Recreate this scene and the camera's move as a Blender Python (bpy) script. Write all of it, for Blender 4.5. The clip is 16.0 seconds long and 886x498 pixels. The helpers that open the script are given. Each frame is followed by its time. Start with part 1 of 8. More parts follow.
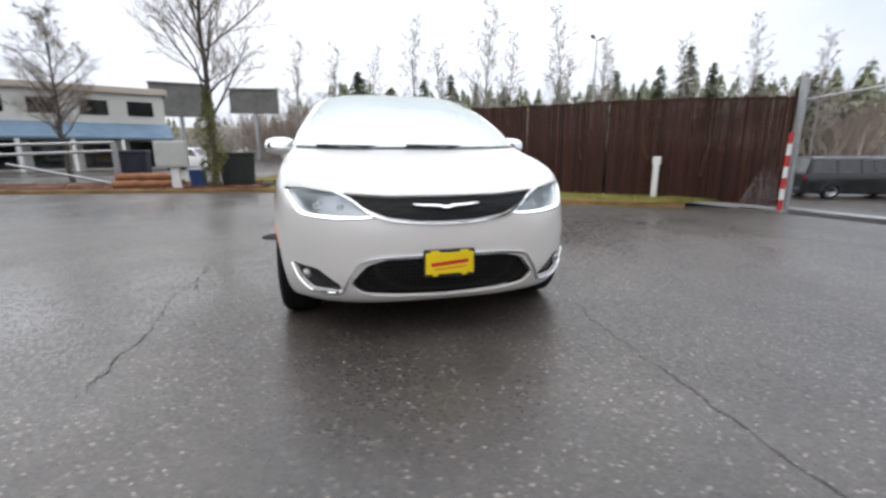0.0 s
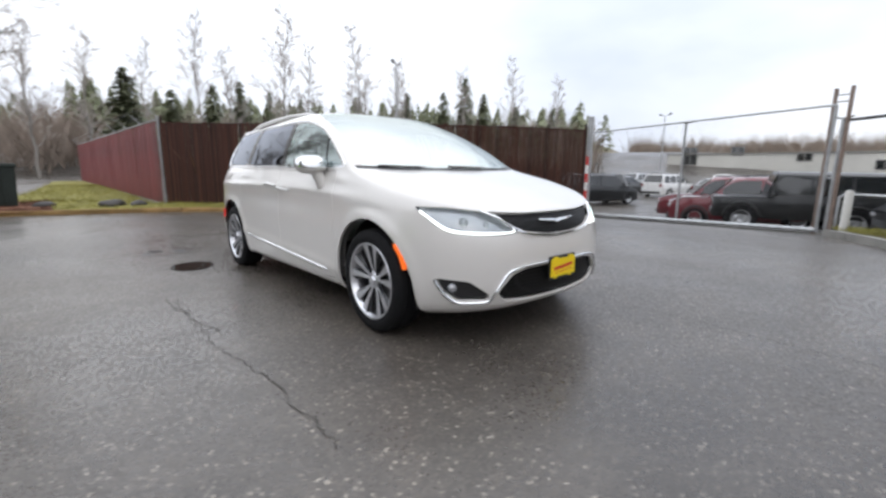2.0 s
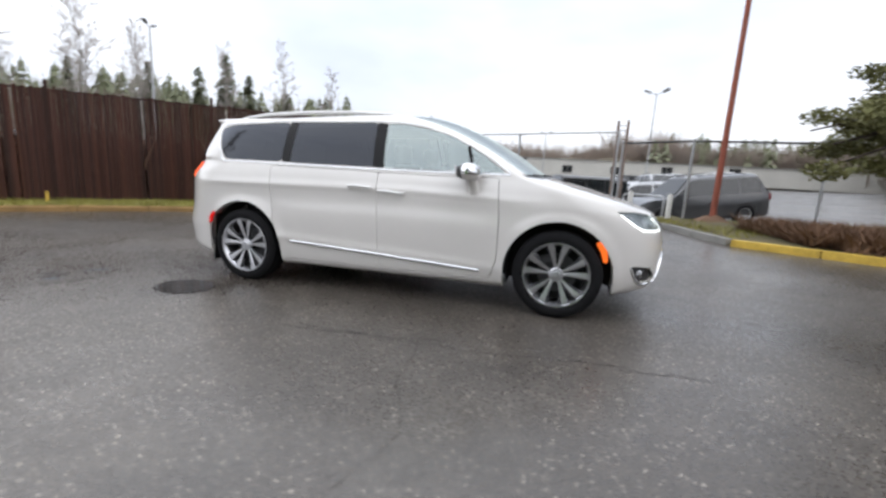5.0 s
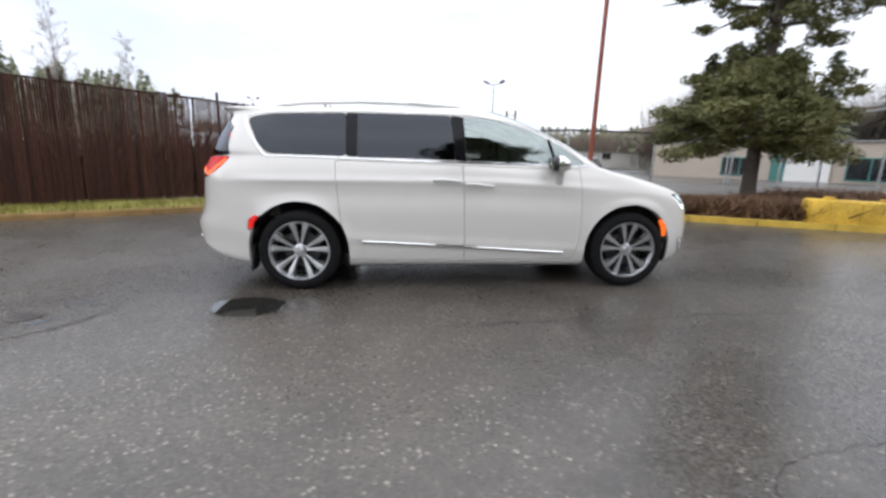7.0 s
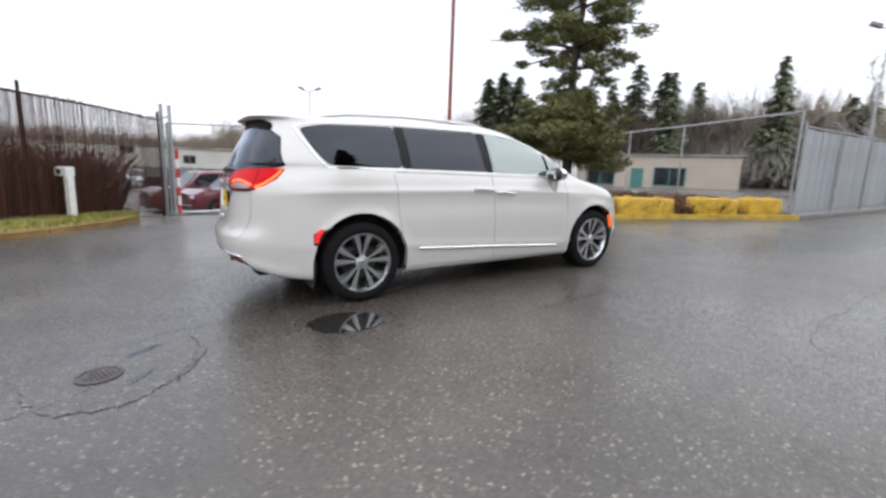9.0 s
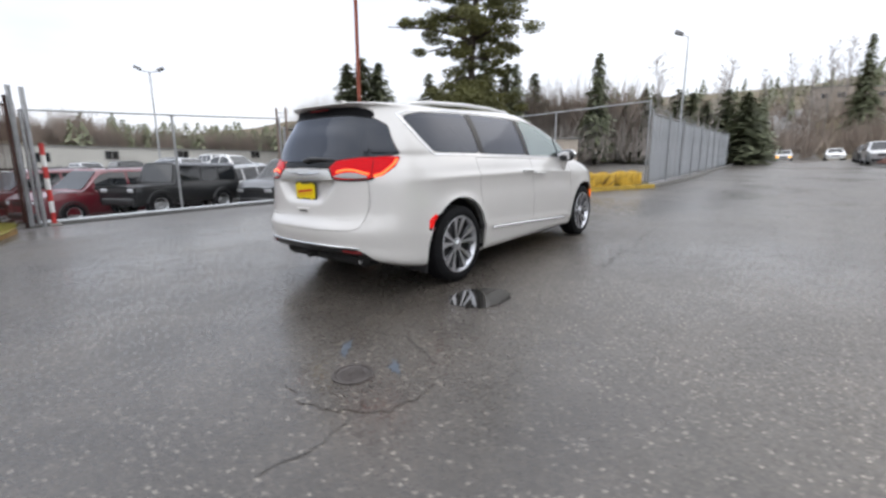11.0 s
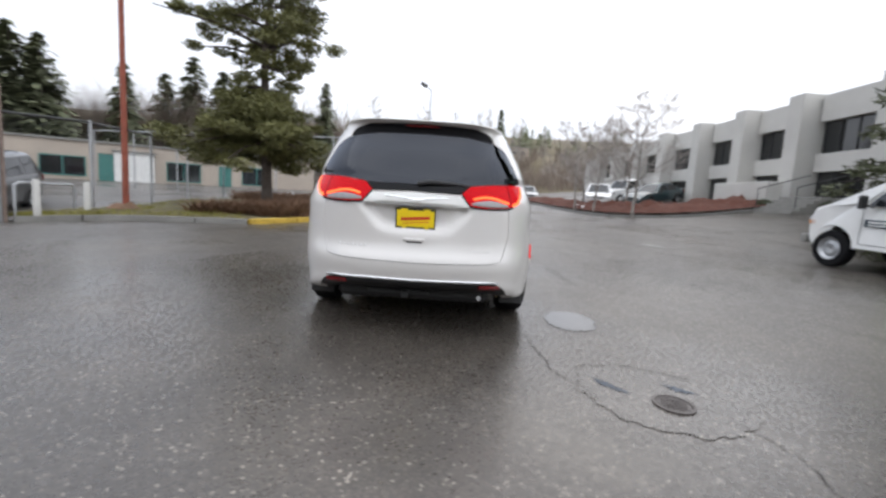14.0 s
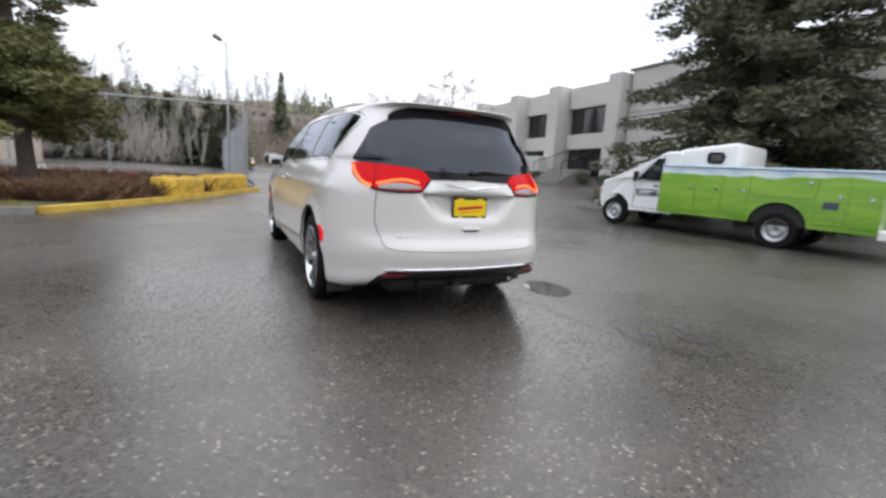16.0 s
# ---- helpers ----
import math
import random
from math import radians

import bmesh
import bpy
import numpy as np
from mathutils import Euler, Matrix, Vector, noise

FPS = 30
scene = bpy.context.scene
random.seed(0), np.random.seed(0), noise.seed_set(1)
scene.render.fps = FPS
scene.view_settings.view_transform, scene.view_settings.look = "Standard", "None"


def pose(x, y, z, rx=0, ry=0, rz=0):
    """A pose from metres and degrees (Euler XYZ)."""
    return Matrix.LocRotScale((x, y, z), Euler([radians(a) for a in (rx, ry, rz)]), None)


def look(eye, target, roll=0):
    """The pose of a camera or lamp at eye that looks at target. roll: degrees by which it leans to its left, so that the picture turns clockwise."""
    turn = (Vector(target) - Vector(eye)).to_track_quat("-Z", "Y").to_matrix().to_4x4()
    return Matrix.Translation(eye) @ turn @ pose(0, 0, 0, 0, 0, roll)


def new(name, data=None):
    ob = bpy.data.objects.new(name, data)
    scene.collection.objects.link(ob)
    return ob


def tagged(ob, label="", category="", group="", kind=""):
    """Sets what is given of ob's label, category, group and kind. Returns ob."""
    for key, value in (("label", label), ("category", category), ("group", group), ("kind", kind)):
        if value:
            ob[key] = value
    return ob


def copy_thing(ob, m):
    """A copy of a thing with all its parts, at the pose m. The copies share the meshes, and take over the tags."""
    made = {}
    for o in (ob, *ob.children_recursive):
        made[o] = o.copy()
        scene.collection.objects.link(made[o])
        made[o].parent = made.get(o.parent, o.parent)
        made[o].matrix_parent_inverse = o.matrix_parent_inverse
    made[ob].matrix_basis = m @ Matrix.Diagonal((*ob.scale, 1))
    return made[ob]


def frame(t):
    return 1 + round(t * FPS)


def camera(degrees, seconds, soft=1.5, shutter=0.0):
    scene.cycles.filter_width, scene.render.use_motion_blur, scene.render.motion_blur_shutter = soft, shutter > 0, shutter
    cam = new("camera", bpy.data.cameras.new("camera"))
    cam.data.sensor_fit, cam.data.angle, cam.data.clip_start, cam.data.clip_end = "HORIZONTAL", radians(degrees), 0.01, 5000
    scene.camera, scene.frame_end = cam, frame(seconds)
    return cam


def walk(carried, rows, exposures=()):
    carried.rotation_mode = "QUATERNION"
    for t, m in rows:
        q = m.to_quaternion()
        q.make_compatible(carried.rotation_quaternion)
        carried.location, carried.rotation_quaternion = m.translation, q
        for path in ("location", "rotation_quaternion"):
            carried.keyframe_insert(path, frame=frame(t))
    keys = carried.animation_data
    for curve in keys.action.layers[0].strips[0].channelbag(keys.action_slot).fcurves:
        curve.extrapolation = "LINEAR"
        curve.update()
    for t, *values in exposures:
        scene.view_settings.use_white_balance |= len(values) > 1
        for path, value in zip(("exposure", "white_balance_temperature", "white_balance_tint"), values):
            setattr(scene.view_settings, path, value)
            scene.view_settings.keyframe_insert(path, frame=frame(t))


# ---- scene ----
cam = camera(91.2, 16.0, soft=2.7, shutter=0.5)
METRES, EYE, TURN = 17.7, 1.133, -14.8
ROWS = [
    (0.0, 0.0, 0.0, 0.0, -0.04, -12.48, 0.16),
    (0.5, -0.0299, -0.0024, -0.0004, -6.16, -11.21, -0.88),
    (1.0, -0.0584, -0.0029, 0.0018, -12.83, -11.14, 0.06),
    (1.5, -0.0859, 0.0034, 0.0018, -19.2, -12.22, 0.14),
    (2.0, -0.114, 0.0095, 0.0026, -27.16, -10.58, -0.63),
    (2.5, -0.1409, 0.0187, 0.0019, -31.21, -11.83, 0.64),
    (3.0, -0.1678, 0.0299, 0.003, -34.95, -12.35, -0.98),
    (3.5, -0.1926, 0.0439, 0.0036, -41.34, -11.24, -1.59),
    (4.0, -0.215, 0.0642, 0.0046, -46.45, -11.77, -3.26),
    (6.5, -0.3019, 0.204, 0.0037, -76.84, -10.64, -0.29),
    (7.0, -0.3087, 0.2357, 0.0029, -81.28, -11.59, -2.23),
    (7.5, -0.3194, 0.2697, 0.0032, -87.21, -9.09, -4.41),
    (8.0, -0.3219, 0.3025, 0.001, -92.74, -10.2, -4.36),
    (8.5, -0.324, 0.3361, 0.0004, -100.78, -9.76, -3.19),
    (11.0, -0.2821, 0.4871, -0.0035, -127.74, -10.95, 0.19),
    (11.5, -0.2607, 0.5104, -0.0041, -132.7, -9.57, 0.68),
    (12.0, -0.2386, 0.5319, -0.0043, -140.04, -9.13, -0.29),
    (12.5, -0.2117, 0.5476, -0.0048, -146.77, -9.42, -0.31),
    (13.0, -0.1837, 0.5621, -0.0049, -152.94, -8.01, -2.4),
    (13.5, -0.1524, 0.5721, -0.006, -158.45, -8.81, -1.52),
    (14.0, -0.1223, 0.5807, -0.0061, -165.305, -6.9, -3.54),
    (14.5, -0.0925, 0.584, -0.0069, -172.25, -7.52, -2.23),
    (15.0, -0.063, 0.5867, -0.0062, -179.435, -7.2, -1.86),
    (15.5, -0.0368, 0.5871, -0.0063, -187.25, -8.54, -2.15),
    (16.0, -0.0111, 0.5845, -0.0045, -193.25, -9.15, -3.1),
]
START = pose(-0.69, -4.72, EYE, 0, 0, TURN)
walk(cam, [(t, START @ pose(METRES * x, METRES * y, METRES * z, 90 + pitch, roll, yaw)) for t, x, y, z, yaw, pitch, roll in ROWS],
     exposures=[(0.0, 0.66), (1.5, 0.66), (4.0, 0.72), (6.5, 0.78), (8.5, 0.84), (11.5, 0.72), (13.5, 0.72), (16.0, 0.78)])

# ---- light: an overcast winter sky, with a wide weak sun behind the cloud ----
world = bpy.data.worlds.new("overcast")
scene.world = world
world.use_nodes = True
wn, wl = world.node_tree.nodes, world.node_tree.links
wn.clear()
w_out = wn.new("ShaderNodeOutputWorld")
w_bg = wn.new("ShaderNodeBackground")
w_sky = wn.new("ShaderNodeTexSky")
w_sky.sky_type, w_sky.sun_disc = "NISHITA", False
w_sky.sun_elevation, w_sky.sun_rotation = radians(38), radians(200)
w_sky.dust_density = 4.0
w_dim = wn.new("ShaderNodeMixRGB")
w_dim.blend_type, w_dim.inputs[0].default_value = "MULTIPLY", 1.0
w_dim.inputs[2].default_value = (0.1, 0.1, 0.1, 1)
w_tc = wn.new("ShaderNodeTexCoord")
w_map = wn.new("ShaderNodeMapping")
w_map.inputs["Scale"].default_value = (1.0, 1.0, 2.6)
w_noise = wn.new("ShaderNodeTexNoise")
w_noise.inputs["Scale"].default_value, w_noise.inputs["Detail"].default_value = 1.6, 5
w_ramp = wn.new("ShaderNodeValToRGB")
w_ramp.color_ramp.elements[0].position, w_ramp.color_ramp.elements[0].color = 0.26, (0.58, 0.64, 0.77, 1)
w_ramp.color_ramp.elements[1].position, w_ramp.color_ramp.elements[1].color = 0.70, (0.91, 0.94, 1.01, 1)
w_mix = wn.new("ShaderNodeMixRGB")
w_mix.inputs[0].default_value = 0.92
wl.new(w_tc.outputs["Generated"], w_map.inputs["Vector"])
wl.new(w_map.outputs[0], w_noise.inputs["Vector"])
wl.new(w_noise.outputs["Fac"], w_ramp.inputs[0])
wl.new(w_sky.outputs[0], w_dim.inputs[1])
wl.new(w_dim.outputs[0], w_mix.inputs[1])
wl.new(w_ramp.outputs[0], w_mix.inputs[2])
w_sep = wn.new("ShaderNodeSeparateXYZ")
wl.new(w_tc.outputs["Generated"], w_sep.inputs[0])
w_gain = wn.new("ShaderNodeMapRange")
w_gain.inputs["From Min"].default_value, w_gain.inputs["From Max"].default_value = 0.0, 1.0
w_gain.inputs["To Min"].default_value, w_gain.inputs["To Max"].default_value = 0.79, 1.24
wl.new(w_sep.outputs["Z"], w_gain.inputs["Value"])
w_mul = wn.new("ShaderNodeVectorMath")
w_mul.operation = "SCALE"
wl.new(w_mix.outputs[0], w_mul.inputs[0])
wl.new(w_gain.outputs[0], w_mul.inputs["Scale"])
wl.new(w_mul.outputs[0], w_bg.inputs["Color"])
w_bg.inputs["Strength"].default_value = 1.0
wl.new(w_bg.outputs[0], w_out.inputs[0])
sun = new("sun", bpy.data.lights.new("sun", "SUN"))
sun.data.energy, sun.data.angle, sun.data.color = 1.0, radians(150), (1.0, 0.97, 0.93)
sun.matrix_world = look((-14, 10, 30), (0, 0, 0))


# ---- helpers for building ----
def mesh_of(bm, name):
    me = bpy.data.meshes.new(name)
    bm.to_mesh(me)
    bm.free()
    return me


def smooth(me, angle=None):
    for p in me.polygons:
        p.use_smooth = True
    if angle:
        me.set_sharp_from_angle(angle=radians(angle))
    return me


def part(name, bm, material, parent=None, label="", smoothed=0):
    """One mesh object from a bmesh or a mesh, under its thing."""
    me = mesh_of(bm, name) if isinstance(bm, bmesh.types.BMesh) else bm
    if smoothed:
        smooth(me, smoothed)
    for m in material if isinstance(material, (list, tuple)) else [material]:
        me.materials.append(m)
    ob = new(name, me)
    if parent:
        ob.parent = parent
    if label:
        ob["label"] = label
    return ob


def thing(name, m, label, category, group="", kind=""):
    ob = new(name)
    ob.empty_display_size = 0.2
    ob.matrix_world = m
    return tagged(ob, label, category, group, kind)


def box(bm, c, s, bevel=0.0, rot=None, seg=1):
    """Adds a box with centre c and size s, its edges bevelled."""
    m = Matrix.Translation(c) @ (rot or Matrix.Identity(4)) @ Matrix.Diagonal((s[0], s[1], s[2], 1))
    r = bmesh.ops.create_cube(bm, size=1.0, matrix=m)
    if bevel:
        es = {e for v in r["verts"] for e in v.link_edges}
        bmesh.ops.bevel(bm, geom=list(es), offset=bevel, segments=seg, profile=0.5, affect="EDGES")
    return bm


def tube(bm, pts, radii, n=10, cap=True):
    """Adds a round bar along points, with a radius at each."""
    pts = [Vector(p) for p in pts]
    if not isinstance(radii, (list, tuple)):
        radii = [radii] * len(pts)
    rings = []
    side = None
    for i, p in enumerate(pts):
        d = (pts[min(i + 1, len(pts) - 1)] - pts[max(i - 1, 0)]).normalized()
        if side is None:
            side = d.orthogonal().normalized()
        side = (side - d * side.dot(d)).normalized()
        up = d.cross(side)
        rings.append([bm.verts.new(p + (side * math.cos(a) + up * math.sin(a)) * radii[i]) for a in [k * math.tau / n for k in range(n)]])
    for a, b in zip(rings, rings[1:]):
        for k in range(n):
            bm.faces.new((a[k], a[(k + 1) % n], b[(k + 1) % n], b[k]))
    if cap:
        bm.faces.new(rings[0][::-1])
        bm.faces.new(rings[-1])
    return bm


def lathe(bm, prof, n=32, m=None):
    """Adds a body turned round x; prof holds (x, radius)."""
    m = m or Matrix.Identity(4)
    rings = [[bm.verts.new(m @ Vector((x, r * math.cos(a), r * math.sin(a)))) for a in [k * math.tau / n for k in range(n)]] for x, r in prof]
    for a, b in zip(rings, rings[1:]):
        for k in range(n):
            bm.faces.new((a[k], b[k], b[(k + 1) % n], a[(k + 1) % n]))
    return bm


def prism(bm, outline, z0, z1, m=None):
    """Adds an upright prism over an outline of (x, y)."""
    m = m or Matrix.Identity(4)
    lo = [bm.verts.new(m @ Vector((x, y, z0))) for x, y in outline]
    hi = [bm.verts.new(m @ Vector((x, y, z1))) for x, y in outline]
    n = len(outline)
    for k in range(n):
        bm.faces.new((lo[k], lo[(k + 1) % n], hi[(k + 1) % n], hi[k]))
    bm.faces.new(hi)
    bm.faces.new(lo[::-1])
    return bm


def ease(a, b, x):
    t = min(1.0, max(0.0, (x - a) / (b - a)))
    return t * t * (3 - 2 * t)


# ---- the lie of the land ----
def gz(x, y):
    """Height of the ground: the lot climbs towards -y, falls through the gate at +x and climbs to the office at -x."""
    z = -0.0225 * min(5.0, max(-60.0, y))
    z += -0.7 * ease(6.5, 15.5, x) * ease(-9, -4, y)
    z += 2.1 * ease(6, 28, -x) * ease(0, 14, -y)
    far = math.hypot(x, y)
    z += 0.05 * max(0.0, -60 - y) * ease(60, 120, -y)
    low = ease(58, 68, math.degrees(math.atan2(x, y))) * ease(125, 105, math.degrees(math.atan2(x, y)))
    z += 14 * (1 - 0.85 * low) * ease(90, 260, far) + 6 * ease(100, 300, -y) + 5 * ease(100, 128, -y)
    z += 5 * ease(48, 80, far) * ease(30, 50, y + 0.6 * x) * ease(-25, 0, x)
    return z


# ---- materials ----
def mat(name):
    m = bpy.data.materials.new(name)
    m.use_nodes = True
    n, l = m.node_tree.nodes, m.node_tree.links
    return m, n, l, n["Principled BSDF"]


def noise_node(n, l, scale, detail=4, coord="Object", rough=0.6, stretch=None):
    tc = n.new("ShaderNodeTexCoord")
    t = n.new("ShaderNodeTexNoise")
    t.inputs["Scale"].default_value, t.inputs["Detail"].default_value, t.inputs["Roughness"].default_value = scale, detail, rough
    if stretch:
        mp = n.new("ShaderNodeMapping")
        mp.inputs["Scale"].default_value = stretch
        l.new(tc.outputs[coord], mp.inputs[0])
        l.new(mp.outputs[0], t.inputs["Vector"])
    else:
        l.new(tc.outputs[coord], t.inputs["Vector"])
    return t


def ramp(n, l, src, stops):
    r = n.new("ShaderNodeValToRGB")
    e = r.color_ramp.elements
    while len(e) < len(stops):
        e.new(0.5)
    for k, (p, c) in enumerate(stops):
        e[k].position = p
        e[k].color = (*c, 1) if len(c) == 3 else c
    l.new(src, r.inputs[0])
    return r


def mixc(n, l, fac, a, b, mode="MIX"):
    x = n.new("ShaderNodeMixRGB")
    x.blend_type = mode
    for k, v in ((0, fac), (1, a), (2, b)):
        if isinstance(v, (int, float)):
            x.inputs[k].default_value = v
        elif isinstance(v, tuple):
            x.inputs[k].default_value = (*v, 1)
        else:
            l.new(v, x.inputs[k])
    return x.outputs[0]


def bump(n, l, b, height, strength=0.3, dist=0.01):
    x = n.new("ShaderNodeBump")
    x.inputs["Strength"].default_value, x.inputs["Distance"].default_value = strength, dist
    l.new(height, x.inputs["Height"])
    l.new(x.outputs[0], b.inputs["Normal"])
    return x


def simple(name, col, rough=0.5, metal=0.0, vary=0.25, scale=6.0, fine=60.0, bumps=0.1, coat=0.0, spec=0.5, vary_ob=0.0):
    """A surface whose colour varies at two scales, with a fine relief."""
    m, n, l, b = mat(name)
    big = noise_node(n, l, scale)
    small = noise_node(n, l, fine, 3)
    lo = tuple(max(0.0, c * (1 - vary)) for c in col)
    hi = tuple(min(1.0, c * (1 + vary)) for c in col)
    c1 = ramp(n, l, big.outputs["Fac"], [(0.3, lo), (0.7, hi)]).outputs[0]
    c2 = mixc(n, l, 0.35 * min(1, vary * 3), c1, ramp(n, l, small.outputs["Fac"], [(0.3, lo), (0.7, hi)]).outputs[0])
    if vary_ob:
        oi = n.new("ShaderNodeObjectInfo")
        rr = ramp(n, l, oi.outputs["Random"], [(0.0, (1 - vary_ob,) * 3), (1.0, (1 + vary_ob,) * 3)])
        c2 = mixc(n, l, 1.0, c2, rr.outputs[0], "MULTIPLY")
    l.new(c2, b.inputs["Base Color"])
    b.inputs["Roughness"].default_value, b.inputs["Metallic"].default_value = rough, metal
    b.inputs["Coat Weight"].default_value, b.inputs["Coat Roughness"].default_value = coat, 0.04
    b.inputs["Specular IOR Level"].default_value = spec
    if bumps:
        bump(n, l, b, small.outputs["Fac"], bumps, 0.004)
    return m


def glow(name, col, strength, base=(0.3, 0.02, 0.02)):
    m, n, l, b = mat(name)
    b.inputs["Base Color"].default_value = (*base, 1)
    b.inputs["Emission Color"].default_value, b.inputs["Emission Strength"].default_value = (*col, 1), strength
    b.inputs["Roughness"].default_value, b.inputs["Specular IOR Level"].default_value = 0.25, 0.3
    return m


def glass(name, tint, rough=0.0):
    m, n, l, b = mat(name)
    b.inputs["Base Color"].default_value = (*tint, 1)
    b.inputs["Transmission Weight"].default_value = 1.0
    b.inputs["Roughness"].default_value, b.inputs["IOR"].default_value = rough, 1.45
    return m


PAINT_WHITE = simple("pearl_white_paint", (0.64, 0.62, 0.595), 0.28, 0.0, 0.015, 2.0, 300, 0.0, coat=1.0)
BLACK_PLASTIC = simple("black_plastic", (0.018, 0.018, 0.019), 0.42, 0, 0.2, 8, 200, 0.15)
GLOSS_BLACK = simple("gloss_black", (0.006, 0.006, 0.007), 0.10, 0, 0.1, 3, 90, 0, spec=0.18)
CHROME = simple("chrome", (0.78, 0.79, 0.80), 0.08, 1.0, 0.03, 3, 90, 0)
ALLOY = simple("machined_alloy", (0.62, 0.63, 0.66), 0.30, 1.0, 0.08, 8, 160, 0.05)
ALLOY_DARK = simple("painted_alloy", (0.028, 0.029, 0.033), 0.35, 0.0, 0.15, 8, 160, 0)
RUBBER = simple("tyre_rubber", (0.009, 0.009, 0.010), 0.8, 0, 0.25, 20, 200, 0.3, spec=0.15)
DISC = simple("brake_iron", (0.10, 0.10, 0.105), 0.45, 0.5, 0.2, 12, 120, 0.1)
UNDERBODY = simple("underbody", (0.015, 0.015, 0.015), 0.8, 0, 0.3, 8, 90, 0.2)
GALVANISED = simple("galvanised_steel", (0.42, 0.43, 0.44), 0.45, 0.8, 0.2, 9, 120, 0.15)
CONCRETE = simple("painted_concrete", (0.52, 0.51, 0.48), 0.85, 0, 0.1, 0.5, 30, 0.25)
YELLOW_PAINT = simple("worn_yellow_paint", (0.52, 0.35, 0.055), 0.75, 0, 0.45, 3, 40, 0.4)
BARK = simple("bark", (0.075, 0.06, 0.05), 0.9, 0, 0.4, 8, 60, 0.7)
BARK_PALE = simple("pale_bark", (0.26, 0.24, 0.22), 0.9, 0, 0.35, 5, 60, 0.5)
GRASS = simple("winter_grass", (0.215, 0.20, 0.045), 0.9, 0, 0.4, 1.5, 40, 0.7)
LOG_BARK = simple("log_bark", (0.28, 0.125, 0.06), 0.85, 0, 0.4, 5, 40, 0.6)
LEAF_SOIL = simple("leafy_soil", (0.19, 0.085, 0.045), 0.9, 0, 0.5, 1.6, 45, 0.8)
BED = simple("bed_soil", (0.10, 0.085, 0.04), 0.95, 0, 0.5, 1.2, 30, 0.8)
BRAMBLE = simple("brown_brambles", (0.12, 0.065, 0.045), 0.9, 0, 0.45, 2, 30, 0.2)
STALKS = simple("dead_stalks", (0.15, 0.085, 0.05), 0.9, 0, 0.45, 2, 30, 0.2)
SLAT = simple("brown_slat", (0.060, 0.026, 0.019), 0.62, 0, 0.3, 1.0, 30, 0.2, spec=0.22, vary_ob=0.2)
SLAT_DARK = simple("dark_slat", (0.038, 0.019, 0.015), 0.62, 0, 0.3, 1.5, 30, 0.2, spec=0.22, vary_ob=0.2)
SLAT_RED = simple("rust_slat", (0.075, 0.031, 0.021), 0.62, 0, 0.3, 1.5, 30, 0.2, spec=0.22, vary_ob=0.2)
RED_SLAT = simple("red_slat", (0.16, 0.024, 0.026), 0.55, 0, 0.3, 2, 30, 0.2, vary_ob=0.25)
GREY_SLAT = simple("grey_slat", (0.42, 0.44, 0.46), 0.5, 0.2, 0.15, 2, 30, 0.1, vary_ob=0.15)
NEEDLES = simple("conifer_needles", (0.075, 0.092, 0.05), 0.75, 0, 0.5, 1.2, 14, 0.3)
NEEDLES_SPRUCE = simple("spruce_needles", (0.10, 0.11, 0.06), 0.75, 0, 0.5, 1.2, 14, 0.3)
# needles of the distant conifers: air haze put into the colour as a paler green
NEEDLES_HAZED = simple("hazed_far_needles", (0.165, 0.18, 0.105), 0.8, 0, 0.45, 1.2, 14, 0.3)
NEEDLES_PINE = simple("pine_needles", (0.14, 0.14, 0.05), 0.75, 0, 0.5, 1.0, 14, 0.3)
TWIGS = simple("bare_twigs", (0.23, 0.185, 0.15), 0.9, 0, 0.4, 0.3, 8, 0.2)
TWIGS_PALE = simple("pale_twigs", (0.38, 0.34, 0.31), 0.9, 0, 0.3, 0.3, 8, 0.2)
MULCH = simple("bark_mulch", (0.085, 0.027, 0.015), 0.95, 0, 0.5, 5, 60, 0.9)
CONCRETE_DARK = simple("weathered_concrete", (0.22, 0.215, 0.2), 0.85, 0, 0.25, 2, 40, 0.4)
YELLOW_OLD = simple("old_yellow_paint", (0.26, 0.16, 0.06), 0.85, 0, 0.5, 2, 40, 0.4)
BLOCK_PAINT = simple("stained_yellow_paint", (0.60, 0.38, 0.045), 0.7, 0, 0.45, 2.2, 25, 0.4)
ROAD_WHITE = simple("road_white", (0.5, 0.5, 0.48), 0.8, 0, 0.3, 8, 80, 0.3)
ROAD_BLUE = simple("road_blue", (0.07, 0.085, 0.105), 0.7, 0, 0.5, 12, 90, 0.3)
IRON = simple("rusty_iron", (0.085, 0.075, 0.07), 0.42, 0.5, 0.4, 14, 90, 0.4)
CRACK = simple("crack_dirt", (0.042, 0.039, 0.035), 0.85, 0, 0.4, 6, 60, 0.3)
STRIPE_RED = simple("red_paint", (0.5, 0.04, 0.035), 0.5, 0, 0.2, 6, 60, 0.1)
STRIPE_WHITE = simple("white_paint", (0.72, 0.72, 0.70), 0.55, 0, 0.12, 6, 60, 0.1)
RUST_POST = simple("rust_stained_post", (0.24, 0.18, 0.15), 0.7, 0.3, 0.35, 5, 60, 0.3)
RUST_POLE = simple("red_rusty_pole", (0.27, 0.075, 0.045), 0.7, 0.1, 0.35, 2.5, 50, 0.3)


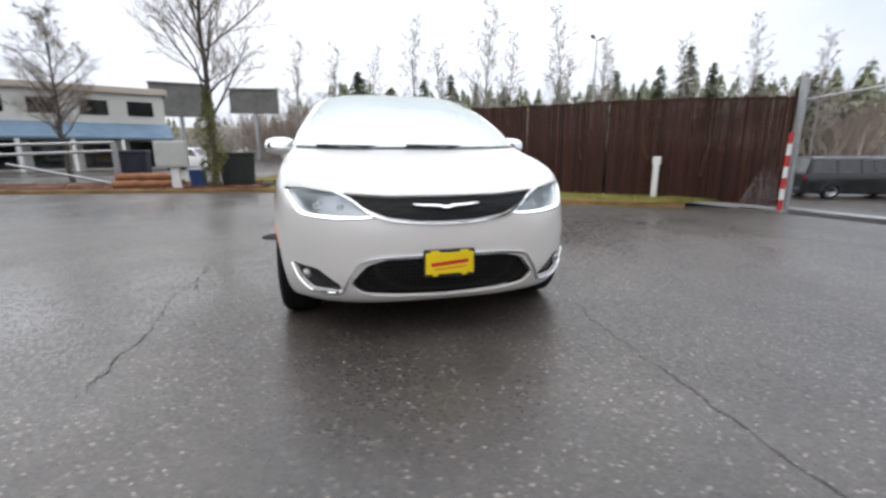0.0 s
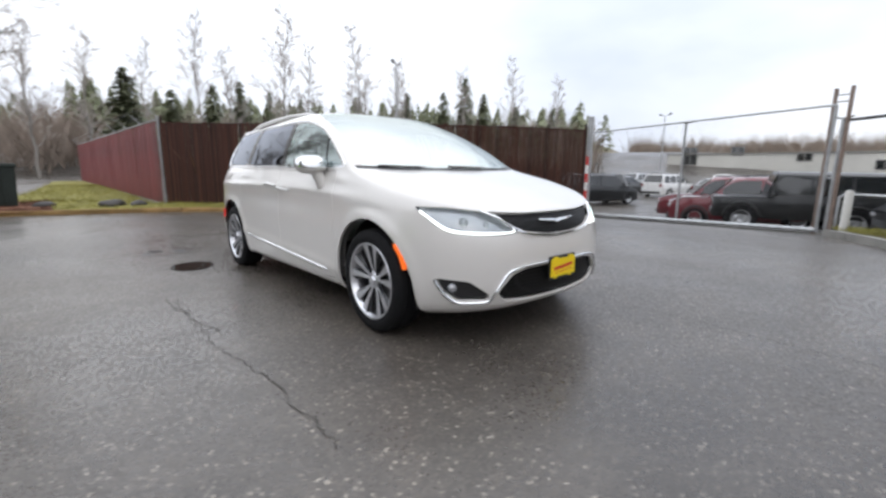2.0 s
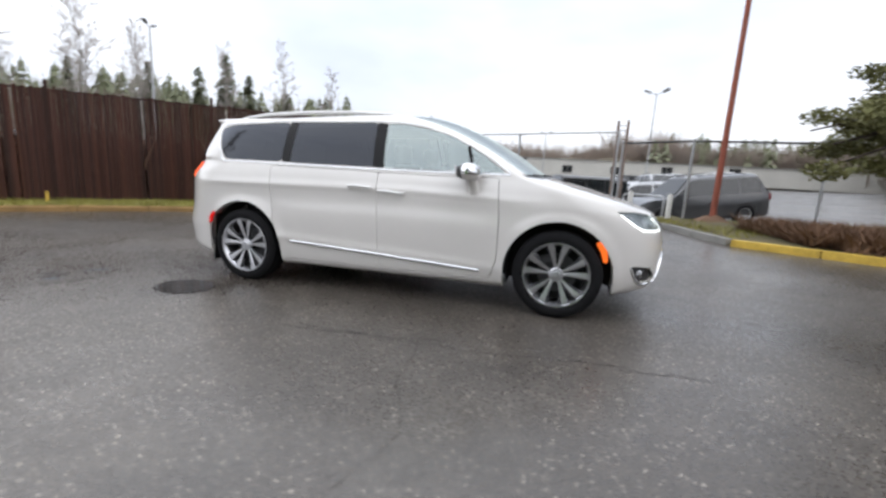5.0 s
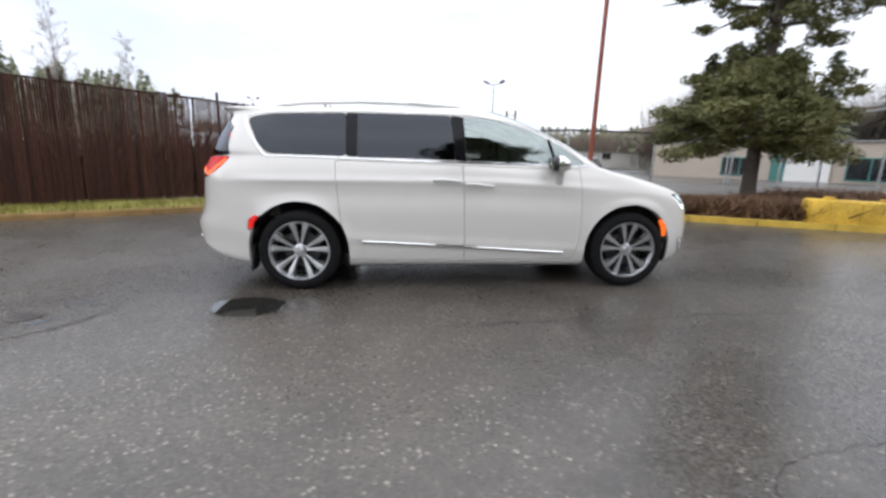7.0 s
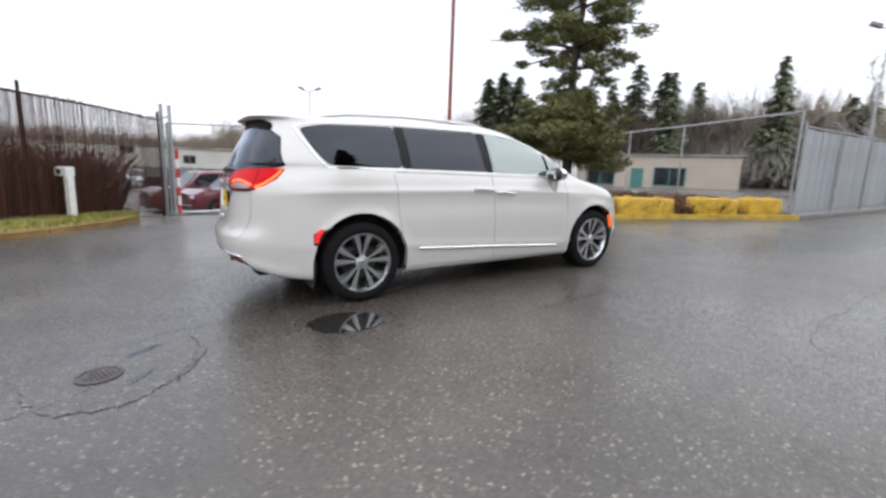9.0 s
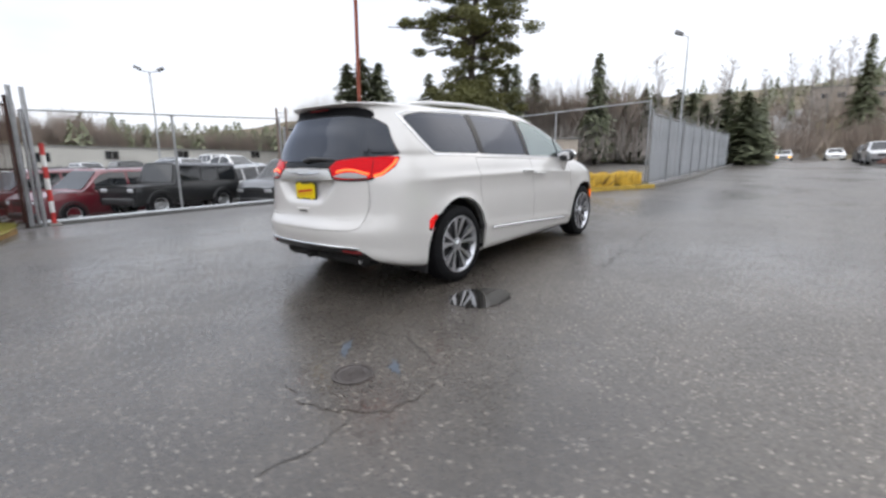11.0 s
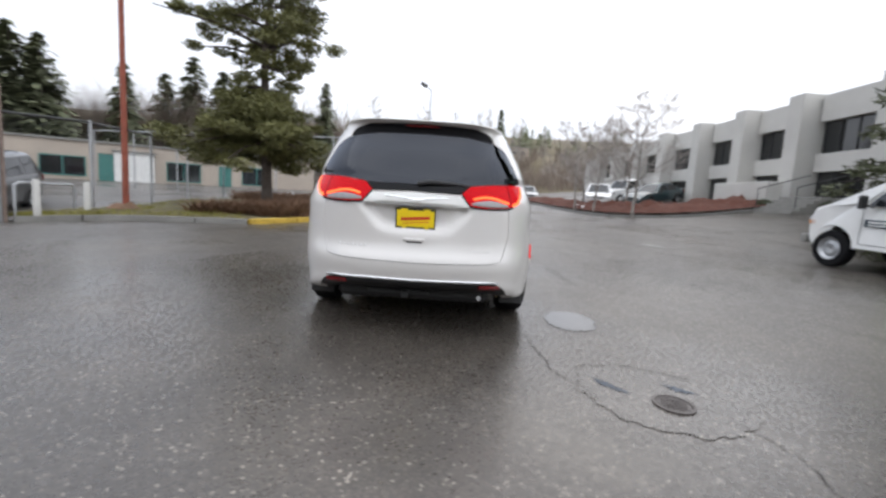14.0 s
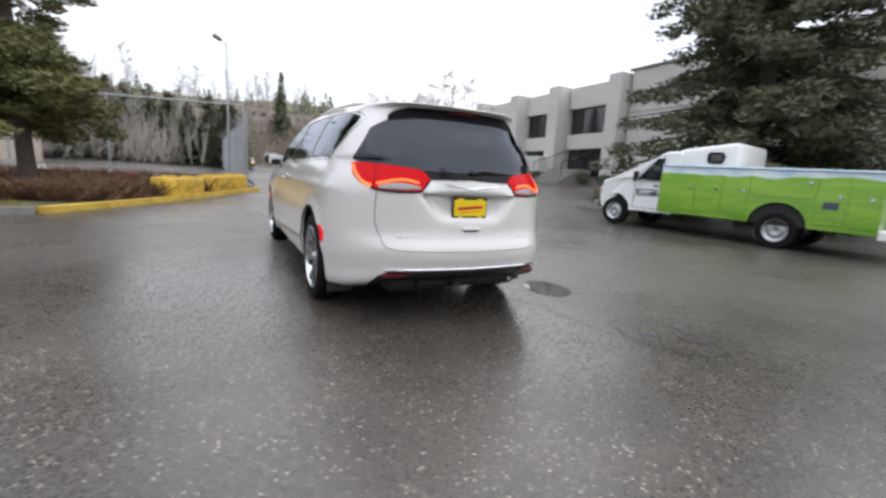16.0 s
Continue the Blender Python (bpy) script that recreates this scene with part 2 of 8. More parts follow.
def netting_mat():
    """Chain-link wire: two sets of slanting wires with air between."""
    m, n, l, b = mat("chain_link_wire")
    geo, sep = n.new("ShaderNodeNewGeometry"), n.new("ShaderNodeSeparateXYZ")
    l.new(geo.outputs["Position"], sep.inputs[0])
    def op(kind, p, q=None):
        x = n.new("ShaderNodeMath")
        x.operation = kind
        for k, v in enumerate((p, q)):
            if v is not None:
                if isinstance(v, (int, float)):
                    x.inputs[k].default_value = v
                else:
                    l.new(v, x.inputs[k])
        return x.outputs[0]
    along = op("ADD", sep.outputs["X"], sep.outputs["Y"])
    wires = []
    for sgn in (1, -1):
        t = op("MULTIPLY", op("ADD", along, op("MULTIPLY", sep.outputs["Z"], sgn)), 1 / 0.072)
        wires.append(op("LESS_THAN", op("FRACT", t), 0.022))
    fac = op("MAXIMUM", wires[0], wires[1])
    tr, mx = n.new("ShaderNodeBsdfTransparent"), n.new("ShaderNodeMixShader")
    b.inputs["Base Color"].default_value, b.inputs["Metallic"].default_value, b.inputs["Roughness"].default_value = (0.2, 0.205, 0.21, 1), 0.5, 0.6
    l.new(fac, mx.inputs[0])
    l.new(tr.outputs[0], mx.inputs[1])
    l.new(b.outputs[0], mx.inputs[2])
    l.new(mx.outputs[0], n["Material Output"].inputs[0])
    return m


NETTING = netting_mat()


def water_mat():
    m, n, l, b = mat("puddle_water")
    b.inputs["Base Color"].default_value = (0.022, 0.021, 0.019, 1)
    b.inputs["Roughness"].default_value, b.inputs["IOR"].default_value = 0.03, 1.7
    b.inputs["Specular IOR Level"].default_value = 1.0
    t = noise_node(n, l, 9, 2)
    bump(n, l, b, t.outputs["Fac"], 0.03, 0.003)
    return m


WATER = water_mat()


def asphalt_mat(name, tone, wet):
    """Old asphalt: pale and dark stones in a grey binder, stained, partly wet."""
    m, n, l, b = mat(name)
    tc = n.new("ShaderNodeTexCoord")
    vor = n.new("ShaderNodeTexVoronoi")
    vor.inputs["Scale"].default_value = 70
    l.new(tc.outputs["Object"], vor.inputs["Vector"])
    rnd_ = n.new("ShaderNodeSeparateColor")
    l.new(vor.outputs["Color"], rnd_.inputs[0])
    stone = ramp(n, l, rnd_.outputs[0], [(0.0, (0.056 * tone, 0.049 * tone, 0.042 * tone)), (0.5, (0.075 * tone, 0.0655 * tone, 0.056 * tone)), (0.88, (0.095 * tone, 0.082 * tone, 0.069 * tone)), (0.95, (0.109 * tone, 0.094 * tone, 0.079 * tone)), (0.985, (0.25, 0.225, 0.19))])
    core = ramp(n, l, vor.outputs["Distance"], [(0.25, (1.05, 1.05, 1.05)), (0.6, (0.85, 0.85, 0.85))])
    col = mixc(n, l, 1.0, stone.outputs[0], core.outputs[0], "MULTIPLY")
    big = noise_node(n, l, 0.35, 6, rough=0.65)
    mid = noise_node(n, l, 2.2, 5)
    stain = ramp(n, l, big.outputs["Fac"], [(0.36, (0.74, 0.74, 0.75)), (0.62, (1.18, 1.17, 1.15))])
    col = mixc(n, l, 1.0, col, stain.outputs[0], "MULTIPLY")
    stain2 = ramp(n, l, mid.outputs["Fac"], [(0.35, (0.86, 0.86, 0.86)), (0.65, (1.12, 1.12, 1.12))])
    col = mixc(n, l, 1.0, col, stain2.outputs[0], "MULTIPLY")
    l.new(col, b.inputs["Base Color"])
    damp = noise_node(n, l, 0.22, 5, rough=0.6)
    r1 = ramp(n, l, damp.outputs["Fac"], [(0.40, (wet,) * 3), (0.60, (wet + 0.25,) * 3)])
    r2 = mixc(n, l, 0.25, r1.outputs[0], rnd_.outputs[1])
    l.new(r2, b.inputs["Roughness"])
    b.inputs["Specular IOR Level"].default_value = 0.72
    bump(n, l, b, vor.outputs["Distance"], -0.15, 0.004)
    return m


ASPHALT = asphalt_mat("asphalt", 0.95, 0.18)
ASPHALT_DARK = asphalt_mat("patched_asphalt", 0.85, 0.15)
HILL = simple("brown_hillside", (0.13, 0.105, 0.06), 0.95, 0, 0.5, 0.08, 1.5, 0.4)
HALL_WHITE = simple("offwhite_wall", (0.50, 0.49, 0.45), 0.85, 0, 0.12, 0.3, 12, 0.2)
HALL_BEIGE = simple("beige_wall", (0.43, 0.37, 0.31), 0.85, 0, 0.1, 0.3, 12, 0.2)
TEAL = simple("teal_paint", (0.05, 0.19, 0.17), 0.6, 0, 0.15, 3, 40, 0.1)
ROOF_BLUE = simple("faded_blue_roof", (0.13, 0.20, 0.27), 0.6, 0.1, 0.2, 1, 30, 0.2)
BOARD = simple("weathered_board", (0.13, 0.13, 0.12), 0.8, 0, 0.3, 1, 20, 0.2)
CAB_GREY = simple("cabinet_grey", (0.46, 0.46, 0.43), 0.55, 0, 0.08, 4, 60, 0.1)
BIN_GREEN = simple("bin_green", (0.012, 0.02, 0.017), 0.6, 0, 0.3, 4, 60, 0.2)
BIN_NAVY = simple("bin_navy", (0.012, 0.016, 0.03), 0.6, 0, 0.3, 4, 60, 0.2)
BIN_BLUE = simple("bin_blue", (0.02, 0.06, 0.18), 0.5, 0, 0.2, 4, 60, 0.2)
ROCK = simple("wet_rock", (0.05, 0.045, 0.042), 0.6, 0, 0.4, 5, 50, 0.6)
LAMP_GREY = simple("lamp_housing", (0.22, 0.22, 0.225), 0.6, 0.3, 0.2, 5, 50, 0.1)


# ---- the ground: one sheet, fine in the lot and coarse far off ----
def spread(a, b, fine_a, fine_b, step):
    xs = list(np.arange(fine_a, fine_b + 1e-6, step))
    s = step
    while xs[-1] < b:
        s *= 1.25
        xs.append(min(b, xs[-1] + s))
    s = step
    while xs[0] > a:
        s *= 1.25
        xs.insert(0, max(a, xs[0] - s))
    return xs


def ground():
    xs, ys = spread(-700, 700, -30, 30, 0.5), spread(-700, 700, -60, 30, 0.5)
    vs = [(x, y, gz(x, y)) for y in ys for x in xs]
    n = len(xs)
    fs = [(j * n + i, j * n + i + 1, (j + 1) * n + i + 1, (j + 1) * n + i) for j in range(len(ys) - 1) for i in range(n - 1)]
    me = bpy.data.meshes.new("ground")
    me.from_pydata(vs, [], fs)
    ob = part("ground", smooth(me), [ASPHALT, HILL])
    for p in me.polygons:
        if math.hypot(p.center.x, p.center.y) > 78 and not (-8 < p.center.x < 4 and p.center.y < 0 and p.center.y > -150):
            p.material_index = 1
    tagged(ob, "wet grey asphalt lot with cracks and worn aggregate", "ground", kind="structure")


ground()


# ---- the white minivan ----
# rings from the sill to the roof: front height, front y, half width, side heights (front, rear), rear height, rear y,
# where the front and rear corners begin, squareness of the corners
LOWER_RINGS = [
    (0.19, -2.20, 0.88, 0.20, 0.21, 0.35, 2.48, -1.55, 1.50, 2.8, 3.4),
    (0.25, -2.36, 0.945, 0.25, 0.25, 0.41, 2.585, -1.50, 1.50, 2.8, 3.4),
    (0.36, -2.41, 0.975, 0.37, 0.38, 0.50, 2.625, -1.45, 1.46, 3.0, 3.15),
    (0.50, -2.42, 0.990, 0.54, 0.55, 0.60, 2.63, -1.45, 1.46, 3.0, 3.15),
    (0.62, -2.42, 0.997, 0.72, 0.75, 0.70, 2.575, -1.45, 1.46, 2.9, 3.15),
    (0.74, -2.40, 0.992, 0.86, 0.92, 0.87, 2.555, -1.45, 1.46, 2.8, 3.15),
    (0.82, -2.36, 0.985, 0.93, 1.00, 1.00, 2.545, -1.45, 1.46, 2.7, 3.15),
]
SHOULDER_RINGS = [
    (0.88, -2.29, 0.965, 1.00, 1.08, 1.08, 2.53, -1.42, 1.44, 2.6, 3.1),
    (0.99, -1.95, 0.945, 1.06, 1.14, 1.14, 2.51, -1.35, 1.42, 2.6, 3.0),
    (1.10, -1.50, 0.918, 1.12, 1.20, 1.20, 2.485, -1.20, 1.40, 2.8, 3.0),
    (1.15, -1.34, 0.900, 1.17, 1.25, 1.26, 2.455, -1.08, 1.42, 3.0, 3.2),
]
CABIN_RINGS = [
    (1.33, -1.07, 0.855, 1.33, 1.36, 1.38, 2.40, -0.80, 1.40, 3.0, 3.2),
    (1.50, -0.77, 0.790, 1.48, 1.49, 1.50, 2.33, -0.45, 1.40, 3.0, 3.2),
    (1.63, -0.46, 0.725, 1.60, 1.59, 1.60, 2.30, -0.08, 1.40, 3.0, 3.2),
    (1.69, -0.20, 0.650, 1.668, 1.643, 1.640, 2.36, 0.20, 1.50, 3.0, 3.6),
    (1.70, 0.10, 0.540, 1.685, 1.656, 1.648, 2.28, 0.40, 1.50, 3.0, 3.2),
    (1.706, 0.45, 0.300, 1.694, 1.668, 1.660, 2.05, 0.60, 1.40, 2.6, 2.6),
]
RINGS = LOWER_RINGS + SHOULDER_RINGS + CABIN_RINGS


def ring_points(r, u):
    """Points of the right-hand half rings r (one row of numbers each); u from 0 at the nose to 3 at the tail."""
    zf, yf, xw, za, zb, zr, yr, ca, cb, na, nb = np.moveaxis(r, -1, 0)
    a = np.clip(u, 0, 1) * math.pi / 2
    c = np.clip(u - 2, 0, 1) * math.pi / 2
    k = np.clip(u - 1, 0, 1)
    e1 = np.clip((u - 0.1) / 0.9, 0, 1)
    e3 = np.clip((u - 2) / 0.9, 0, 1)
    e1, e3, e2 = e1 * e1 * (3 - 2 * e1), e3 * e3 * (3 - 2 * e3), k * k * (3 - 2 * k)
    front, rear = u < 1, u > 2
    x = np.where(front, xw * np.sin(a) ** (2 / na), np.where(rear, xw * np.maximum(0, np.cos(c)) ** (2 / nb), xw))
    y = np.where(front, ca - (ca - yf) * np.maximum(0, np.cos(a)) ** (2 / na), np.where(rear, cb + (yr - cb) * np.sin(c) ** (2 / nb), ca + (cb - ca) * k))
    z = np.where(front, zf + (za - zf) * e1, np.where(rear, zb + (zr - zb) * e3, za + (zb - za) * e2))
    return np.stack([-x, y, z], -1)


RING_ROWS = np.array(RINGS)


def surface(u, v):
    """Points of the van's skin; v runs over the rings."""
    u, v = np.asarray(u, float), np.clip(np.asarray(v, float), 0, len(RINGS) - 1)
    i = np.minimum(v.astype(int), len(RINGS) - 2)
    f = (v - i)[..., None]
    g = lambda d: ring_points(RING_ROWS[np.clip(i + d, 0, len(RINGS) - 1)], u)
    a, b, c, d = g(-1), g(0), g(1), g(2)
    p = 0.5 * ((2 * b) + (c - a) * f + (2 * a - 5 * b + 4 * c - d) * f * f + (3 * b - a - 3 * c + d) * f ** 3)
    x, y, z = p[..., 0], p[..., 1], p[..., 2]
    ends = np.clip((y + 1.35) / 0.5, 0, 1) * np.clip((2.25 - y) / 0.5, 0, 1)
    crease = 1.0 - 0.045 * np.clip(-y - 0.2, 0, 2)
    low = 0.43 + 0.055 * (y - 0.05)
    side = np.clip((np.abs(x) - 0.6) / 0.2, 0, 1)
    x = x - side * ends * (0.010 * np.exp(-((z - crease) / 0.03) ** 2) - 0.012 * np.exp(-((z - crease + 0.13) / 0.10) ** 2) + 0.012 * np.exp(-((z - low) / 0.035) ** 2))
    # flared wheel arches
    for yc in (-1.545, 1.545):
        r = np.hypot(y - yc, z - 0.365)
        x = x - side * 0.014 * np.exp(-((r - 0.45) / 0.045) ** 2) * (z < 0.95)
    # the hollow for the number plate in the tailgate
    w = np.clip((0.27 + 0.9 * (z - 0.815) - np.abs(x)) / 0.07, 0, 1) * np.clip((z - 0.80) / 0.06, 0, 1) * np.clip((1.01 - z) / 0.012, 0, 1)
    y = y - 0.05 * w * w * (3 - 2 * w) * (y > 2)
    return np.stack([x, y, z], -1)


def edge_distance(poly, p, q):
    """Signed distance of points to an outline, below nought inside."""
    poly = np.array(poly, float)
    d = np.full(p.shape, 1e9)
    inside = np.zeros(p.shape, bool)
    for (x0, y0), (x1, y1) in zip(poly, np.roll(poly, -1, 0)):
        ex, ey = x1 - x0, y1 - y0
        t = np.clip(((p - x0) * ex + (q - y0) * ey) / (ex * ex + ey * ey), 0, 1)
        d = np.minimum(d, np.hypot(p - x0 - t * ex, q - y0 - t * ey))
        cross = (y0 > q) != (y1 > q)
        with np.errstate(divide="ignore", invalid="ignore"):
            inside ^= cross & (p < (x1 - x0) * (q - y0) / (y1 - y0 if y1 != y0 else 1e-9) + x0)
    return np.where(inside, -d, d)


def rounded(poly, r=0.03, n=4):
    """The outline with its corners rounded."""
    out = []
    m = len(poly)
    for k in range(m):
        a, b, c = Vector(poly[k - 1]), Vector(poly[k]), Vector(poly[(k + 1) % m])
        s = min(r, 0.45 * (a - b).length, 0.45 * (c - b).length)
        p, q = b + (a - b).normalized() * s, b + (c - b).normalized() * s
        out += [tuple((1 - t) ** 2 * p + 2 * t * (1 - t) * b + t * t * q) for t in [j / n for j in range(n + 1)]]
    return out


SIDE, NOSE, TAIL, BACK = "side", "nose", "tail", "back"


def flat(kind, p):
    """The two running lengths in which an outline on that face of the van is given."""
    x, y, z = np.abs(p[..., 0]), p[..., 1], p[..., 2]
    if kind == SIDE:
        return np.where((x > 0.45), y, 99), z
    if kind == NOSE:
        return np.where(y < -1.5, x + 0.7 * (y + 2.42), 99), z
    if kind == TAIL:
        return np.where(y > 1.9, x + 0.7 * (2.56 - y), 99), z
    return np.where(y > 1.9, x, 99), z


REGIONS = {}


def region(name, kind, outline, r=0.03):
    REGIONS[name] = (kind, rounded(outline, r))


region("front_arch", SIDE, [(-1.545 + 0.437 * math.cos(a), 0.365 + 0.437 * math.sin(a)) for a in [math.pi * k / 24 for k in range(25)]] + [(-1.99, 0.0), (-1.10, 0.0)], 0.001)
region("rear_arch", SIDE, [(1.545 + 0.44 * math.cos(a), 0.375 + 0.44 * math.sin(a)) for a in [math.pi * k / 24 for k in range(25)]] + [(1.10, 0.0), (1.99, 0.0)], 0.001)
region("front_window", SIDE, [(-1.09, 1.168), (0.035, 1.18), (0.06, 1.585), (-0.10, 1.58), (-0.34, 1.54), (-0.58, 1.47), (-0.86, 1.33)], 0.04)
region("sliding_window", SIDE, [(0.135, 1.187), (1.02, 1.205), (1.03, 1.60), (0.17, 1.595)], 0.02)
region("quarter_window", SIDE, [(1.115, 1.21), (1.80, 1.225), (1.90, 1.33), (2.005, 1.535), (1.80, 1.575), (1.125, 1.60)], 0.05)
region("door_pillar", SIDE, [(0.035, 1.18), (0.135, 1.185), (0.17, 1.596), (0.06, 1.586)], 0.004)
region("rear_pillar", SIDE, [(1.02, 1.205), (1.115, 1.21), (1.125, 1.60), (1.03, 1.60)], 0.004)
region("front_door", SIDE, [(-1.03, 1.13), (-1.055, 0.75), (-1.05, 0.45), (-0.99, 0.285), (0.045, 0.27), (0.055, 0.7), (0.072, 1.145), (-0.5, 1.13)], 0.03)
region("sliding_door", SIDE, [(0.072, 1.145), (0.055, 0.7), (0.045, 0.27), (1.11, 0.28), (1.15, 0.45), (1.19, 0.85), (1.215, 1.175)], 0.03)
region("fuel_or_marker", SIDE, [(1.865, 0.685), (1.975, 0.66), (1.985, 0.55), (1.945, 0.555), (1.925, 0.62), (1.88, 0.67)], 0.01)
region("front_marker", NOSE, [(0.0, -9), (0.01, -9), (0.01, -9.1)], 0.001)
region("headlight", NOSE, [(1.22, 0.90), (0.99, 0.894), (0.745, 0.870), (0.55, 0.807), (0.43, 0.75), (0.44, 0.732), (0.54, 0.724), (0.745, 0.726), (0.96, 0.745), (1.09, 0.80)], 0.02)
region("upper_grille", NOSE, [(-0.1, 0.845), (0.39, 0.848), (0.69, 0.866), (0.51, 0.79), (0.361, 0.738), (0.161, 0.713), (-0.1, 0.707)], 0.02)
region("lower_grille", NOSE, [(-0.1, 0.505), (0.358, 0.50), (0.48, 0.472), (0.60, 0.36), (0.535, 0.305), (0.381, 0.288), (-0.1, 0.268)], 0.03)
region("fog_surround", NOSE, [(1.075, 0.468), (0.829, 0.447), (0.665, 0.352), (0.69, 0.322), (0.913, 0.325), (1.02, 0.388)], 0.015)
region("tail_light", TAIL, [(0.36, 1.10), (0.45, 1.165), (0.70, 1.187), (0.95, 1.194), (1.10, 1.19), (1.06, 1.11), (0.95, 1.047), (0.79, 1.015), (0.50, 1.008), (0.42, 1.02)], 0.02)
region("rear_band", BACK, [(-0.1, 1.158), (0.40, 1.158), (0.46, 1.176), (0.43, 1.166), (0.355, 1.105), (0.33, 1.10), (-0.1, 1.113)], 0.004)
region("rear_window", BACK, [(-0.1, 1.548), (0.35, 1.540), (0.58, 1.508), (0.675, 1.45), (0.81, 1.215), (0.76, 1.194), (0.45, 1.175), (0.40, 1.158), (-0.1, 1.158)], 0.02)
region("spoiler_underside", BACK, [(-0.1, 1.622), (0.42, 1.610), (0.52, 1.583), (0.565, 1.545), (0.56, 1.512), (0.35, 1.540), (-0.1, 1.548)], 0.004)
region("light_bar", BACK, [(-0.1, 1.103), (0.33, 1.088), (0.44, 1.022), (0.40, 1.008), (-0.1, 1.004)], 0.008)
region("tailgate", BACK, [(-0.1, 1.000), (0.40, 1.004), (0.70, 1.008), (0.715, 0.80), (0.66, 0.615), (0.57, 0.598), (-0.1, 0.585)], 0.03)
region("rear_valance", BACK, [(-0.1, 0.447), (0.33, 0.450), (0.62, 0.442), (0.69, 0.405), (0.74, 0.33), (0.6, 0.2), (-0.1, 0.2)], 0.01)


def skin():
    """Splits the skin into body, doors, windows, lamps: name -> (points, faces, normals)."""
    us = np.concatenate([np.linspace(0, 0.685, 30, endpoint=False), np.linspace(0.685, 1, 14, endpoint=False), np.linspace(1, 2, 100, endpoint=False), np.linspace(2, 3, 61)])
    sub = 6
    nv, nu = (len(RINGS) - 1) * sub + 1, len(us)
    U, V = np.meshgrid(us, np.linspace(0, len(RINGS) - 1, nv))
    P = surface(U, V)
    cu, cv = (U[:-1, :-1] + U[1:, 1:]) / 2, (V[:-1, :-1] + V[1:, 1:]) / 2
    C = surface(cu, cv)
    ids = np.full(C.shape[:2], -1)
    names = list(REGIONS)
    for k, nm in enumerate(names):
        kind, poly = REGIONS[nm]
        p, q = flat(kind, C)
        ids[(edge_distance(poly, p, q) < 0) & (ids < 0)] = k
    names += ["windshield", "cowl"]
    ids[(cu < 0.685) & (cv > 10) & (cv < 13.67)] = len(names) - 2
    ids[(cu < 0.80) & (cv > 9.67) & (cv < 10)] = len(names) - 1
    out = {}
    for k in range(-1, len(names)):
        sel = np.argwhere(ids == k)
        if not len(sel):
            continue
        key = {}
        faces = []
        for j, i in sel:
            faces.append([key.setdefault(c, len(key)) for c in ((j, i), (j + 1, i), (j + 1, i + 1), (j, i + 1))])
        vu = np.array([U[c] for c in key])
        vv = np.array([V[c] for c in key])
        nb = np.full(len(key), -2)
        for n, (j, i) in enumerate(key):
            for jj in (j - 1, j):
                for ii in (i - 1, i):
                    if 0 <= jj < nv - 1 and 0 <= ii < nu - 1 and ids[jj, ii] != k:
                        other = ids[jj, ii] if k < 0 else (k if ids[jj, ii] < 0 else min(k, ids[jj, ii]))
                        if other < len(REGIONS):
                            nb[n] = other
        for r in set(nb) - {-2}:
            w = nb == r
            kind, poly = REGIONS[names[r]]
            goal = -0.0025 if k == r else 0.0025
            u, v = vu[w].copy(), vv[w].copy()
            lock = (u < 1e-6) | (u > 3 - 1e-6)
            u0, v0 = u.copy(), v.copy()
            f_of = lambda a, b: edge_distance(poly, *flat(kind, surface(a, b)))
            for _ in range(3):
                h = 0.004
                f = f_of(u, v) - goal
                Su, Sv = (surface(np.clip(u + h, 0, 3), v) - surface(np.clip(u - h, 0, 3), v)) / (2 * h), (surface(u, v + h) - surface(u, v - h)) / (2 * h)
                lu, lv = np.linalg.norm(Su, axis=-1) + 1e-6, np.linalg.norm(Sv, axis=-1) + 1e-6
                gu = (f_of(np.clip(u + h, 0, 3), v) - f_of(np.clip(u - h, 0, 3), v)) / (2 * h) / lu
                gv = (f_of(u, v + h) - f_of(u, v - h)) / (2 * h) / lv
                gu[lock] = 0
                g2 = gu * gu + gv * gv + 1e-3
                ok = (np.abs(gu) < 3) & (np.abs(gv) < 3)
                u = u + np.where(ok, np.clip(-f * gu / g2, -0.04, 0.04) / lu, 0)
                v = v + np.where(ok, np.clip(-f * gv / g2, -0.04, 0.04) / lv, 0)
            far = np.linalg.norm(surface(u, v) - surface(u0, v0), axis=-1) > 0.07
            u[far], v[far] = u0[far], v0[far]
            vu[w], vv[w] = u, v
        pts = surface(vu, vv)
        pts[:, 0] = np.minimum(pts[:, 0], 0)
        h = 0.003
        a, b = surface(np.clip(vu + h, 0, 3), vv) - surface(np.clip(vu - h, 0, 3), vv), surface(vu, vv + h) - surface(vu, vv - h)
        nrm = np.cross(b, a)
        nrm /= np.linalg.norm(nrm, axis=-1)[:, None] + 1e-9
        out["body" if k < 0 else names[k]] = (pts, faces, nrm)
    return out


SKIN = skin()


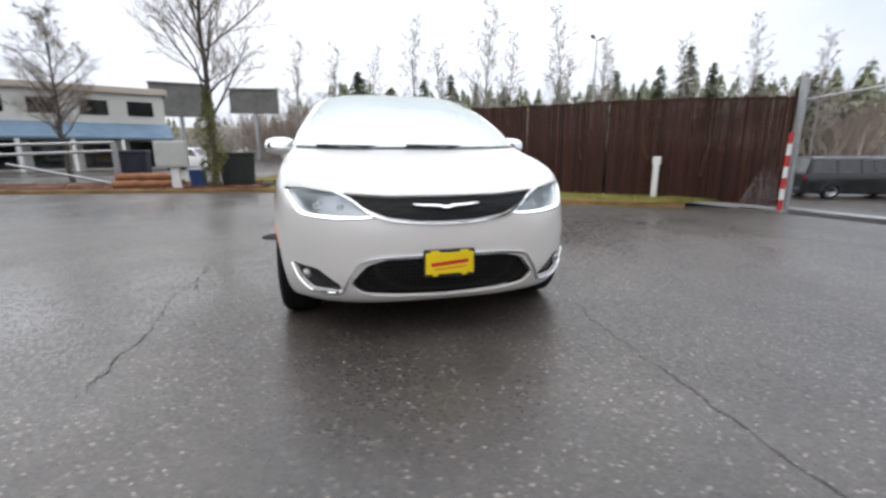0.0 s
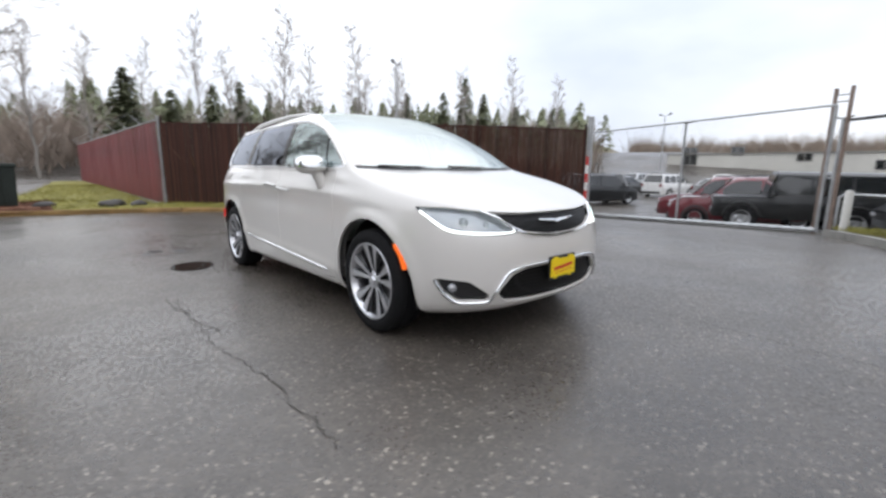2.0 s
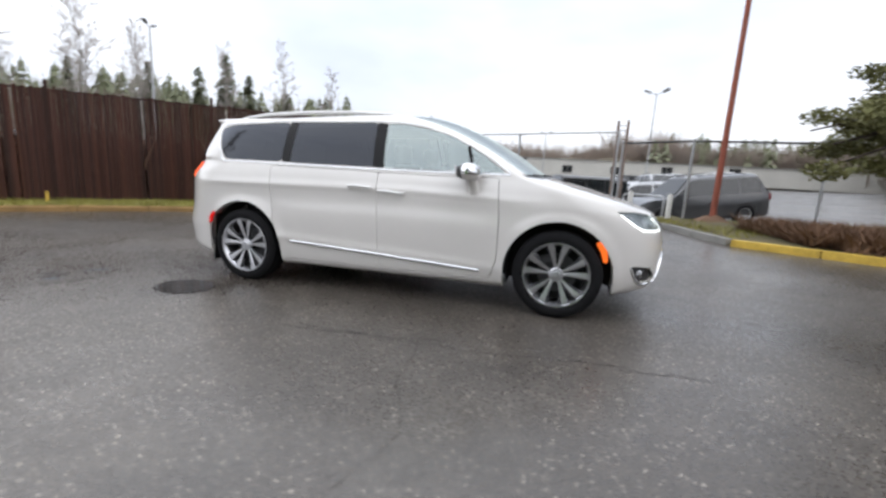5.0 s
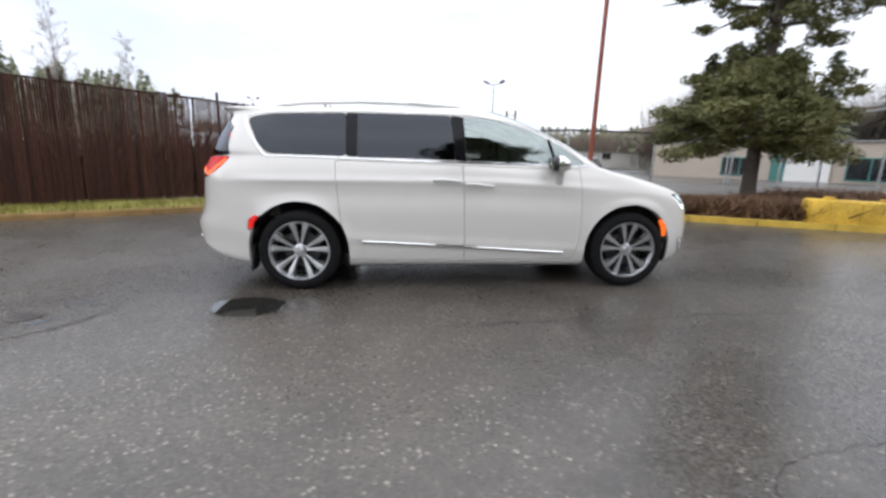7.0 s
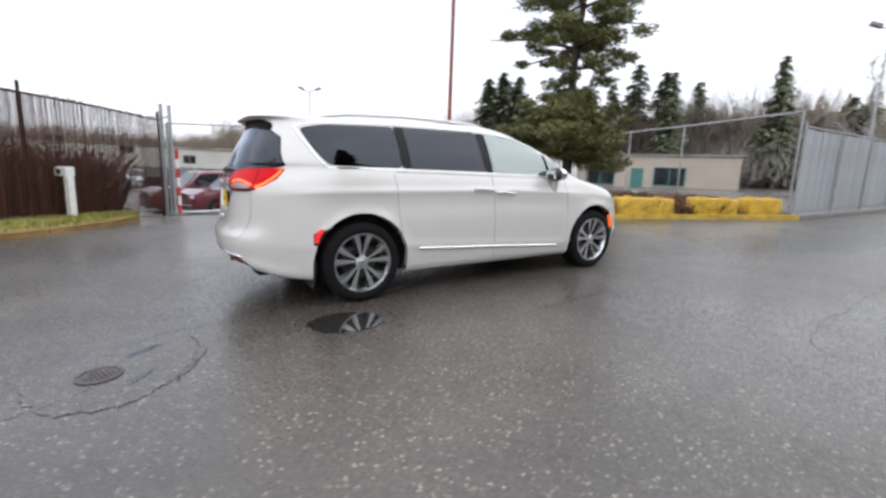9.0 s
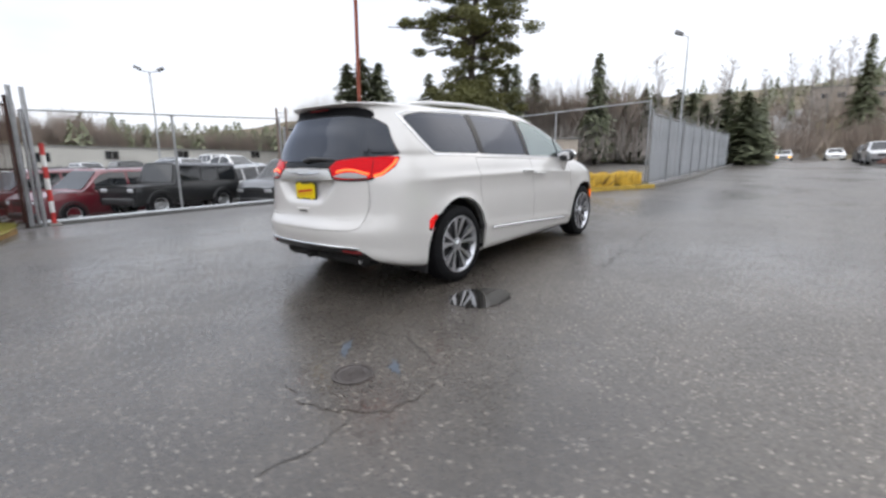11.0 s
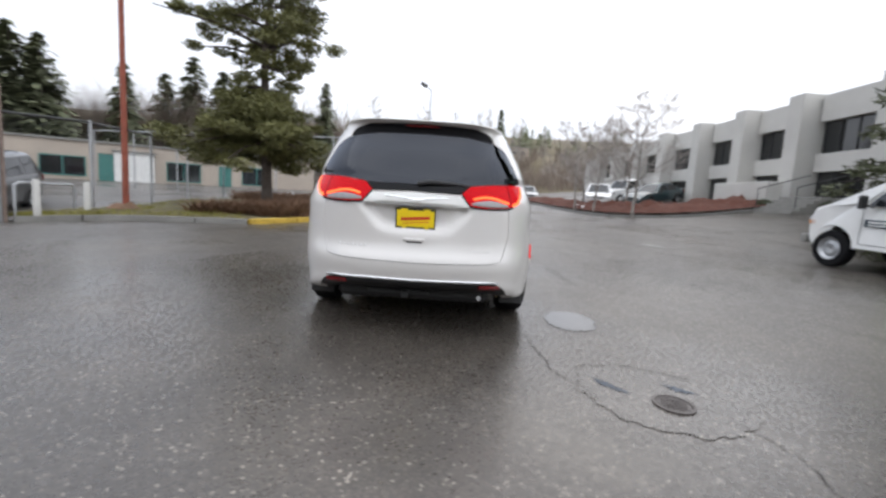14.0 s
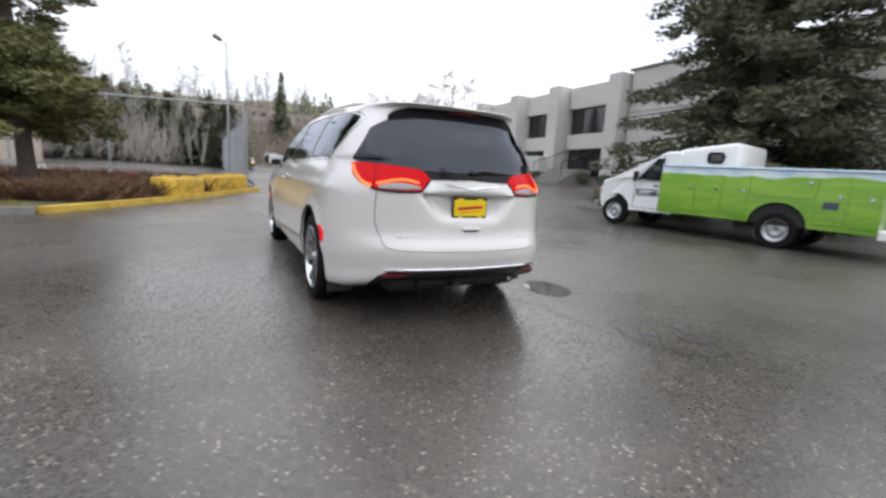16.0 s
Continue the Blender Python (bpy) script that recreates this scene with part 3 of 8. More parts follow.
def skin_mesh(names, mirrored=False, both=False, shift=0.0, rim=0.0):
    """A mesh from pieces of the skin; shift moves it along the normals, rim turns its edge inwards to give it depth."""
    bm = bmesh.new()
    for name in names:
        pts, faces, nrm = SKIN[name]
        q = pts + nrm * shift
        for sgn in ((1, -1) if both else ((-1,) if mirrored else (1,))):
            vs = [bm.verts.new((sgn * p[0], p[1], p[2])) for p in q]
            made = [bm.faces.new([vs[i] for i in (f if sgn > 0 else f[::-1])]) for f in faces]
            if rim:
                nv = {v: Vector((sgn * n[0], n[1], n[2])) for v, n in zip(vs, nrm)}
                inner = {}
                bm.edges.ensure_lookup_table()
                for e in [e for e in bm.edges if len(e.link_faces) == 1 and e.verts[0] in nv]:
                    if both and abs(e.verts[0].co.x) < 1e-4 and abs(e.verts[1].co.x) < 1e-4:
                        continue
                    for v in e.verts:
                        if v not in inner:
                            inner[v] = bm.verts.new(v.co - nv[v] * rim)
                    lp = e.link_loops[0]
                    a, b = lp.vert, lp.link_loop_next.vert
                    bm.faces.new((b, a, inner[a], inner[b]))
    if both:
        bmesh.ops.remove_doubles(bm, verts=[v for v in bm.verts if abs(v.co.x) < 2e-3], dist=1e-3)
    return bm


FLAT_GRIDS = {}


def on_skin(kind, pts, out=0.0):
    """Places (in the running lengths of that face) on the skin, with the normal there."""
    res = []
    uu = {SIDE: (0.7, 2.6), NOSE: (0.0, 1.0), TAIL: (2.0, 3.0), BACK: (2.2, 3.0)}[kind]
    if kind not in FLAT_GRIDS:
        U, V = np.meshgrid(np.linspace(*uu, 160), np.linspace(0, len(RINGS) - 1, 220))
        FLAT_GRIDS[kind] = (U, V, *flat(kind, surface(U, V)))
    U, V, p, q = FLAT_GRIDS[kind]
    for a, b in pts:
        d = (p - a) ** 2 + (q - b) ** 2
        j, i = np.unravel_index(np.argmin(d), d.shape)
        u, v = U[j, i], V[j, i]
        for _ in range(4):
            h = 1e-3
            s0 = flat(kind, surface(u, v))
            su, sv = flat(kind, surface(min(u + h, 3), v)), flat(kind, surface(u, v + h))
            J = np.array([[(su[0] - s0[0]) / h, (sv[0] - s0[0]) / h], [(su[1] - s0[1]) / h, (sv[1] - s0[1]) / h]], float)
            if abs(np.linalg.det(J)) < 1e-6 or np.abs(J).max() > 50:
                break
            du, dv = np.linalg.solve(J, [a - s0[0], b - s0[1]])
            u, v = float(np.clip(u + np.clip(du, -0.05, 0.05), *uu)), float(np.clip(v + np.clip(dv, -0.3, 0.3), 0, len(RINGS) - 1))
        c = surface(u, v)
        h = 2e-3
        n = np.cross(surface(u, v + h) - surface(u, v - h), surface(min(u + h, 3), v) - surface(max(u - h, 0), v))
        n /= np.linalg.norm(n) + 1e-9
        res.append((Vector(c + n * out), Vector(n)))
    return res


def dense(pts, step=0.03):
    out = [pts[0]]
    for a, b in zip(pts, pts[1:]):
        n = max(1, int(math.dist(a, b) / step))
        out += [(a[0] + (b[0] - a[0]) * k / n, a[1] + (b[1] - a[1]) * k / n) for k in range(1, n + 1)]
    return out


def soft_line(pts, n=6):
    """A smooth line through a few places."""
    v = [Vector(p) for p in pts]
    out = []
    for i in range(len(v) - 1):
        a, b, c, d = v[max(i - 1, 0)], v[i], v[i + 1], v[min(i + 2, len(v) - 1)]
        for k in range(n):
            f = k / n
            out.append(tuple(0.5 * ((2 * b) + (c - a) * f + (2 * a - 5 * b + 4 * c - d) * f * f + (3 * b - a - 3 * c + d) * f ** 3)))
    return out + [tuple(v[-1])]


def trim_strip(kind, pts, width, height, widths=None, mirrored=False, both=False, out=0.0):
    """A raised strip that follows the skin along places, with a rounded back."""
    sk = on_skin(kind, pts, out)
    bm = bmesh.new()
    for sgn in ((1, -1) if both else ((-1,) if mirrored else (1,))):
        rows_ = []
        for i, (p, n) in enumerate(sk):
            d = (sk[min(i + 1, len(sk) - 1)][0] - sk[max(i - 1, 0)][0]).normalized()
            s = n.cross(d).normalized()
            w = (widths[i] if widths else width) / 2
            prof = [(-w, -0.006), (-w, height * 0.4), (-w * 0.6, height), (w * 0.6, height), (w, height * 0.4), (w, -0.006)]
            rows_.append([bm.verts.new(Vector((sgn * c.x, c.y, c.z))) for c in [p + s * a + n * b for a, b in prof]])
        for a, b in zip(rows_, rows_[1:]):
            for k in range(5):
                bm.faces.new((a[k], a[k + 1], b[k + 1], b[k]))
        bm.faces.new(rows_[0])
        bm.faces.new(rows_[-1][::-1])
    bmesh.ops.recalc_face_normals(bm, faces=bm.faces)
    return bm


def window_glass(name, tint, clear, rough=0.01, gloss=(0.84, 0.95, 0.94)):
    """Thin glass: gloss by Fresnel over a tinted see-through sheet."""
    m, n, l, b = mat(name)
    tr, gl, fr, mx = n.new("ShaderNodeBsdfTransparent"), n.new("ShaderNodeBsdfGlossy"), n.new("ShaderNodeFresnel"), n.new("ShaderNodeMixShader")
    tr.inputs[0].default_value = (*tint, 1)
    gl.inputs["Roughness"].default_value = rough
    gl.inputs["Color"].default_value = (*gloss, 1)
    fr.inputs["IOR"].default_value = clear
    l.new(fr.outputs[0], mx.inputs[0])
    l.new(tr.outputs[0], mx.inputs[1])
    l.new(gl.outputs[0], mx.inputs[2])
    l.new(mx.outputs[0], n["Material Output"].inputs[0])
    return m


def lens_mat():
    """Red lamp lens: fine ribs over a dim glow that is stronger in its upper chambers."""
    m, n, l, b = mat("red_lamp_lens")
    tc, wv = n.new("ShaderNodeTexCoord"), n.new("ShaderNodeTexWave")
    wv.bands_direction = "Z"
    wv.inputs["Scale"].default_value, wv.inputs["Distortion"].default_value = 55.0, 0.6
    l.new(tc.outputs["Object"], wv.inputs["Vector"])
    r = ramp(n, l, wv.outputs["Fac"], [(0.2, (0.30, 0.001, 0.004)), (0.8, (0.52, 0.003, 0.008))])
    l.new(r.outputs[0], b.inputs["Base Color"])
    l.new(r.outputs[0], b.inputs["Emission Color"])
    b.inputs["Emission Strength"].default_value = 0.30
    b.inputs["Roughness"].default_value, b.inputs["Specular IOR Level"].default_value = 0.25, 0.1
    fine = noise_node(n, l, 120, 2)
    bump(n, l, b, fine.outputs["Fac"], 0.08, 0.002)
    return m


GLASS_FRONT = window_glass("green_glass", (0.74, 0.86, 0.80), 9.0, 0.09, (0.93, 1.0, 0.98))
GLASS_SIDE = window_glass("side_glass", (0.78, 0.84, 0.82), 3.2)
GLASS_DARK = window_glass("privacy_glass", (0.014, 0.016, 0.020), 1.6, 0.01, (0.84, 0.89, 1.0))
GLASS_LAMP = window_glass("lamp_glass", (0.9, 0.92, 0.93), 1.4)
RED_LENS = lens_mat()
RED_LED = glow("lit_red_lamp", (1.0, 0.16, 0.035), 1.3, (0.6, 0.03, 0.02))
RED_DARK = simple("red_reflector", (0.16, 0.012, 0.014), 0.2, 0, 0.1, 9, 90, 0)
WHITE_LED = glow("lit_white_lamp", (1.0, 1.0, 0.98), 1.15, (0.8, 0.8, 0.8))
AMBER = glow("lit_amber_marker", (1.0, 0.17, 0.02), 0.45, (0.7, 0.12, 0.02))
MARK_RED = glow("lit_red_marker", (1.0, 0.03, 0.02), 0.2, (0.6, 0.01, 0.012))
SILVER = simple("lamp_reflector", (0.40, 0.41, 0.43), 0.22, 0.6, 0.1, 20, 120, 0.1)
SEAT = simple("pale_leather", (0.42, 0.41, 0.39), 0.55, 0, 0.1, 10, 120, 0.2)
TRIM_GREY = simple("grey_cabin_trim", (0.2, 0.2, 0.2), 0.7, 0, 0.12, 10, 120, 0.2)
LINING = simple("cabin_lining", (0.35, 0.35, 0.34), 0.85, 0, 0.1, 10, 120, 0.2)
PLATE_YELLOW = simple("yellow_plate", (0.82, 0.60, 0.01), 0.35, 0, 0.05, 6, 60, 0.05)
PLATE_RED = simple("red_print", (0.55, 0.03, 0.02), 0.4, 0, 0.1, 6, 60, 0)
MATT_BLACK = simple("matt_black", (0.005, 0.005, 0.006), 0.6, 0, 0.1, 6, 90, 0.05, spec=0.1)
REVERSE = simple("reversing_lens", (0.30, 0.29, 0.29), 0.15, 0.2, 0.15, 30, 150, 0.1)
SATIN_LIGHT = simple("bright_silver", (0.7, 0.7, 0.69), 0.3, 0.3, 0.04, 6, 60, 0, coat=0.6)
SATIN = simple("satin_silver", (0.6, 0.6, 0.58), 0.25, 0.5, 0.04, 6, 60, 0, coat=0.6)


def mesh_grid_mat():
    """Black honeycomb of the grilles."""
    m, n, l, b = mat("grille_mesh")
    tc = n.new("ShaderNodeTexCoord")
    v = n.new("ShaderNodeTexVoronoi")
    v.feature = "DISTANCE_TO_EDGE"
    v.inputs["Scale"].default_value, v.inputs["Randomness"].default_value = 42, 0.25
    l.new(tc.outputs["Object"], v.inputs["Vector"])
    r = ramp(n, l, v.outputs["Distance"], [(0.05, (0.012, 0.012, 0.013)), (0.16, (0.002, 0.002, 0.002))])
    l.new(r.outputs[0], b.inputs["Base Color"])
    b.inputs["Roughness"].default_value, b.inputs["Specular IOR Level"].default_value = 0.5, 0.2
    bump(n, l, b, v.outputs["Distance"], -0.9, 0.02)
    return m


GRILLE = mesh_grid_mat()

VAN = thing("minivan", pose(-0.01, -0.01, 0, -1.29, 0, -0.9), "pearl white minivan with chrome trim parked on wet asphalt", "minivan")
body = part("body", skin_mesh(["body"], both=True, rim=0.02), PAINT_WHITE, VAN, smoothed=50)
roof_bm = bmesh.new()
top = [Vector(surface(u, 16.0)) for u in np.linspace(0, 3, 60)]
loop = [roof_bm.verts.new(p) for p in top] + [roof_bm.verts.new((-p.x, p.y, p.z)) for p in top[-2:0:-1]]
mid = roof_bm.verts.new((0, 1.2, 1.698))
for a, b in zip(loop, loop[1:] + loop[:1]):
    roof_bm.faces.new((a, mid, b))
bmesh.ops.recalc_face_normals(roof_bm, faces=roof_bm.faces)
part("roof_panel", roof_bm, PAINT_WHITE, VAN, smoothed=60)
part("tailgate", skin_mesh(["tailgate"], both=True, rim=0.02), PAINT_WHITE, VAN, smoothed=50)
part("light_bar", skin_mesh(["light_bar"], both=True, shift=0.008, rim=0.015), SATIN, VAN, "satin silver bar under the rear window", smoothed=50)
part("windshield", skin_mesh(["windshield"], both=True), GLASS_FRONT, VAN, "pale green windshield reflecting the sky", smoothed=60)
part("cowl", skin_mesh(["cowl"], both=True, shift=-0.004), BLACK_PLASTIC, VAN, smoothed=60)
part("rear_window", skin_mesh(["rear_window"], both=True), GLASS_DARK, VAN, "dark privacy glass rear window", smoothed=60)
part("rear_band", skin_mesh(["rear_band"], both=True, shift=0.001), GLOSS_BLACK, VAN, "gloss black band under the rear window", smoothed=60)
part("spoiler_underside", skin_mesh(["spoiler_underside"], both=True, shift=-0.004), MATT_BLACK, VAN, smoothed=60)
part("rear_valance", skin_mesh(["rear_valance"], both=True, shift=-0.01), BLACK_PLASTIC, VAN, "black lower bumper", smoothed=60)
part("upper_grille", skin_mesh(["upper_grille"], both=True, shift=-0.018), GRILLE, VAN, "black mesh grille", smoothed=60)
part("lower_grille", skin_mesh(["lower_grille"], both=True, shift=-0.03), GRILLE, VAN, "black mesh lower grille", smoothed=60)
for mir in (False, True):
    sg = 1 if mir else -1
    door = part("front_door", skin_mesh(["front_door"], mir, rim=0.03), PAINT_WHITE, VAN, smoothed=50)
    slide = part("sliding_door", skin_mesh(["sliding_door"], mir, rim=0.03), PAINT_WHITE, VAN, smoothed=50)
    part("window", skin_mesh(["front_window"], mir), GLASS_SIDE, VAN, "clear greenish side glass", smoothed=60)
    part("window", skin_mesh(["sliding_window"], mir, shift=-0.003), GLASS_DARK, VAN, "dark privacy glass", smoothed=60)
    part("window", skin_mesh(["quarter_window"], mir, shift=-0.003), GLASS_DARK, VAN, "dark privacy glass", smoothed=60)
    part("pillar_cover", skin_mesh(["door_pillar"], mir), GLOSS_BLACK, VAN, smoothed=60)
    part("pillar_cover", skin_mesh(["rear_pillar"], mir), GLOSS_BLACK, VAN, smoothed=60)
    part("window_divider", trim_strip(SIDE, dense([(-0.80, 1.175), (-0.74, 1.39)]), 0.03, 0.004, mirrored=mir), GLOSS_BLACK, VAN)
    # chrome frame round the side glass
    frame_line = soft_line([(-1.12, 1.158), (-0.5, 1.162), (0.08, 1.17), (1.08, 1.192), (1.70, 1.205), (1.82, 1.212), (1.92, 1.33), (2.0, 1.46), (2.035, 1.55)], 8)
    part("chrome_frame", trim_strip(SIDE, dense(frame_line), 0.016, 0.006, mirrored=mir), CHROME, VAN, "chrome window trim")
    top_line = soft_line([(2.035, 1.55), (1.80, 1.588), (1.1, 1.614), (0.15, 1.608), (-0.10, 1.592), (-0.36, 1.552), (-0.60, 1.482), (-0.88, 1.342), (-1.12, 1.17)], 8)
    part("chrome_frame", trim_strip(SIDE, dense(top_line), 0.012, 0.005, mirrored=mir), CHROME, VAN, "chrome window trim")
    part("side_moulding", trim_strip(SIDE, dense([(0.98, 0.455), (0.05, 0.405), (-0.90, 0.345)]), 0.028, 0.012, mirrored=mir), CHROME, VAN, "chrome strip along the sill")
    # lamps
    lamp = part("headlight", skin_mesh(["headlight"], mir, shift=0.001), GLASS_LAMP, VAN, "clear headlight with lit white strip", smoothed=60)
    part("reflector", skin_mesh(["headlight"], mir, shift=-0.03), SILVER, lamp, smoothed=60)
    part("bezel", skin_mesh(["headlight"], mir, shift=-0.006, rim=0.05), CHROME, lamp).scale = (1, 1, 1)
    for o in [c for c in lamp.children if c.name.startswith("bezel")]:
        bmx = bmesh.new()
        bmx.from_mesh(o.data)
        bmesh.ops.delete(bmx, geom=[f for f in bmx.faces][: len(SKIN["headlight"][1])], context="FACES")
        bmx.to_mesh(o.data)
        bmx.free()
    strip = soft_line([(1.185, 0.88), (1.09, 0.818), (0.97, 0.762), (0.76, 0.742), (0.56, 0.738), (0.45, 0.742)], 6)
    part("lit_strip", trim_strip(NOSE, strip, 0.018, 0.004, widths=[0.014] * 6 + [0.018] * 12 + [0.018 - 0.0009 * k for k in range(13)], mirrored=mir, out=-0.010), WHITE_LED, lamp, "lit white strip")
    for a, b, r in ((0.86, 0.82, 0.034), (0.68, 0.80, 0.026)):
        (c, nn), = on_skin(NOSE, [(a, b)], -0.045)
        bm = bmesh.new()
        bmesh.ops.create_uvsphere(bm, u_segments=16, v_segments=10, radius=r, matrix=Matrix.Translation((-sg * c.x, c.y, c.z)))
        part("projector", bm, SILVER, lamp, smoothed=60)
    fog = part("fog_surround", skin_mesh(["fog_surround"], mir, shift=-0.03), BLACK_PLASTIC, VAN, "black fog lamp recess", smoothed=60)
    (c, nn), = on_skin(NOSE, [(0.955, 0.405)], -0.02)
    bm = bmesh.new()
    bmesh.ops.create_uvsphere(bm, u_segments=16, v_segments=10, radius=0.030, matrix=Matrix.Translation((-sg * c.x, c.y, c.z)))
    part("fog_lamp", bm, SILVER, fog, smoothed=60)
    part("chrome_blade", trim_strip(NOSE, soft_line([(1.085, 0.46), (1.03, 0.385), (0.92, 0.315), (0.80, 0.308), (0.68, 0.312), (0.635, 0.35), (0.57, 0.43), (0.50, 0.492), (0.36, 0.515), (0.17, 0.519), (0.0, 0.52)], 6), 0.02, 0.012, mirrored=mir), CHROME, VAN, "chrome line round the lower intake")
    part("grille_wing", trim_strip(NOSE, soft_line([(0.74, 0.872), (0.60, 0.825), (0.50, 0.775), (0.36, 0.724), (0.16, 0.70), (0.0, 0.694)], 6), 0.016, 0.012, mirrored=mir), CHROME, VAN, "chrome line under the upper grille")
    tl = part("tail_light", skin_mesh(["tail_light"], mir, shift=0.006, rim=0.03), RED_LENS, VAN, "lit red tail light", smoothed=60)
    part("lit_line", trim_strip(TAIL, soft_line([(0.46, 1.072), (0.56, 1.088), (0.66, 1.083), (0.74, 1.066), (0.81, 1.052)], 6), 0.017, 0.006, mirrored=mir, out=0.006), RED_LED, tl, "bright lit edge")
    part("lit_line", trim_strip(TAIL, soft_line([(0.855, 1.038), (0.93, 1.055), (0.99, 1.09), (1.04, 1.13), (1.068, 1.172)], 6), 0.020, 0.006, mirrored=mir, out=0.006), RED_LED, tl, "bright lit edge")
    part("reversing_lens", trim_strip(TAIL, [(0.44, 1.036), (0.52, 1.040), (0.60, 1.042), (0.69, 1.038), (0.79, 1.030)], 0.03, 0.006, widths=[0.014, 0.04, 0.052, 0.045, 0.02], mirrored=mir, out=0.006), REVERSE, tl, "pale grey reversing lens")
    part("lamp_edge", trim_strip(TAIL, soft_line([(0.37, 1.095), (0.415, 1.03), (0.45, 1.012), (0.60, 1.004), (0.79, 1.010), (0.86, 1.024)], 5), 0.014, 0.008, mirrored=mir, out=0.004), GLOSS_BLACK, tl, "black lower edge")
    part("lamp_seam", trim_strip(TAIL, dense([(0.835, 1.018), (0.845, 1.19)]), 0.006, 0.002, mirrored=mir, out=0.006), GLOSS_BLACK, tl)
    part("rear_marker", trim_strip(SIDE, soft_line([(1.90, 0.685), (1.945, 0.64), (1.962, 0.575)], 5), 0.045, 0.014, widths=[0.03, 0.036, 0.042, 0.046, 0.048, 0.048, 0.048, 0.046, 0.042, 0.036, 0.03], mirrored=mir, out=-0.008), MARK_RED, VAN, "red side marker lamp")
    part("front_marker", trim_strip(SIDE, soft_line([(-1.845, 0.655), (-1.895, 0.59), (-1.915, 0.50)], 5), 0.045, 0.014, widths=[0.03, 0.036, 0.042, 0.046, 0.048, 0.048, 0.048, 0.046, 0.042, 0.036, 0.03], mirrored=mir, out=-0.010), AMBER, VAN, "lit amber side marker lamp")
    part("bumper_reflector", trim_strip(BACK, dense([(0.50, 0.415), (0.66, 0.41)]), 0.03, 0.006, mirrored=mir), RED_DARK, VAN, "red bumper reflector")
    # door handles
    for ya, yb, za, zb, owner in ((0.115, 0.335, 1.0, 1.005, slide), (-0.205, 0.04, 0.968, 0.98, door)):
        pts = on_skin(SIDE, [(ya, za), ((ya * 2 + yb) / 3, za + 0.004), ((ya + yb * 2) / 3, zb + 0.004), (yb, zb)])
        bm = bmesh.new()
        line = [pts[0][0] + pts[0][1] * 0.004] + [p + n * 0.026 for p, n in pts] + [pts[-1][0] + pts[-1][1] * 0.004]
        tube(bm, [(-sg * p.x, p.y, p.z) for p in line], [0.010, 0.012, 0.013, 0.013, 0.012, 0.010], 10)
        part("door_handle", bm, SATIN_LIGHT, owner, "bright silver pull handle", smoothed=50)
    # mirror
    bm = bmesh.new()
    bmesh.ops.create_uvsphere(bm, u_segments=24, v_segments=14, radius=1.0)
    for v in bm.verts:
        x, y, z = v.co
        v.co = (abs(x) ** 0.75 * math.copysign(0.125, x), 0.085 * y * (1.1 - 0.2 * z), abs(z) ** 0.8 * math.copysign(0.072, z))
    m = pose(sg * 1.025, -0.80, 1.175, 0, 0, sg * 10)
    bm2, bm3 = bm.copy(), bm.copy()
    bmesh.ops.delete(bm, geom=[v for v in bm.verts if v.co.z < -0.03 or v.co.y > 0.035], context="VERTS")
    bmesh.ops.delete(bm2, geom=[v for v in bm2.verts if v.co.z > -0.02 or v.co.y > 0.035], context="VERTS")
    bmesh.ops.delete(bm3, geom=[v for v in bm3.verts if v.co.y < 0.01], context="VERTS")
    for v in bm.verts:
        v.co = v.co * 1.03
    for b_ in (bm, bm2, bm3):
        b_.transform(m)
    mirror = part("door_mirror", bm2, PAINT_WHITE, VAN, "door mirror with a chrome cap", smoothed=60)
    part("mirror_back", bm3, BLACK_PLASTIC, mirror, "black mirror surround", smoothed=60)
    part("mirror_cap", bm, CHROME, mirror, "chrome mirror cap", smoothed=60)
    bm = bmesh.new()
    tube(bm, [(sg * 0.945, -0.83, 1.0), (sg * 0.965, -0.825, 1.05), (sg * 0.985, -0.81, 1.115)], [0.05, 0.042, 0.05], 12)
    part("mirror_arm", bm, PAINT_WHITE, mirror, smoothed=50)
    bm = bmesh.new()
    box(bm, (0, 0.084, -0.002), (0.18, 0.012, 0.10), 0.004, Matrix.Rotation(radians(-14), 4, "X"))
    bm.transform(m)
    part("mirror_glass", bm, CHROME, mirror)
    # roof rail
    bm = bmesh.new()
    rail = [(sg * 0.60, -0.02, 1.655), (sg * 0.605, 0.10, 1.684), (sg * 0.61, 0.5, 1.704), (sg * 0.61, 1.0, 1.706), (sg * 0.605, 1.5, 1.688), (sg * 0.59, 1.75, 1.662), (sg * 0.585, 1.88, 1.632)]
    tube(bm, rail, [0.010, 0.018, 0.019, 0.019, 0.018, 0.016, 0.010], 10)
    part("roof_rail", bm, SATIN_LIGHT, VAN, "silver roof rail", smoothed=50)
    # splash guard behind the rear wheel
    bm = bmesh.new()
    box(bm, (sg * 0.835, 1.972, 0.285), (0.2, 0.02, 0.24), 0.006, Matrix.Rotation(radians(8), 4, "X"))
    part("splash_guard", bm, BLACK_PLASTIC, VAN)
    # wheel houses
    for yc in (-1.545, 1.545):
        bm = bmesh.new()
        lathe(bm, [(sg * 0.90, 0.436), (sg * 0.62, 0.45), (sg * 0.60, 0.02)], 40, pose(0, yc, 0.372))
        bmesh.ops.delete(bm, geom=[v for v in bm.verts if v.co.z < 0.2], context="VERTS")
        part("wheel_house", bm, UNDERBODY, VAN)


def band(prof, name, material, parent, n=48):
    bm = lathe(bmesh.new(), prof, n)
    return part(name, bm, material, parent, smoothed=35)


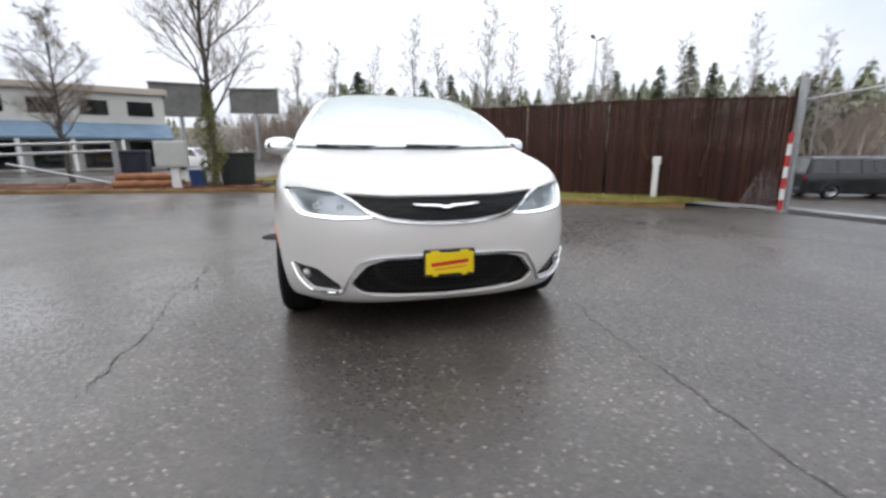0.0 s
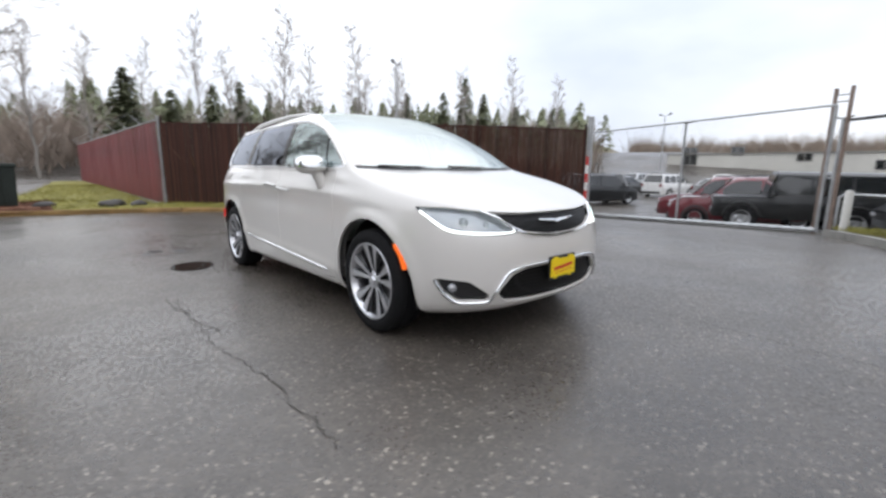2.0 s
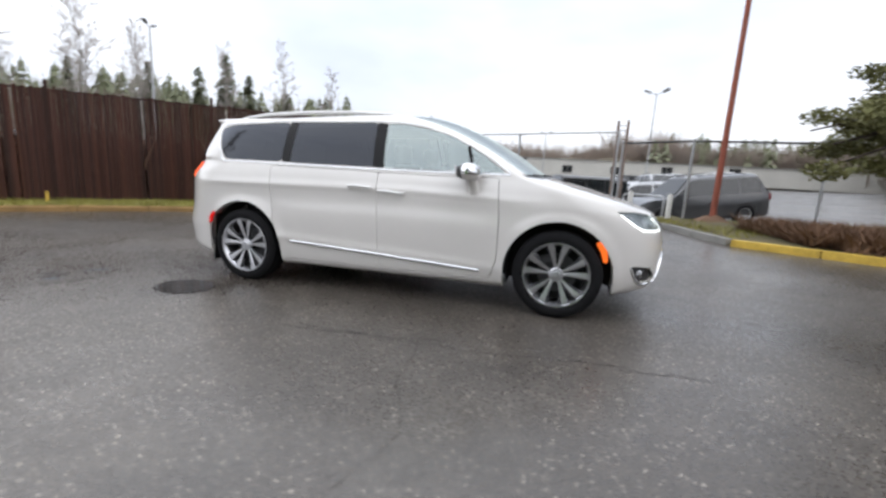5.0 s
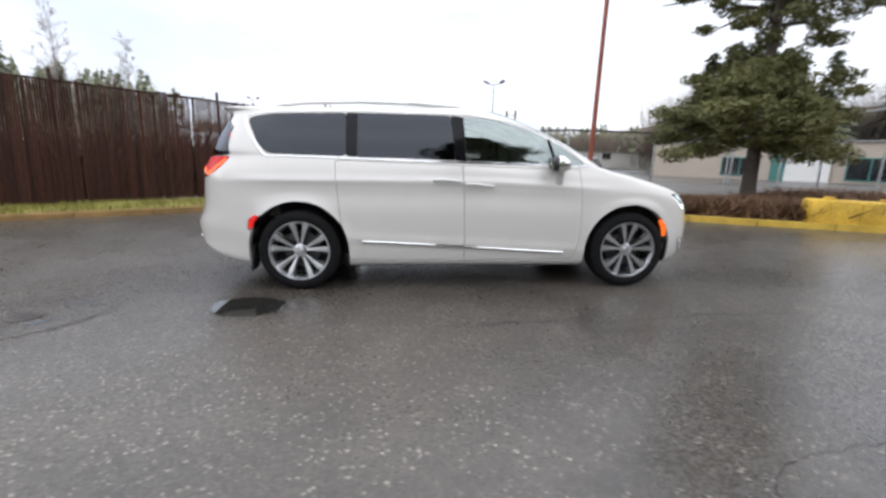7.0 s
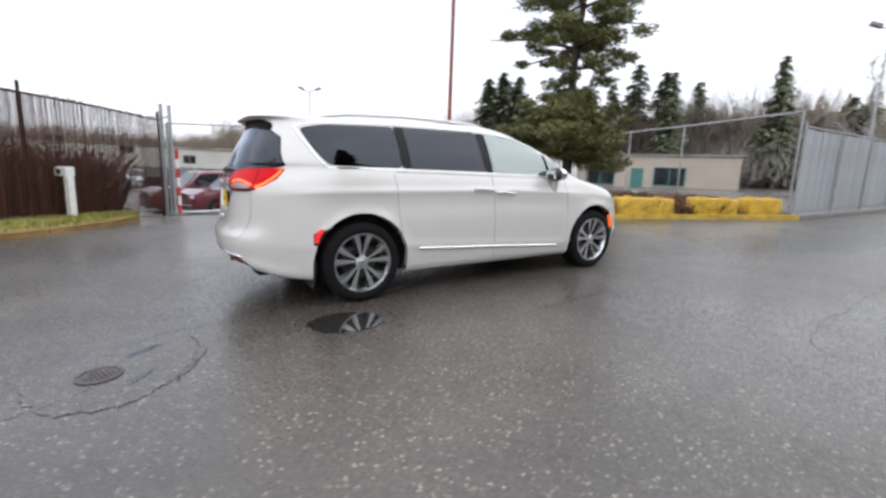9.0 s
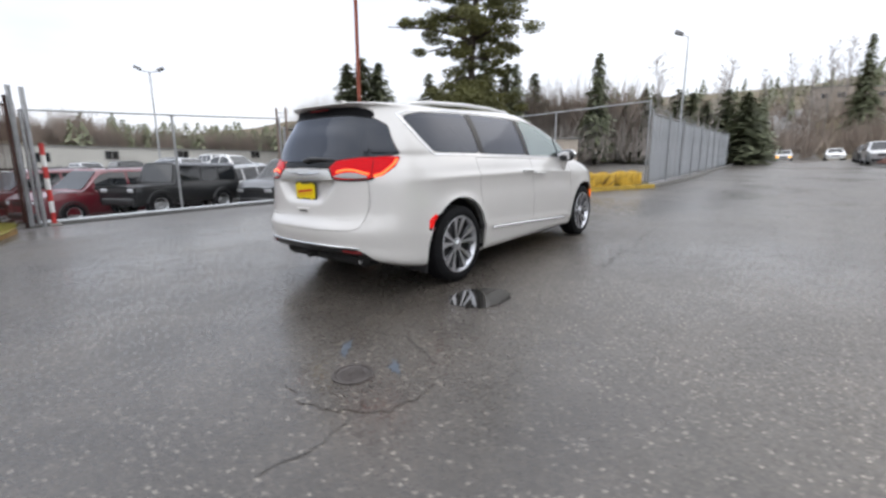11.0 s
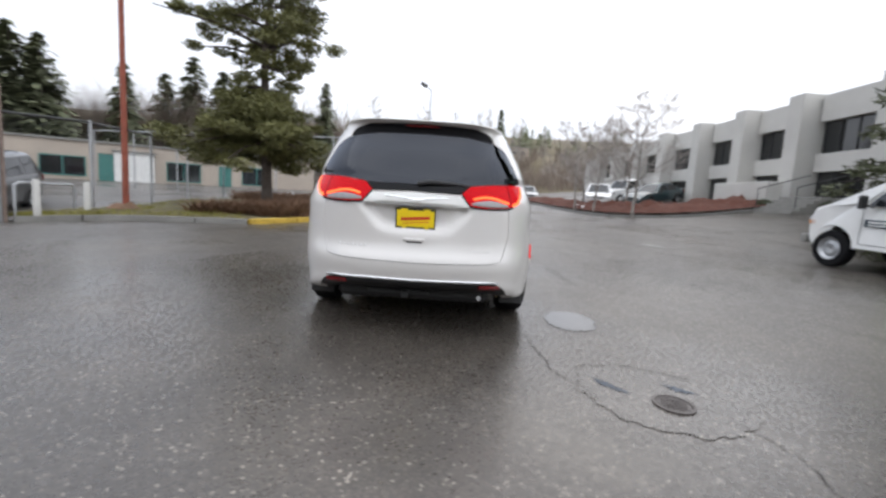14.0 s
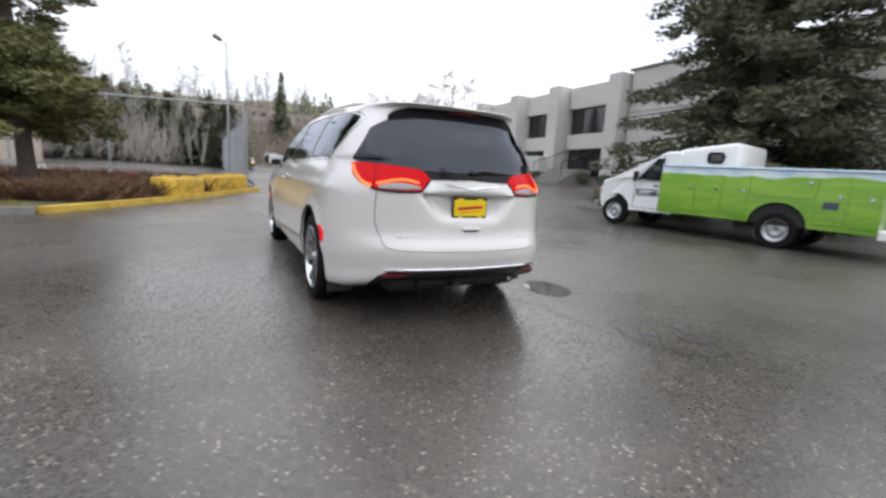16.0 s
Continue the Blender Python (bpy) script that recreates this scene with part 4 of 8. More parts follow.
def wheel(parent, y, sg):
    hub = new("wheel")
    hub.parent = parent
    hub.matrix_local = pose(sg * 0.868, y, 0.365, 17 if sg < 0 else 40, 0, 0 if sg > 0 else 180)
    tyre = band([(-0.11, 0.262), (-0.122, 0.29), (-0.12, 0.335), (-0.095, 0.36), (-0.05, 0.366), (-0.047, 0.358), (-0.041, 0.358), (-0.038, 0.366), (0.038, 0.366), (0.041, 0.358), (0.047, 0.358), (0.05, 0.366), (0.095, 0.36), (0.118, 0.335), (0.124, 0.305), (0.12, 0.285), (0.112, 0.268)], "tyre", RUBBER, hub, 64)
    band([(-0.11, 0.262), (-0.10, 0.245), (0.06, 0.238), (0.095, 0.248), (0.108, 0.262), (0.114, 0.270), (0.117, 0.268), (0.116, 0.258), (0.10, 0.250)], "rim", ALLOY, hub, 64)
    band([(-0.06, 0.25), (-0.06, 0.01)], "barrel", UNDERBODY, hub, 40)
    band([(-0.02, 0.06), (-0.02, 0.165), (-0.008, 0.165), (-0.008, 0.06)], "brake_disc", DISC, hub, 40)
    bm = bmesh.new()
    for k in range(10):
        pair = math.tau / 5 * (k // 2) + (1 if k % 2 else -1) * radians(11)
        lean = (1 if k % 2 else -1) * radians(6.5)
        rows_ = []
        for r, w, x in ((0.045, 0.026, 0.075), (0.09, 0.028, 0.078), (0.15, 0.046, 0.088), (0.21, 0.074, 0.098), (0.238, 0.084, 0.102), (0.256, 0.086, 0.102)):
            a = pair + lean * (r - 0.045) / 0.21
            c, s = math.cos(a), math.sin(a)
            ring = []
            cut = 0.25 + 0.45 * min(1, max(0, (r - 0.10) / 0.10))
            for dw, dx in ((-1, -0.03), (-0.92, 0.0), (0.0, 0.004), (1 - cut, 0.002), (1, -0.022)):
                q = dw * (1 if k % 2 else -1) * w / 2
                ring.append(bm.verts.new((x + dx, r * c - q * s, r * s + q * c)))
            rows_.append(ring)
        for a, b in zip(rows_, rows_[1:]):
            for j in range(4):
                f = bm.faces.new((a[j], b[j], b[j + 1], a[j + 1]) if k % 2 else (a[j + 1], b[j + 1], b[j], a[j]))
                f.material_index = 1 if j in (0, 3) else 0
    part("spokes", bm, [ALLOY, ALLOY_DARK], hub, "ten machined alloy spokes", smoothed=25)
    band([(0.06, 0.062), (0.082, 0.058), (0.088, 0.045), (0.088, 0.036), (0.094, 0.034), (0.10, 0.028), (0.103, 0.001)], "hub_cap", ALLOY, hub, 24)
    bm = bmesh.new()
    box(bm, (-0.005, -0.06, 0.13), (0.06, 0.12, 0.07), 0.015)
    part("brake_caliper", bm, DISC, hub)
    return hub


for sg in (-1, 1):
    for y in (-1.545, 1.545):
        wheel(VAN, y, sg)

# inner lining, floor and the cabin
lining_mesh = skin_mesh(["body", "front_door", "sliding_door", "tailgate", "door_pillar", "rear_pillar", "cowl", "light_bar", "tail_light", "headlight", "upper_grille", "lower_grille", "spoiler_underside", "rear_valance", "fog_surround"], both=True, shift=-0.07)
bmesh.ops.delete(lining_mesh, geom=[v for v in lining_mesh.verts if v.co.y > 1.98 and v.co.z > 1.40], context="VERTS")
lin = part("lining", lining_mesh, LINING, VAN, smoothed=60)
bm = bmesh.new()
box(bm, (0, 1.15, 1.63), (0.85, 1.7, 0.02), 0.008)
part("headliner", bm, LINING, VAN)
bm = bmesh.new()
box(bm, (0, 0.05, 0.27), (1.72, 2.1, 0.10), 0.04)
box(bm, (0, 0.0, 0.29), (1.1, 4.2, 0.12), 0.04)
box(bm, (0, -1.65, 0.31), (1.0, 0.8, 0.2), 0.04)
box(bm, (0, 1.9, 0.33), (1.2, 1.0, 0.16), 0.04)
part("underbody", bm, UNDERBODY, VAN)
bm = bmesh.new()
box(bm, (0, -1.12, 0.98), (1.56, 0.42, 0.22), 0.09, seg=3)
box(bm, (0, -0.92, 0.80), (0.36, 0.3, 0.5), 0.05, seg=2)
part("dashboard", bm, TRIM_GREY, VAN, smoothed=40)
bm = bmesh.new()
tube(bm, [(0.185 * math.cos(a), 0.185 * math.sin(a), 0) for a in [k * math.tau / 24 for k in range(25)]], 0.016, 8)
tube(bm, [(-0.18, 0, 0), (0.18, 0, 0)], 0.02, 8)
tube(bm, [(0, -0.18, 0), (0, 0, 0), (0, 0, -0.2)], 0.025, 8)
bm.transform(pose(0.38, -0.72, 1.02, 68))
part("steering_wheel", bm, BLACK_PLASTIC, VAN, smoothed=50)


def car_seat(x, y, parent):
    bm = bmesh.new()
    box(bm, (x, y, 0.58), (0.5, 0.52, 0.16), 0.06, seg=3)
    box(bm, (x, y + 0.30, 0.92), (0.48, 0.15, 0.62), 0.06, Matrix.Rotation(radians(-12), 4, "X"), 3)
    seat = part("seat", bm, SEAT, parent, "pale leather seat", smoothed=50)
    bm = bmesh.new()
    box(bm, (x, y + 0.39, 1.32), (0.27, 0.1, 0.17), 0.04, seg=3)
    tube(bm, [(x - 0.06, y + 0.37, 1.15), (x - 0.06, y + 0.39, 1.3)], 0.008, 6)
    tube(bm, [(x + 0.06, y + 0.37, 1.15), (x + 0.06, y + 0.39, 1.3)], 0.008, 6)
    part("headrest", bm, SEAT, seat, smoothed=50)


for x, y in ((-0.42, -0.35), (0.42, -0.35), (-0.45, 0.65), (0.45, 0.65), (-0.4, 1.6), (0.4, 1.6)):
    car_seat(x, y, VAN)


def number_plate(y, z, face, parent):
    """A yellow plate with slanting red bars in a black frame."""
    m = pose(0, y, z, 0, 0, 0 if face < 0 else 180)
    bm = bmesh.new()
    box(bm, (0, 0.004, 0), (0.298, 0.014, 0.158), 0.004)
    bm.transform(m)
    pl = part("number_plate", bm, BLACK_PLASTIC, parent, "yellow plate with a slanting red bar in a black frame")
    bm = bmesh.new()
    box(bm, (0, -0.006, 0.0), (0.278, 0.006, 0.122), 0.002)
    for sx in (-1, 1):
        for sz in (-1, 1):
            box(bm, (sx * 0.085, -0.0055, sz * 0.066), (0.05 if sz > 0 else 0.03, 0.005, 0.014), 0.001)
    bm.transform(m)
    part("plate_face", bm, PLATE_YELLOW, pl)
    bm = bmesh.new()
    lean = Matrix.Rotation(radians(-5), 4, "Y")
    box(bm, (0.0, -0.0095, 0.002), (0.215, 0.002, 0.022), 0.0008, lean)
    box(bm, (0.005, -0.0095, -0.028), (0.19, 0.002, 0.005), 0.0008, lean)
    bm.transform(m)
    part("plate_print", bm, PLATE_RED, pl, "slanting red bars")


number_plate(-2.440, 0.475, -1, VAN)
number_plate(2.528, 0.905, 1, VAN)
for c, s_ in (((0, -2.422, 0.46), (0.2, 0.03, 0.14)), ((0, 2.515, 0.905), (0.2, 0.03, 0.10))):
    bm = bmesh.new()
    box(bm, c, s_, 0.01)
    part("plate_bracket", bm, BLACK_PLASTIC, VAN)
# winged badges, as plain shapes
for kind, z, w, hgt, o in ((NOSE, 0.79, 0.225, 0.03, -0.004), (BACK, 1.055, 0.235, 0.022, 0.008)):
    ln = [(w * k / 10, z + 0.012 * (k / 10) ** 1.5 - (0.006 if k < 3 else 0)) for k in range(11)]
    part("badge", trim_strip(kind, ln, 0.02, 0.01, widths=[hgt] + [hgt * (1 - 0.07 * k) for k in range(1, 11)], both=True, out=o), CHROME, VAN, "chrome winged badge")
# lettering on the tailgate as plain bars
for x0, n, z in ((0.36, 7, 0.69), (-0.56, 6, 0.685)):
    bm = bmesh.new()
    for k in range(n):
        x = x0 + (0.033 if x0 > 0 else 0.026) * k
        (p, nn), = on_skin(BACK, [(abs(x), z)], 0.003)
        box(bm, (math.copysign(p.x, x), p.y, p.z), (0.015, 0.004, 0.017 if x0 > 0 else 0.011), 0.002)
    part("lettering", bm, SATIN_LIGHT, VAN)
bm = bmesh.new()
box(bm, (0, 2.572, 0.752), (0.155, 0.03, 0.022), 0.006)
part("tailgate_handle", bm, PAINT_WHITE, VAN)
bm = bmesh.new()
box(bm, (0, 2.560, 0.733), (0.12, 0.020, 0.016), 0.004)
part("handle_recess", bm, BLACK_PLASTIC, VAN)
part("bumper_chrome", trim_strip(BACK, dense([(0.0, 0.458), (0.33, 0.461), (0.60, 0.455), (0.655, 0.445)]), 0.018, 0.01, both=True), CHROME, VAN, "chrome line along the rear bumper")
# wipers, aerial, lamp in the spoiler, tow bar, exhaust
bm = bmesh.new()
tube(bm, [(0.0, 2.52, 1.165), (-0.08, 2.515, 1.182), (-0.25, 2.492, 1.178), (-0.42, 2.462, 1.166)], [0.018, 0.02, 0.015, 0.006], 8)
part("rear_wiper", bm, BLACK_PLASTIC, VAN, smoothed=50)
for x0, x1 in ((-0.72, -0.2), (-0.05, 0.6)):
    bm = bmesh.new()
    tube(bm, [(x0, -1.27 - 0.06 * (1 - abs(x0)), 1.165), ((x0 + x1) / 2, -1.34, 1.158), (x1, -1.33 + 0.1 * abs(x1), 1.155)], 0.006, 6)
    part("wiper", bm, BLACK_PLASTIC, VAN, smoothed=50)
bm = bmesh.new()
for k in range(7):
    t = k / 6
    box(bm, (0, 1.93 + 0.12 * t, 1.664 + 0.03 * t - 0.014 * t * t), (0.05 * (1 - 0.6 * t) + 0.008, 0.03, 0.055 * t + 0.012), 0.004)
part("aerial", bm, PAINT_WHITE, VAN)
bm = bmesh.new()
box(bm, (0, 2.325, 1.60), (0.26, 0.016, 0.010), 0.004)
part("brake_light", bm, RED_DARK, VAN)
bm = bmesh.new()
box(bm, (0.12, 2.36, 0.32), (0.5, 0.16, 0.06), 0.02)
box(bm, (0.06, 2.45, 0.315), (0.06, 0.14, 0.05), 0.008)
part("tow_bar", bm, UNDERBODY, VAN)
bm = bmesh.new()
tube(bm, [(-0.52, 2.1, 0.30), (-0.52, 2.32, 0.30), (-0.52, 2.40, 0.295)], 0.020, 12)
part("exhaust_tip", bm, CHROME, VAN, smoothed=40)


# ---- kerbs, verges, marks on the asphalt ----
def resample(pts, step):
    out = [Vector(pts[0])]
    for a, b in zip(pts, pts[1:]):
        a, b = Vector(a), Vector(b)
        n = max(1, round((b - a).length / step))
        out += [a.lerp(b, k / n) for k in range(1, n + 1)]
    return out


def curve2(pts, step=0.5):
    """The smooth line through places, cut into even steps."""
    fine = resample(soft_line(pts, 8), 0.1)
    run = [0.0]
    for a, b in zip(fine, fine[1:]):
        run.append(run[-1] + (b - a).length)
    n = max(1, round(run[-1] / step))
    return [fine[min(range(len(run)), key=lambda i: abs(run[i] - run[-1] * k / n))] for k in range(n + 1)]


def kerb(name, pts, material, label, height=0.12, width=0.16, joint=1.2):
    """A run of kerb stones along a line, each a stone of its own; verge to the left of the line."""
    line = curve2(pts, joint)
    root = thing(name, Matrix.Identity(4), label, "kerb", kind="structure")
    for a, b in zip(line, line[1:]):
        d = (b - a).normalized()
        nrm = Vector((-d.y, d.x))
        bm = bmesh.new()
        n = 4
        prof = [(0.0, -0.15), (0.0, height - 0.03), (0.025, height), (width, height), (width, -0.15)]
        rows_ = []
        for k in range(n + 1):
            t = 0.006 / (b - a).length + (1 - 0.012 / (b - a).length) * k / n
            p = a.lerp(b, t)
            wob = 0.012 * noise.noise(Vector((p.x * 1.7, p.y * 1.7, 0)))
            rows_.append([bm.verts.new((p.x + nrm.x * (o + wob), p.y + nrm.y * (o + wob), gz(p.x, p.y) + h + (wob * 0.6 if h > 0 else 0))) for o, h in prof])
        for r, s in zip(rows_, rows_[1:]):
            for k in range(4):
                bm.faces.new((r[k], s[k], s[k + 1], r[k + 1]))
        bm.faces.new(rows_[0])
        bm.faces.new(rows_[-1][::-1])
        bmesh.ops.recalc_face_normals(bm, faces=bm.faces)
        part("kerb_stone", bm, material, root)
    return root


def verge(name, near, far, material, label, lift=0.10, n_across=14, bumpy=0.05, step=0.4):
    """Soil or grass between two lines of the same number of points."""
    a = [Vector(p) for p in near]
    b = [Vector(p) for p in far]
    nl = 60
    pa = [Vector(p) for p in soft_line(near, nl // (len(near) - 1))]
    pb = [Vector(p) for p in soft_line(far, nl // (len(far) - 1))]
    vs, fs = [], []
    for i, (p, q) in enumerate(zip(pa, pb)):
        for j in range(n_across + 1):
            t = j / n_across
            c = p.lerp(q, t)
            e = min(1, 4 * t) * min(1, 4 * (1 - t) + 0.2)
            vs.append((c.x, c.y, gz(c.x, c.y) + lift + bumpy * e * (0.6 + noise.noise(Vector((c.x * 1.3, c.y * 1.3, 3))) + 0.5 * noise.noise(Vector((c.x * 5, c.y * 5, 7))))))
    m = n_across + 1
    for i in range(len(pa) - 1):
        for j in range(n_across):
            fs.append((i * m + j, (i + 1) * m + j, (i + 1) * m + j + 1, i * m + j + 1))
    me = bpy.data.meshes.new(name)
    me.from_pydata(vs, [], fs)
    bm = bmesh.new()
    bm.from_mesh(me)
    bmesh.ops.recalc_face_normals(bm, faces=bm.faces)
    if sum(f.normal.z for f in bm.faces) < 0:
        bmesh.ops.reverse_faces(bm, faces=bm.faces)
    return tagged(part(name, bm, material, smoothed=60), label, "verge", kind="structure")


def blades(name, near, far, count, height, material, label, seed, lean=0.5, lift=0.12):
    """Loose grass, twigs or stalks over the ground between two lines."""
    rnd = random.Random(seed)
    pa = soft_line(near, 12)
    pb = soft_line(far, 12)
    vs, fs = [], []
    for _ in range(count):
        i = rnd.random() * (len(pa) - 1.001)
        k, f = int(i), i % 1
        p = Vector(pa[k]).lerp(Vector(pa[k + 1]), f)
        q = Vector(pb[k]).lerp(Vector(pb[k + 1]), f)
        c = p.lerp(q, rnd.random())
        h = height * rnd.uniform(0.4, 1.2)
        a = rnd.random() * math.tau
        w = h * 0.06 + 0.004
        dx, dy = rnd.gauss(0, lean) * h, rnd.gauss(0, lean) * h
        z = gz(c.x, c.y) + lift
        n = len(vs)
        vs += [(c.x - w * math.cos(a), c.y - w * math.sin(a), z), (c.x + w * math.cos(a), c.y + w * math.sin(a), z), (c.x + dx, c.y + dy, z + h)]
        fs.append((n, n + 1, n + 2))
    me = bpy.data.meshes.new(name)
    me.from_pydata(vs, [], fs)
    return tagged(part(name, me, material), label, "grass", kind="stuff")


N_CURB = [(-14.0, 12.9), (-9.5, 12.0), (-5.5, 11.2), (-2.6, 10.8), (0.0, 9.9), (2.0, 8.35), (3.4, 6.8), (4.5, 5.35), (6.0, 3.95), (7.2, 3.45)]
N_BACK = [(-14.0, 15.5), (-9.5, 15.5), (-5.5, 15.3), (-2.6, 15.0), (-0.1, 12.0), (2.3, 9.8), (3.9, 8.3), (5.3, 6.9), (7.2, 5.1), (8.6, 3.75)]
SE_CURB = [(8.3, -2.95), (7.3, -3.35), (6.1, -4.05), (5.2, -4.2), (4.4, -4.5), (3.6, -5.7), (2.8, -7.05), (2.1, -8.4), (1.2, -10.2), (0.3, -11.9)]
SE_BACK = [(8.6, -3.0), (8.2, -4.6), (8.4, -6.5), (8.8, -8.5), (9.0, -10.5), (8.6, -12.5), (7.0, -13.8), (5.0, -13.4), (3.0, -12.8), (0.9, -12.3)]
kerb("kerb_north", N_CURB, YELLOW_OLD, "worn yellow concrete kerb with leaves against it")
kerb("kerb_bed", SE_CURB[4:][::-1], YELLOW_PAINT, "worn yellow concrete kerb round the planting bed", width=0.2)
kerb("kerb_gate", SE_CURB[:5][::-1], CONCRETE_DARK, "grey concrete kerb beside the gate")
kerb("kerb_road", [(0.35, -48.0), (0.2, -30.0), (0.0, -18.0), (0.3, -11.9)][::1], CONCRETE_DARK, "grey concrete kerb along the road")
verge("verge_north", N_CURB[3:], N_BACK[3:], GRASS, "strip of wet winter grass with brown leaves")
verge("verge_north_west", N_CURB[:4], N_BACK[:4], LEAF_SOIL, "verge of bare soil under red-brown fallen leaves")
verge("planting_bed", SE_CURB, SE_BACK, BED, "planting bed of grass, leaves and dead stalks", bumpy=0.10)
verge("lawn", [(-4.6, 15.0), (-3.4, 20.0), (-2.8, 28.0), (-2.4, 36.0)], [(-0.15, 12.3), (-0.2, 20.0), (-0.45, 28.0), (-0.7, 37.0)], GRASS, "strip of yellowed lawn beside the red fence", 0.08)
blades("grass_blades", [(-4.6, 15.0), (-3.4, 20.0), (-2.8, 28.0)], [(-0.15, 12.3), (-0.2, 20.0), (-0.45, 28.0)], 5000, 0.09, GRASS, "short tufts of yellowed lawn", 6)
blades("grass_blades", N_CURB[3:], N_BACK[3:], 9000, 0.09, GRASS, "short tufts of yellowed grass", 1)
blades("grass_blades", SE_CURB[:5], SE_BACK[:5], 5000, 0.09, GRASS, "short tufts of yellowed grass", 2)
blades("brambles", [(0.9, 11.9), (3.5, 9.4), (6.5, 6.5), (9.2, 3.9)], [(2.2, 13.2), (4.8, 10.7), (7.8, 7.8), (10.2, 5.2)], 5200, 1.5, BRAMBLE, "dense dark brown brambles behind the slatted fence", 9, 0.35)
blades("dead_stalks", SE_CURB[5:9], SE_BACK[5:9], 9000, 0.40, STALKS, "tangle of brown dead stalks round the pine", 3, 0.8)
blades("dead_stalks", [(p[0] + 0.4, p[1] + 0.2) for p in SE_CURB[5:8]], [(p[0] + 2.6, p[1] + 0.6) for p in SE_CURB[5:8]], 7000, 0.34, STALKS, "tangle of brown dead stalks behind the kerb", 4, 0.8)
blades("fallen_leaves", N_CURB[:4], N_BACK[:4], 16000, 0.06, MULCH, "fallen brown leaves", 5, 1.5)


def ground_patch(name, outline, material, label, category, lift=0.004, kind="structure", edge=0.02, seed=1, parent=None):
    """A flat patch that lies on the ground."""
    rnd = random.Random(seed)
    c = sum((Vector(p) for p in outline), Vector((0, 0))) / len(outline)
    line = []
    for p in soft_line(list(outline) + [outline[0]], 10)[:-1]:
        v = Vector(p) - c
        line.append(c + v * (1 + rnd.gauss(0, edge)))
    bm = bmesh.new()
    rings = []
    for s in (1.0, 0.66, 0.33):
        rings.append([bm.verts.new((q.x, q.y, gz(q.x, q.y) + lift)) for q in [c + (p - c) * s for p in line]])
    n = len(line)
    for a, b in zip(rings, rings[1:]):
        for k in range(n):
            bm.faces.new((a[k], a[(k + 1) % n], b[(k + 1) % n], b[k]))
    m = bm.verts.new((c.x, c.y, gz(c.x, c.y) + lift))
    for k in range(n):
        bm.faces.new((rings[-1][k], rings[-1][(k + 1) % n], m))
    bmesh.ops.recalc_face_normals(bm, faces=bm.faces)
    if sum(f.normal.z for f in bm.faces) < 0:
        bmesh.ops.reverse_faces(bm, faces=bm.faces)
    ob = part(name, bm, material, smoothed=60)
    return tagged(ob, label, category, kind=kind)


def oval(x, y, a, b, turn=0, n=12):
    c, s = math.cos(radians(turn)), math.sin(radians(turn))
    return [(x + a * math.cos(t) * c - b * math.sin(t) * s, y + a * math.cos(t) * s + b * math.sin(t) * c) for t in [k * math.tau / n for k in range(n)]]


ground_patch("puddle", oval(-1.40, 1.88, 0.30, 0.23, 80), WATER, "shallow puddle beside the rear wheel", "puddle", 0.005, edge=0.05)
ground_patch("asphalt_patch", [(-1.05, 3.30), (-1.15, 3.0), (-1.55, 2.95), (-1.95, 3.2), (-1.95, 3.55), (-1.6, 3.75), (-1.2, 3.62)], ASPHALT_DARK, "darker asphalt patch round a manhole", "patch", 0.004, edge=0.03)
ground_patch("paint_mark", [(-5.35, -5.42), (-5.5, -5.0), (-5.68, -4.8), (-5.55, -5.3)], ROAD_WHITE, "worn white paint mark on asphalt", "paint mark", 0.005, edge=0.1)
ground_patch("paint_mark", [(-1.18, 3.1), (-1.26, 3.18), (-1.33, 3.3), (-1.22, 3.22)], ROAD_BLUE, "faded blue survey paint on asphalt", "paint mark", 0.007, edge=0.25)
ground_patch("paint_mark", [(-1.62, 3.15), (-1.70, 3.2), (-1.76, 3.27), (-1.66, 3.24)], ROAD_BLUE, "faded blue survey paint on asphalt", "paint mark", 0.007, edge=0.25, seed=5)


def manhole(x, y):
    z = gz(x, y)
    root = thing("manhole_cover", pose(x, y, z, -1.29, 0, 20), "small rusty iron manhole cover in asphalt", "manhole cover")
    bm = bmesh.new()
    lathe(bm, [(-0.02, 0.116), (0.012, 0.116), (0.014, 0.108), (0.012, 0.098), (-0.02, 0.098)], 28)
    bm.transform(Matrix.Rotation(radians(-90), 4, "Y"))
    part("frame", bm, IRON, root, smoothed=30)
    bm = bmesh.new()
    lathe(bm, [(-0.02, 0.094), (0.009, 0.094), (0.010, 0.088), (0.007, 0.08), (0.007, 0.001)], 28)
    bm.transform(Matrix.Rotation(radians(-90), 4, "Y"))
    for i in range(-3, 4):
        for j in range(-3, 4):
            if i * i + j * j < 11:
                box(bm, (i * 0.022, j * 0.022, 0.009), (0.012, 0.012, 0.006), 0.002)
    part("lid", bm, IRON, root)


manhole(-1.55, 3.42)


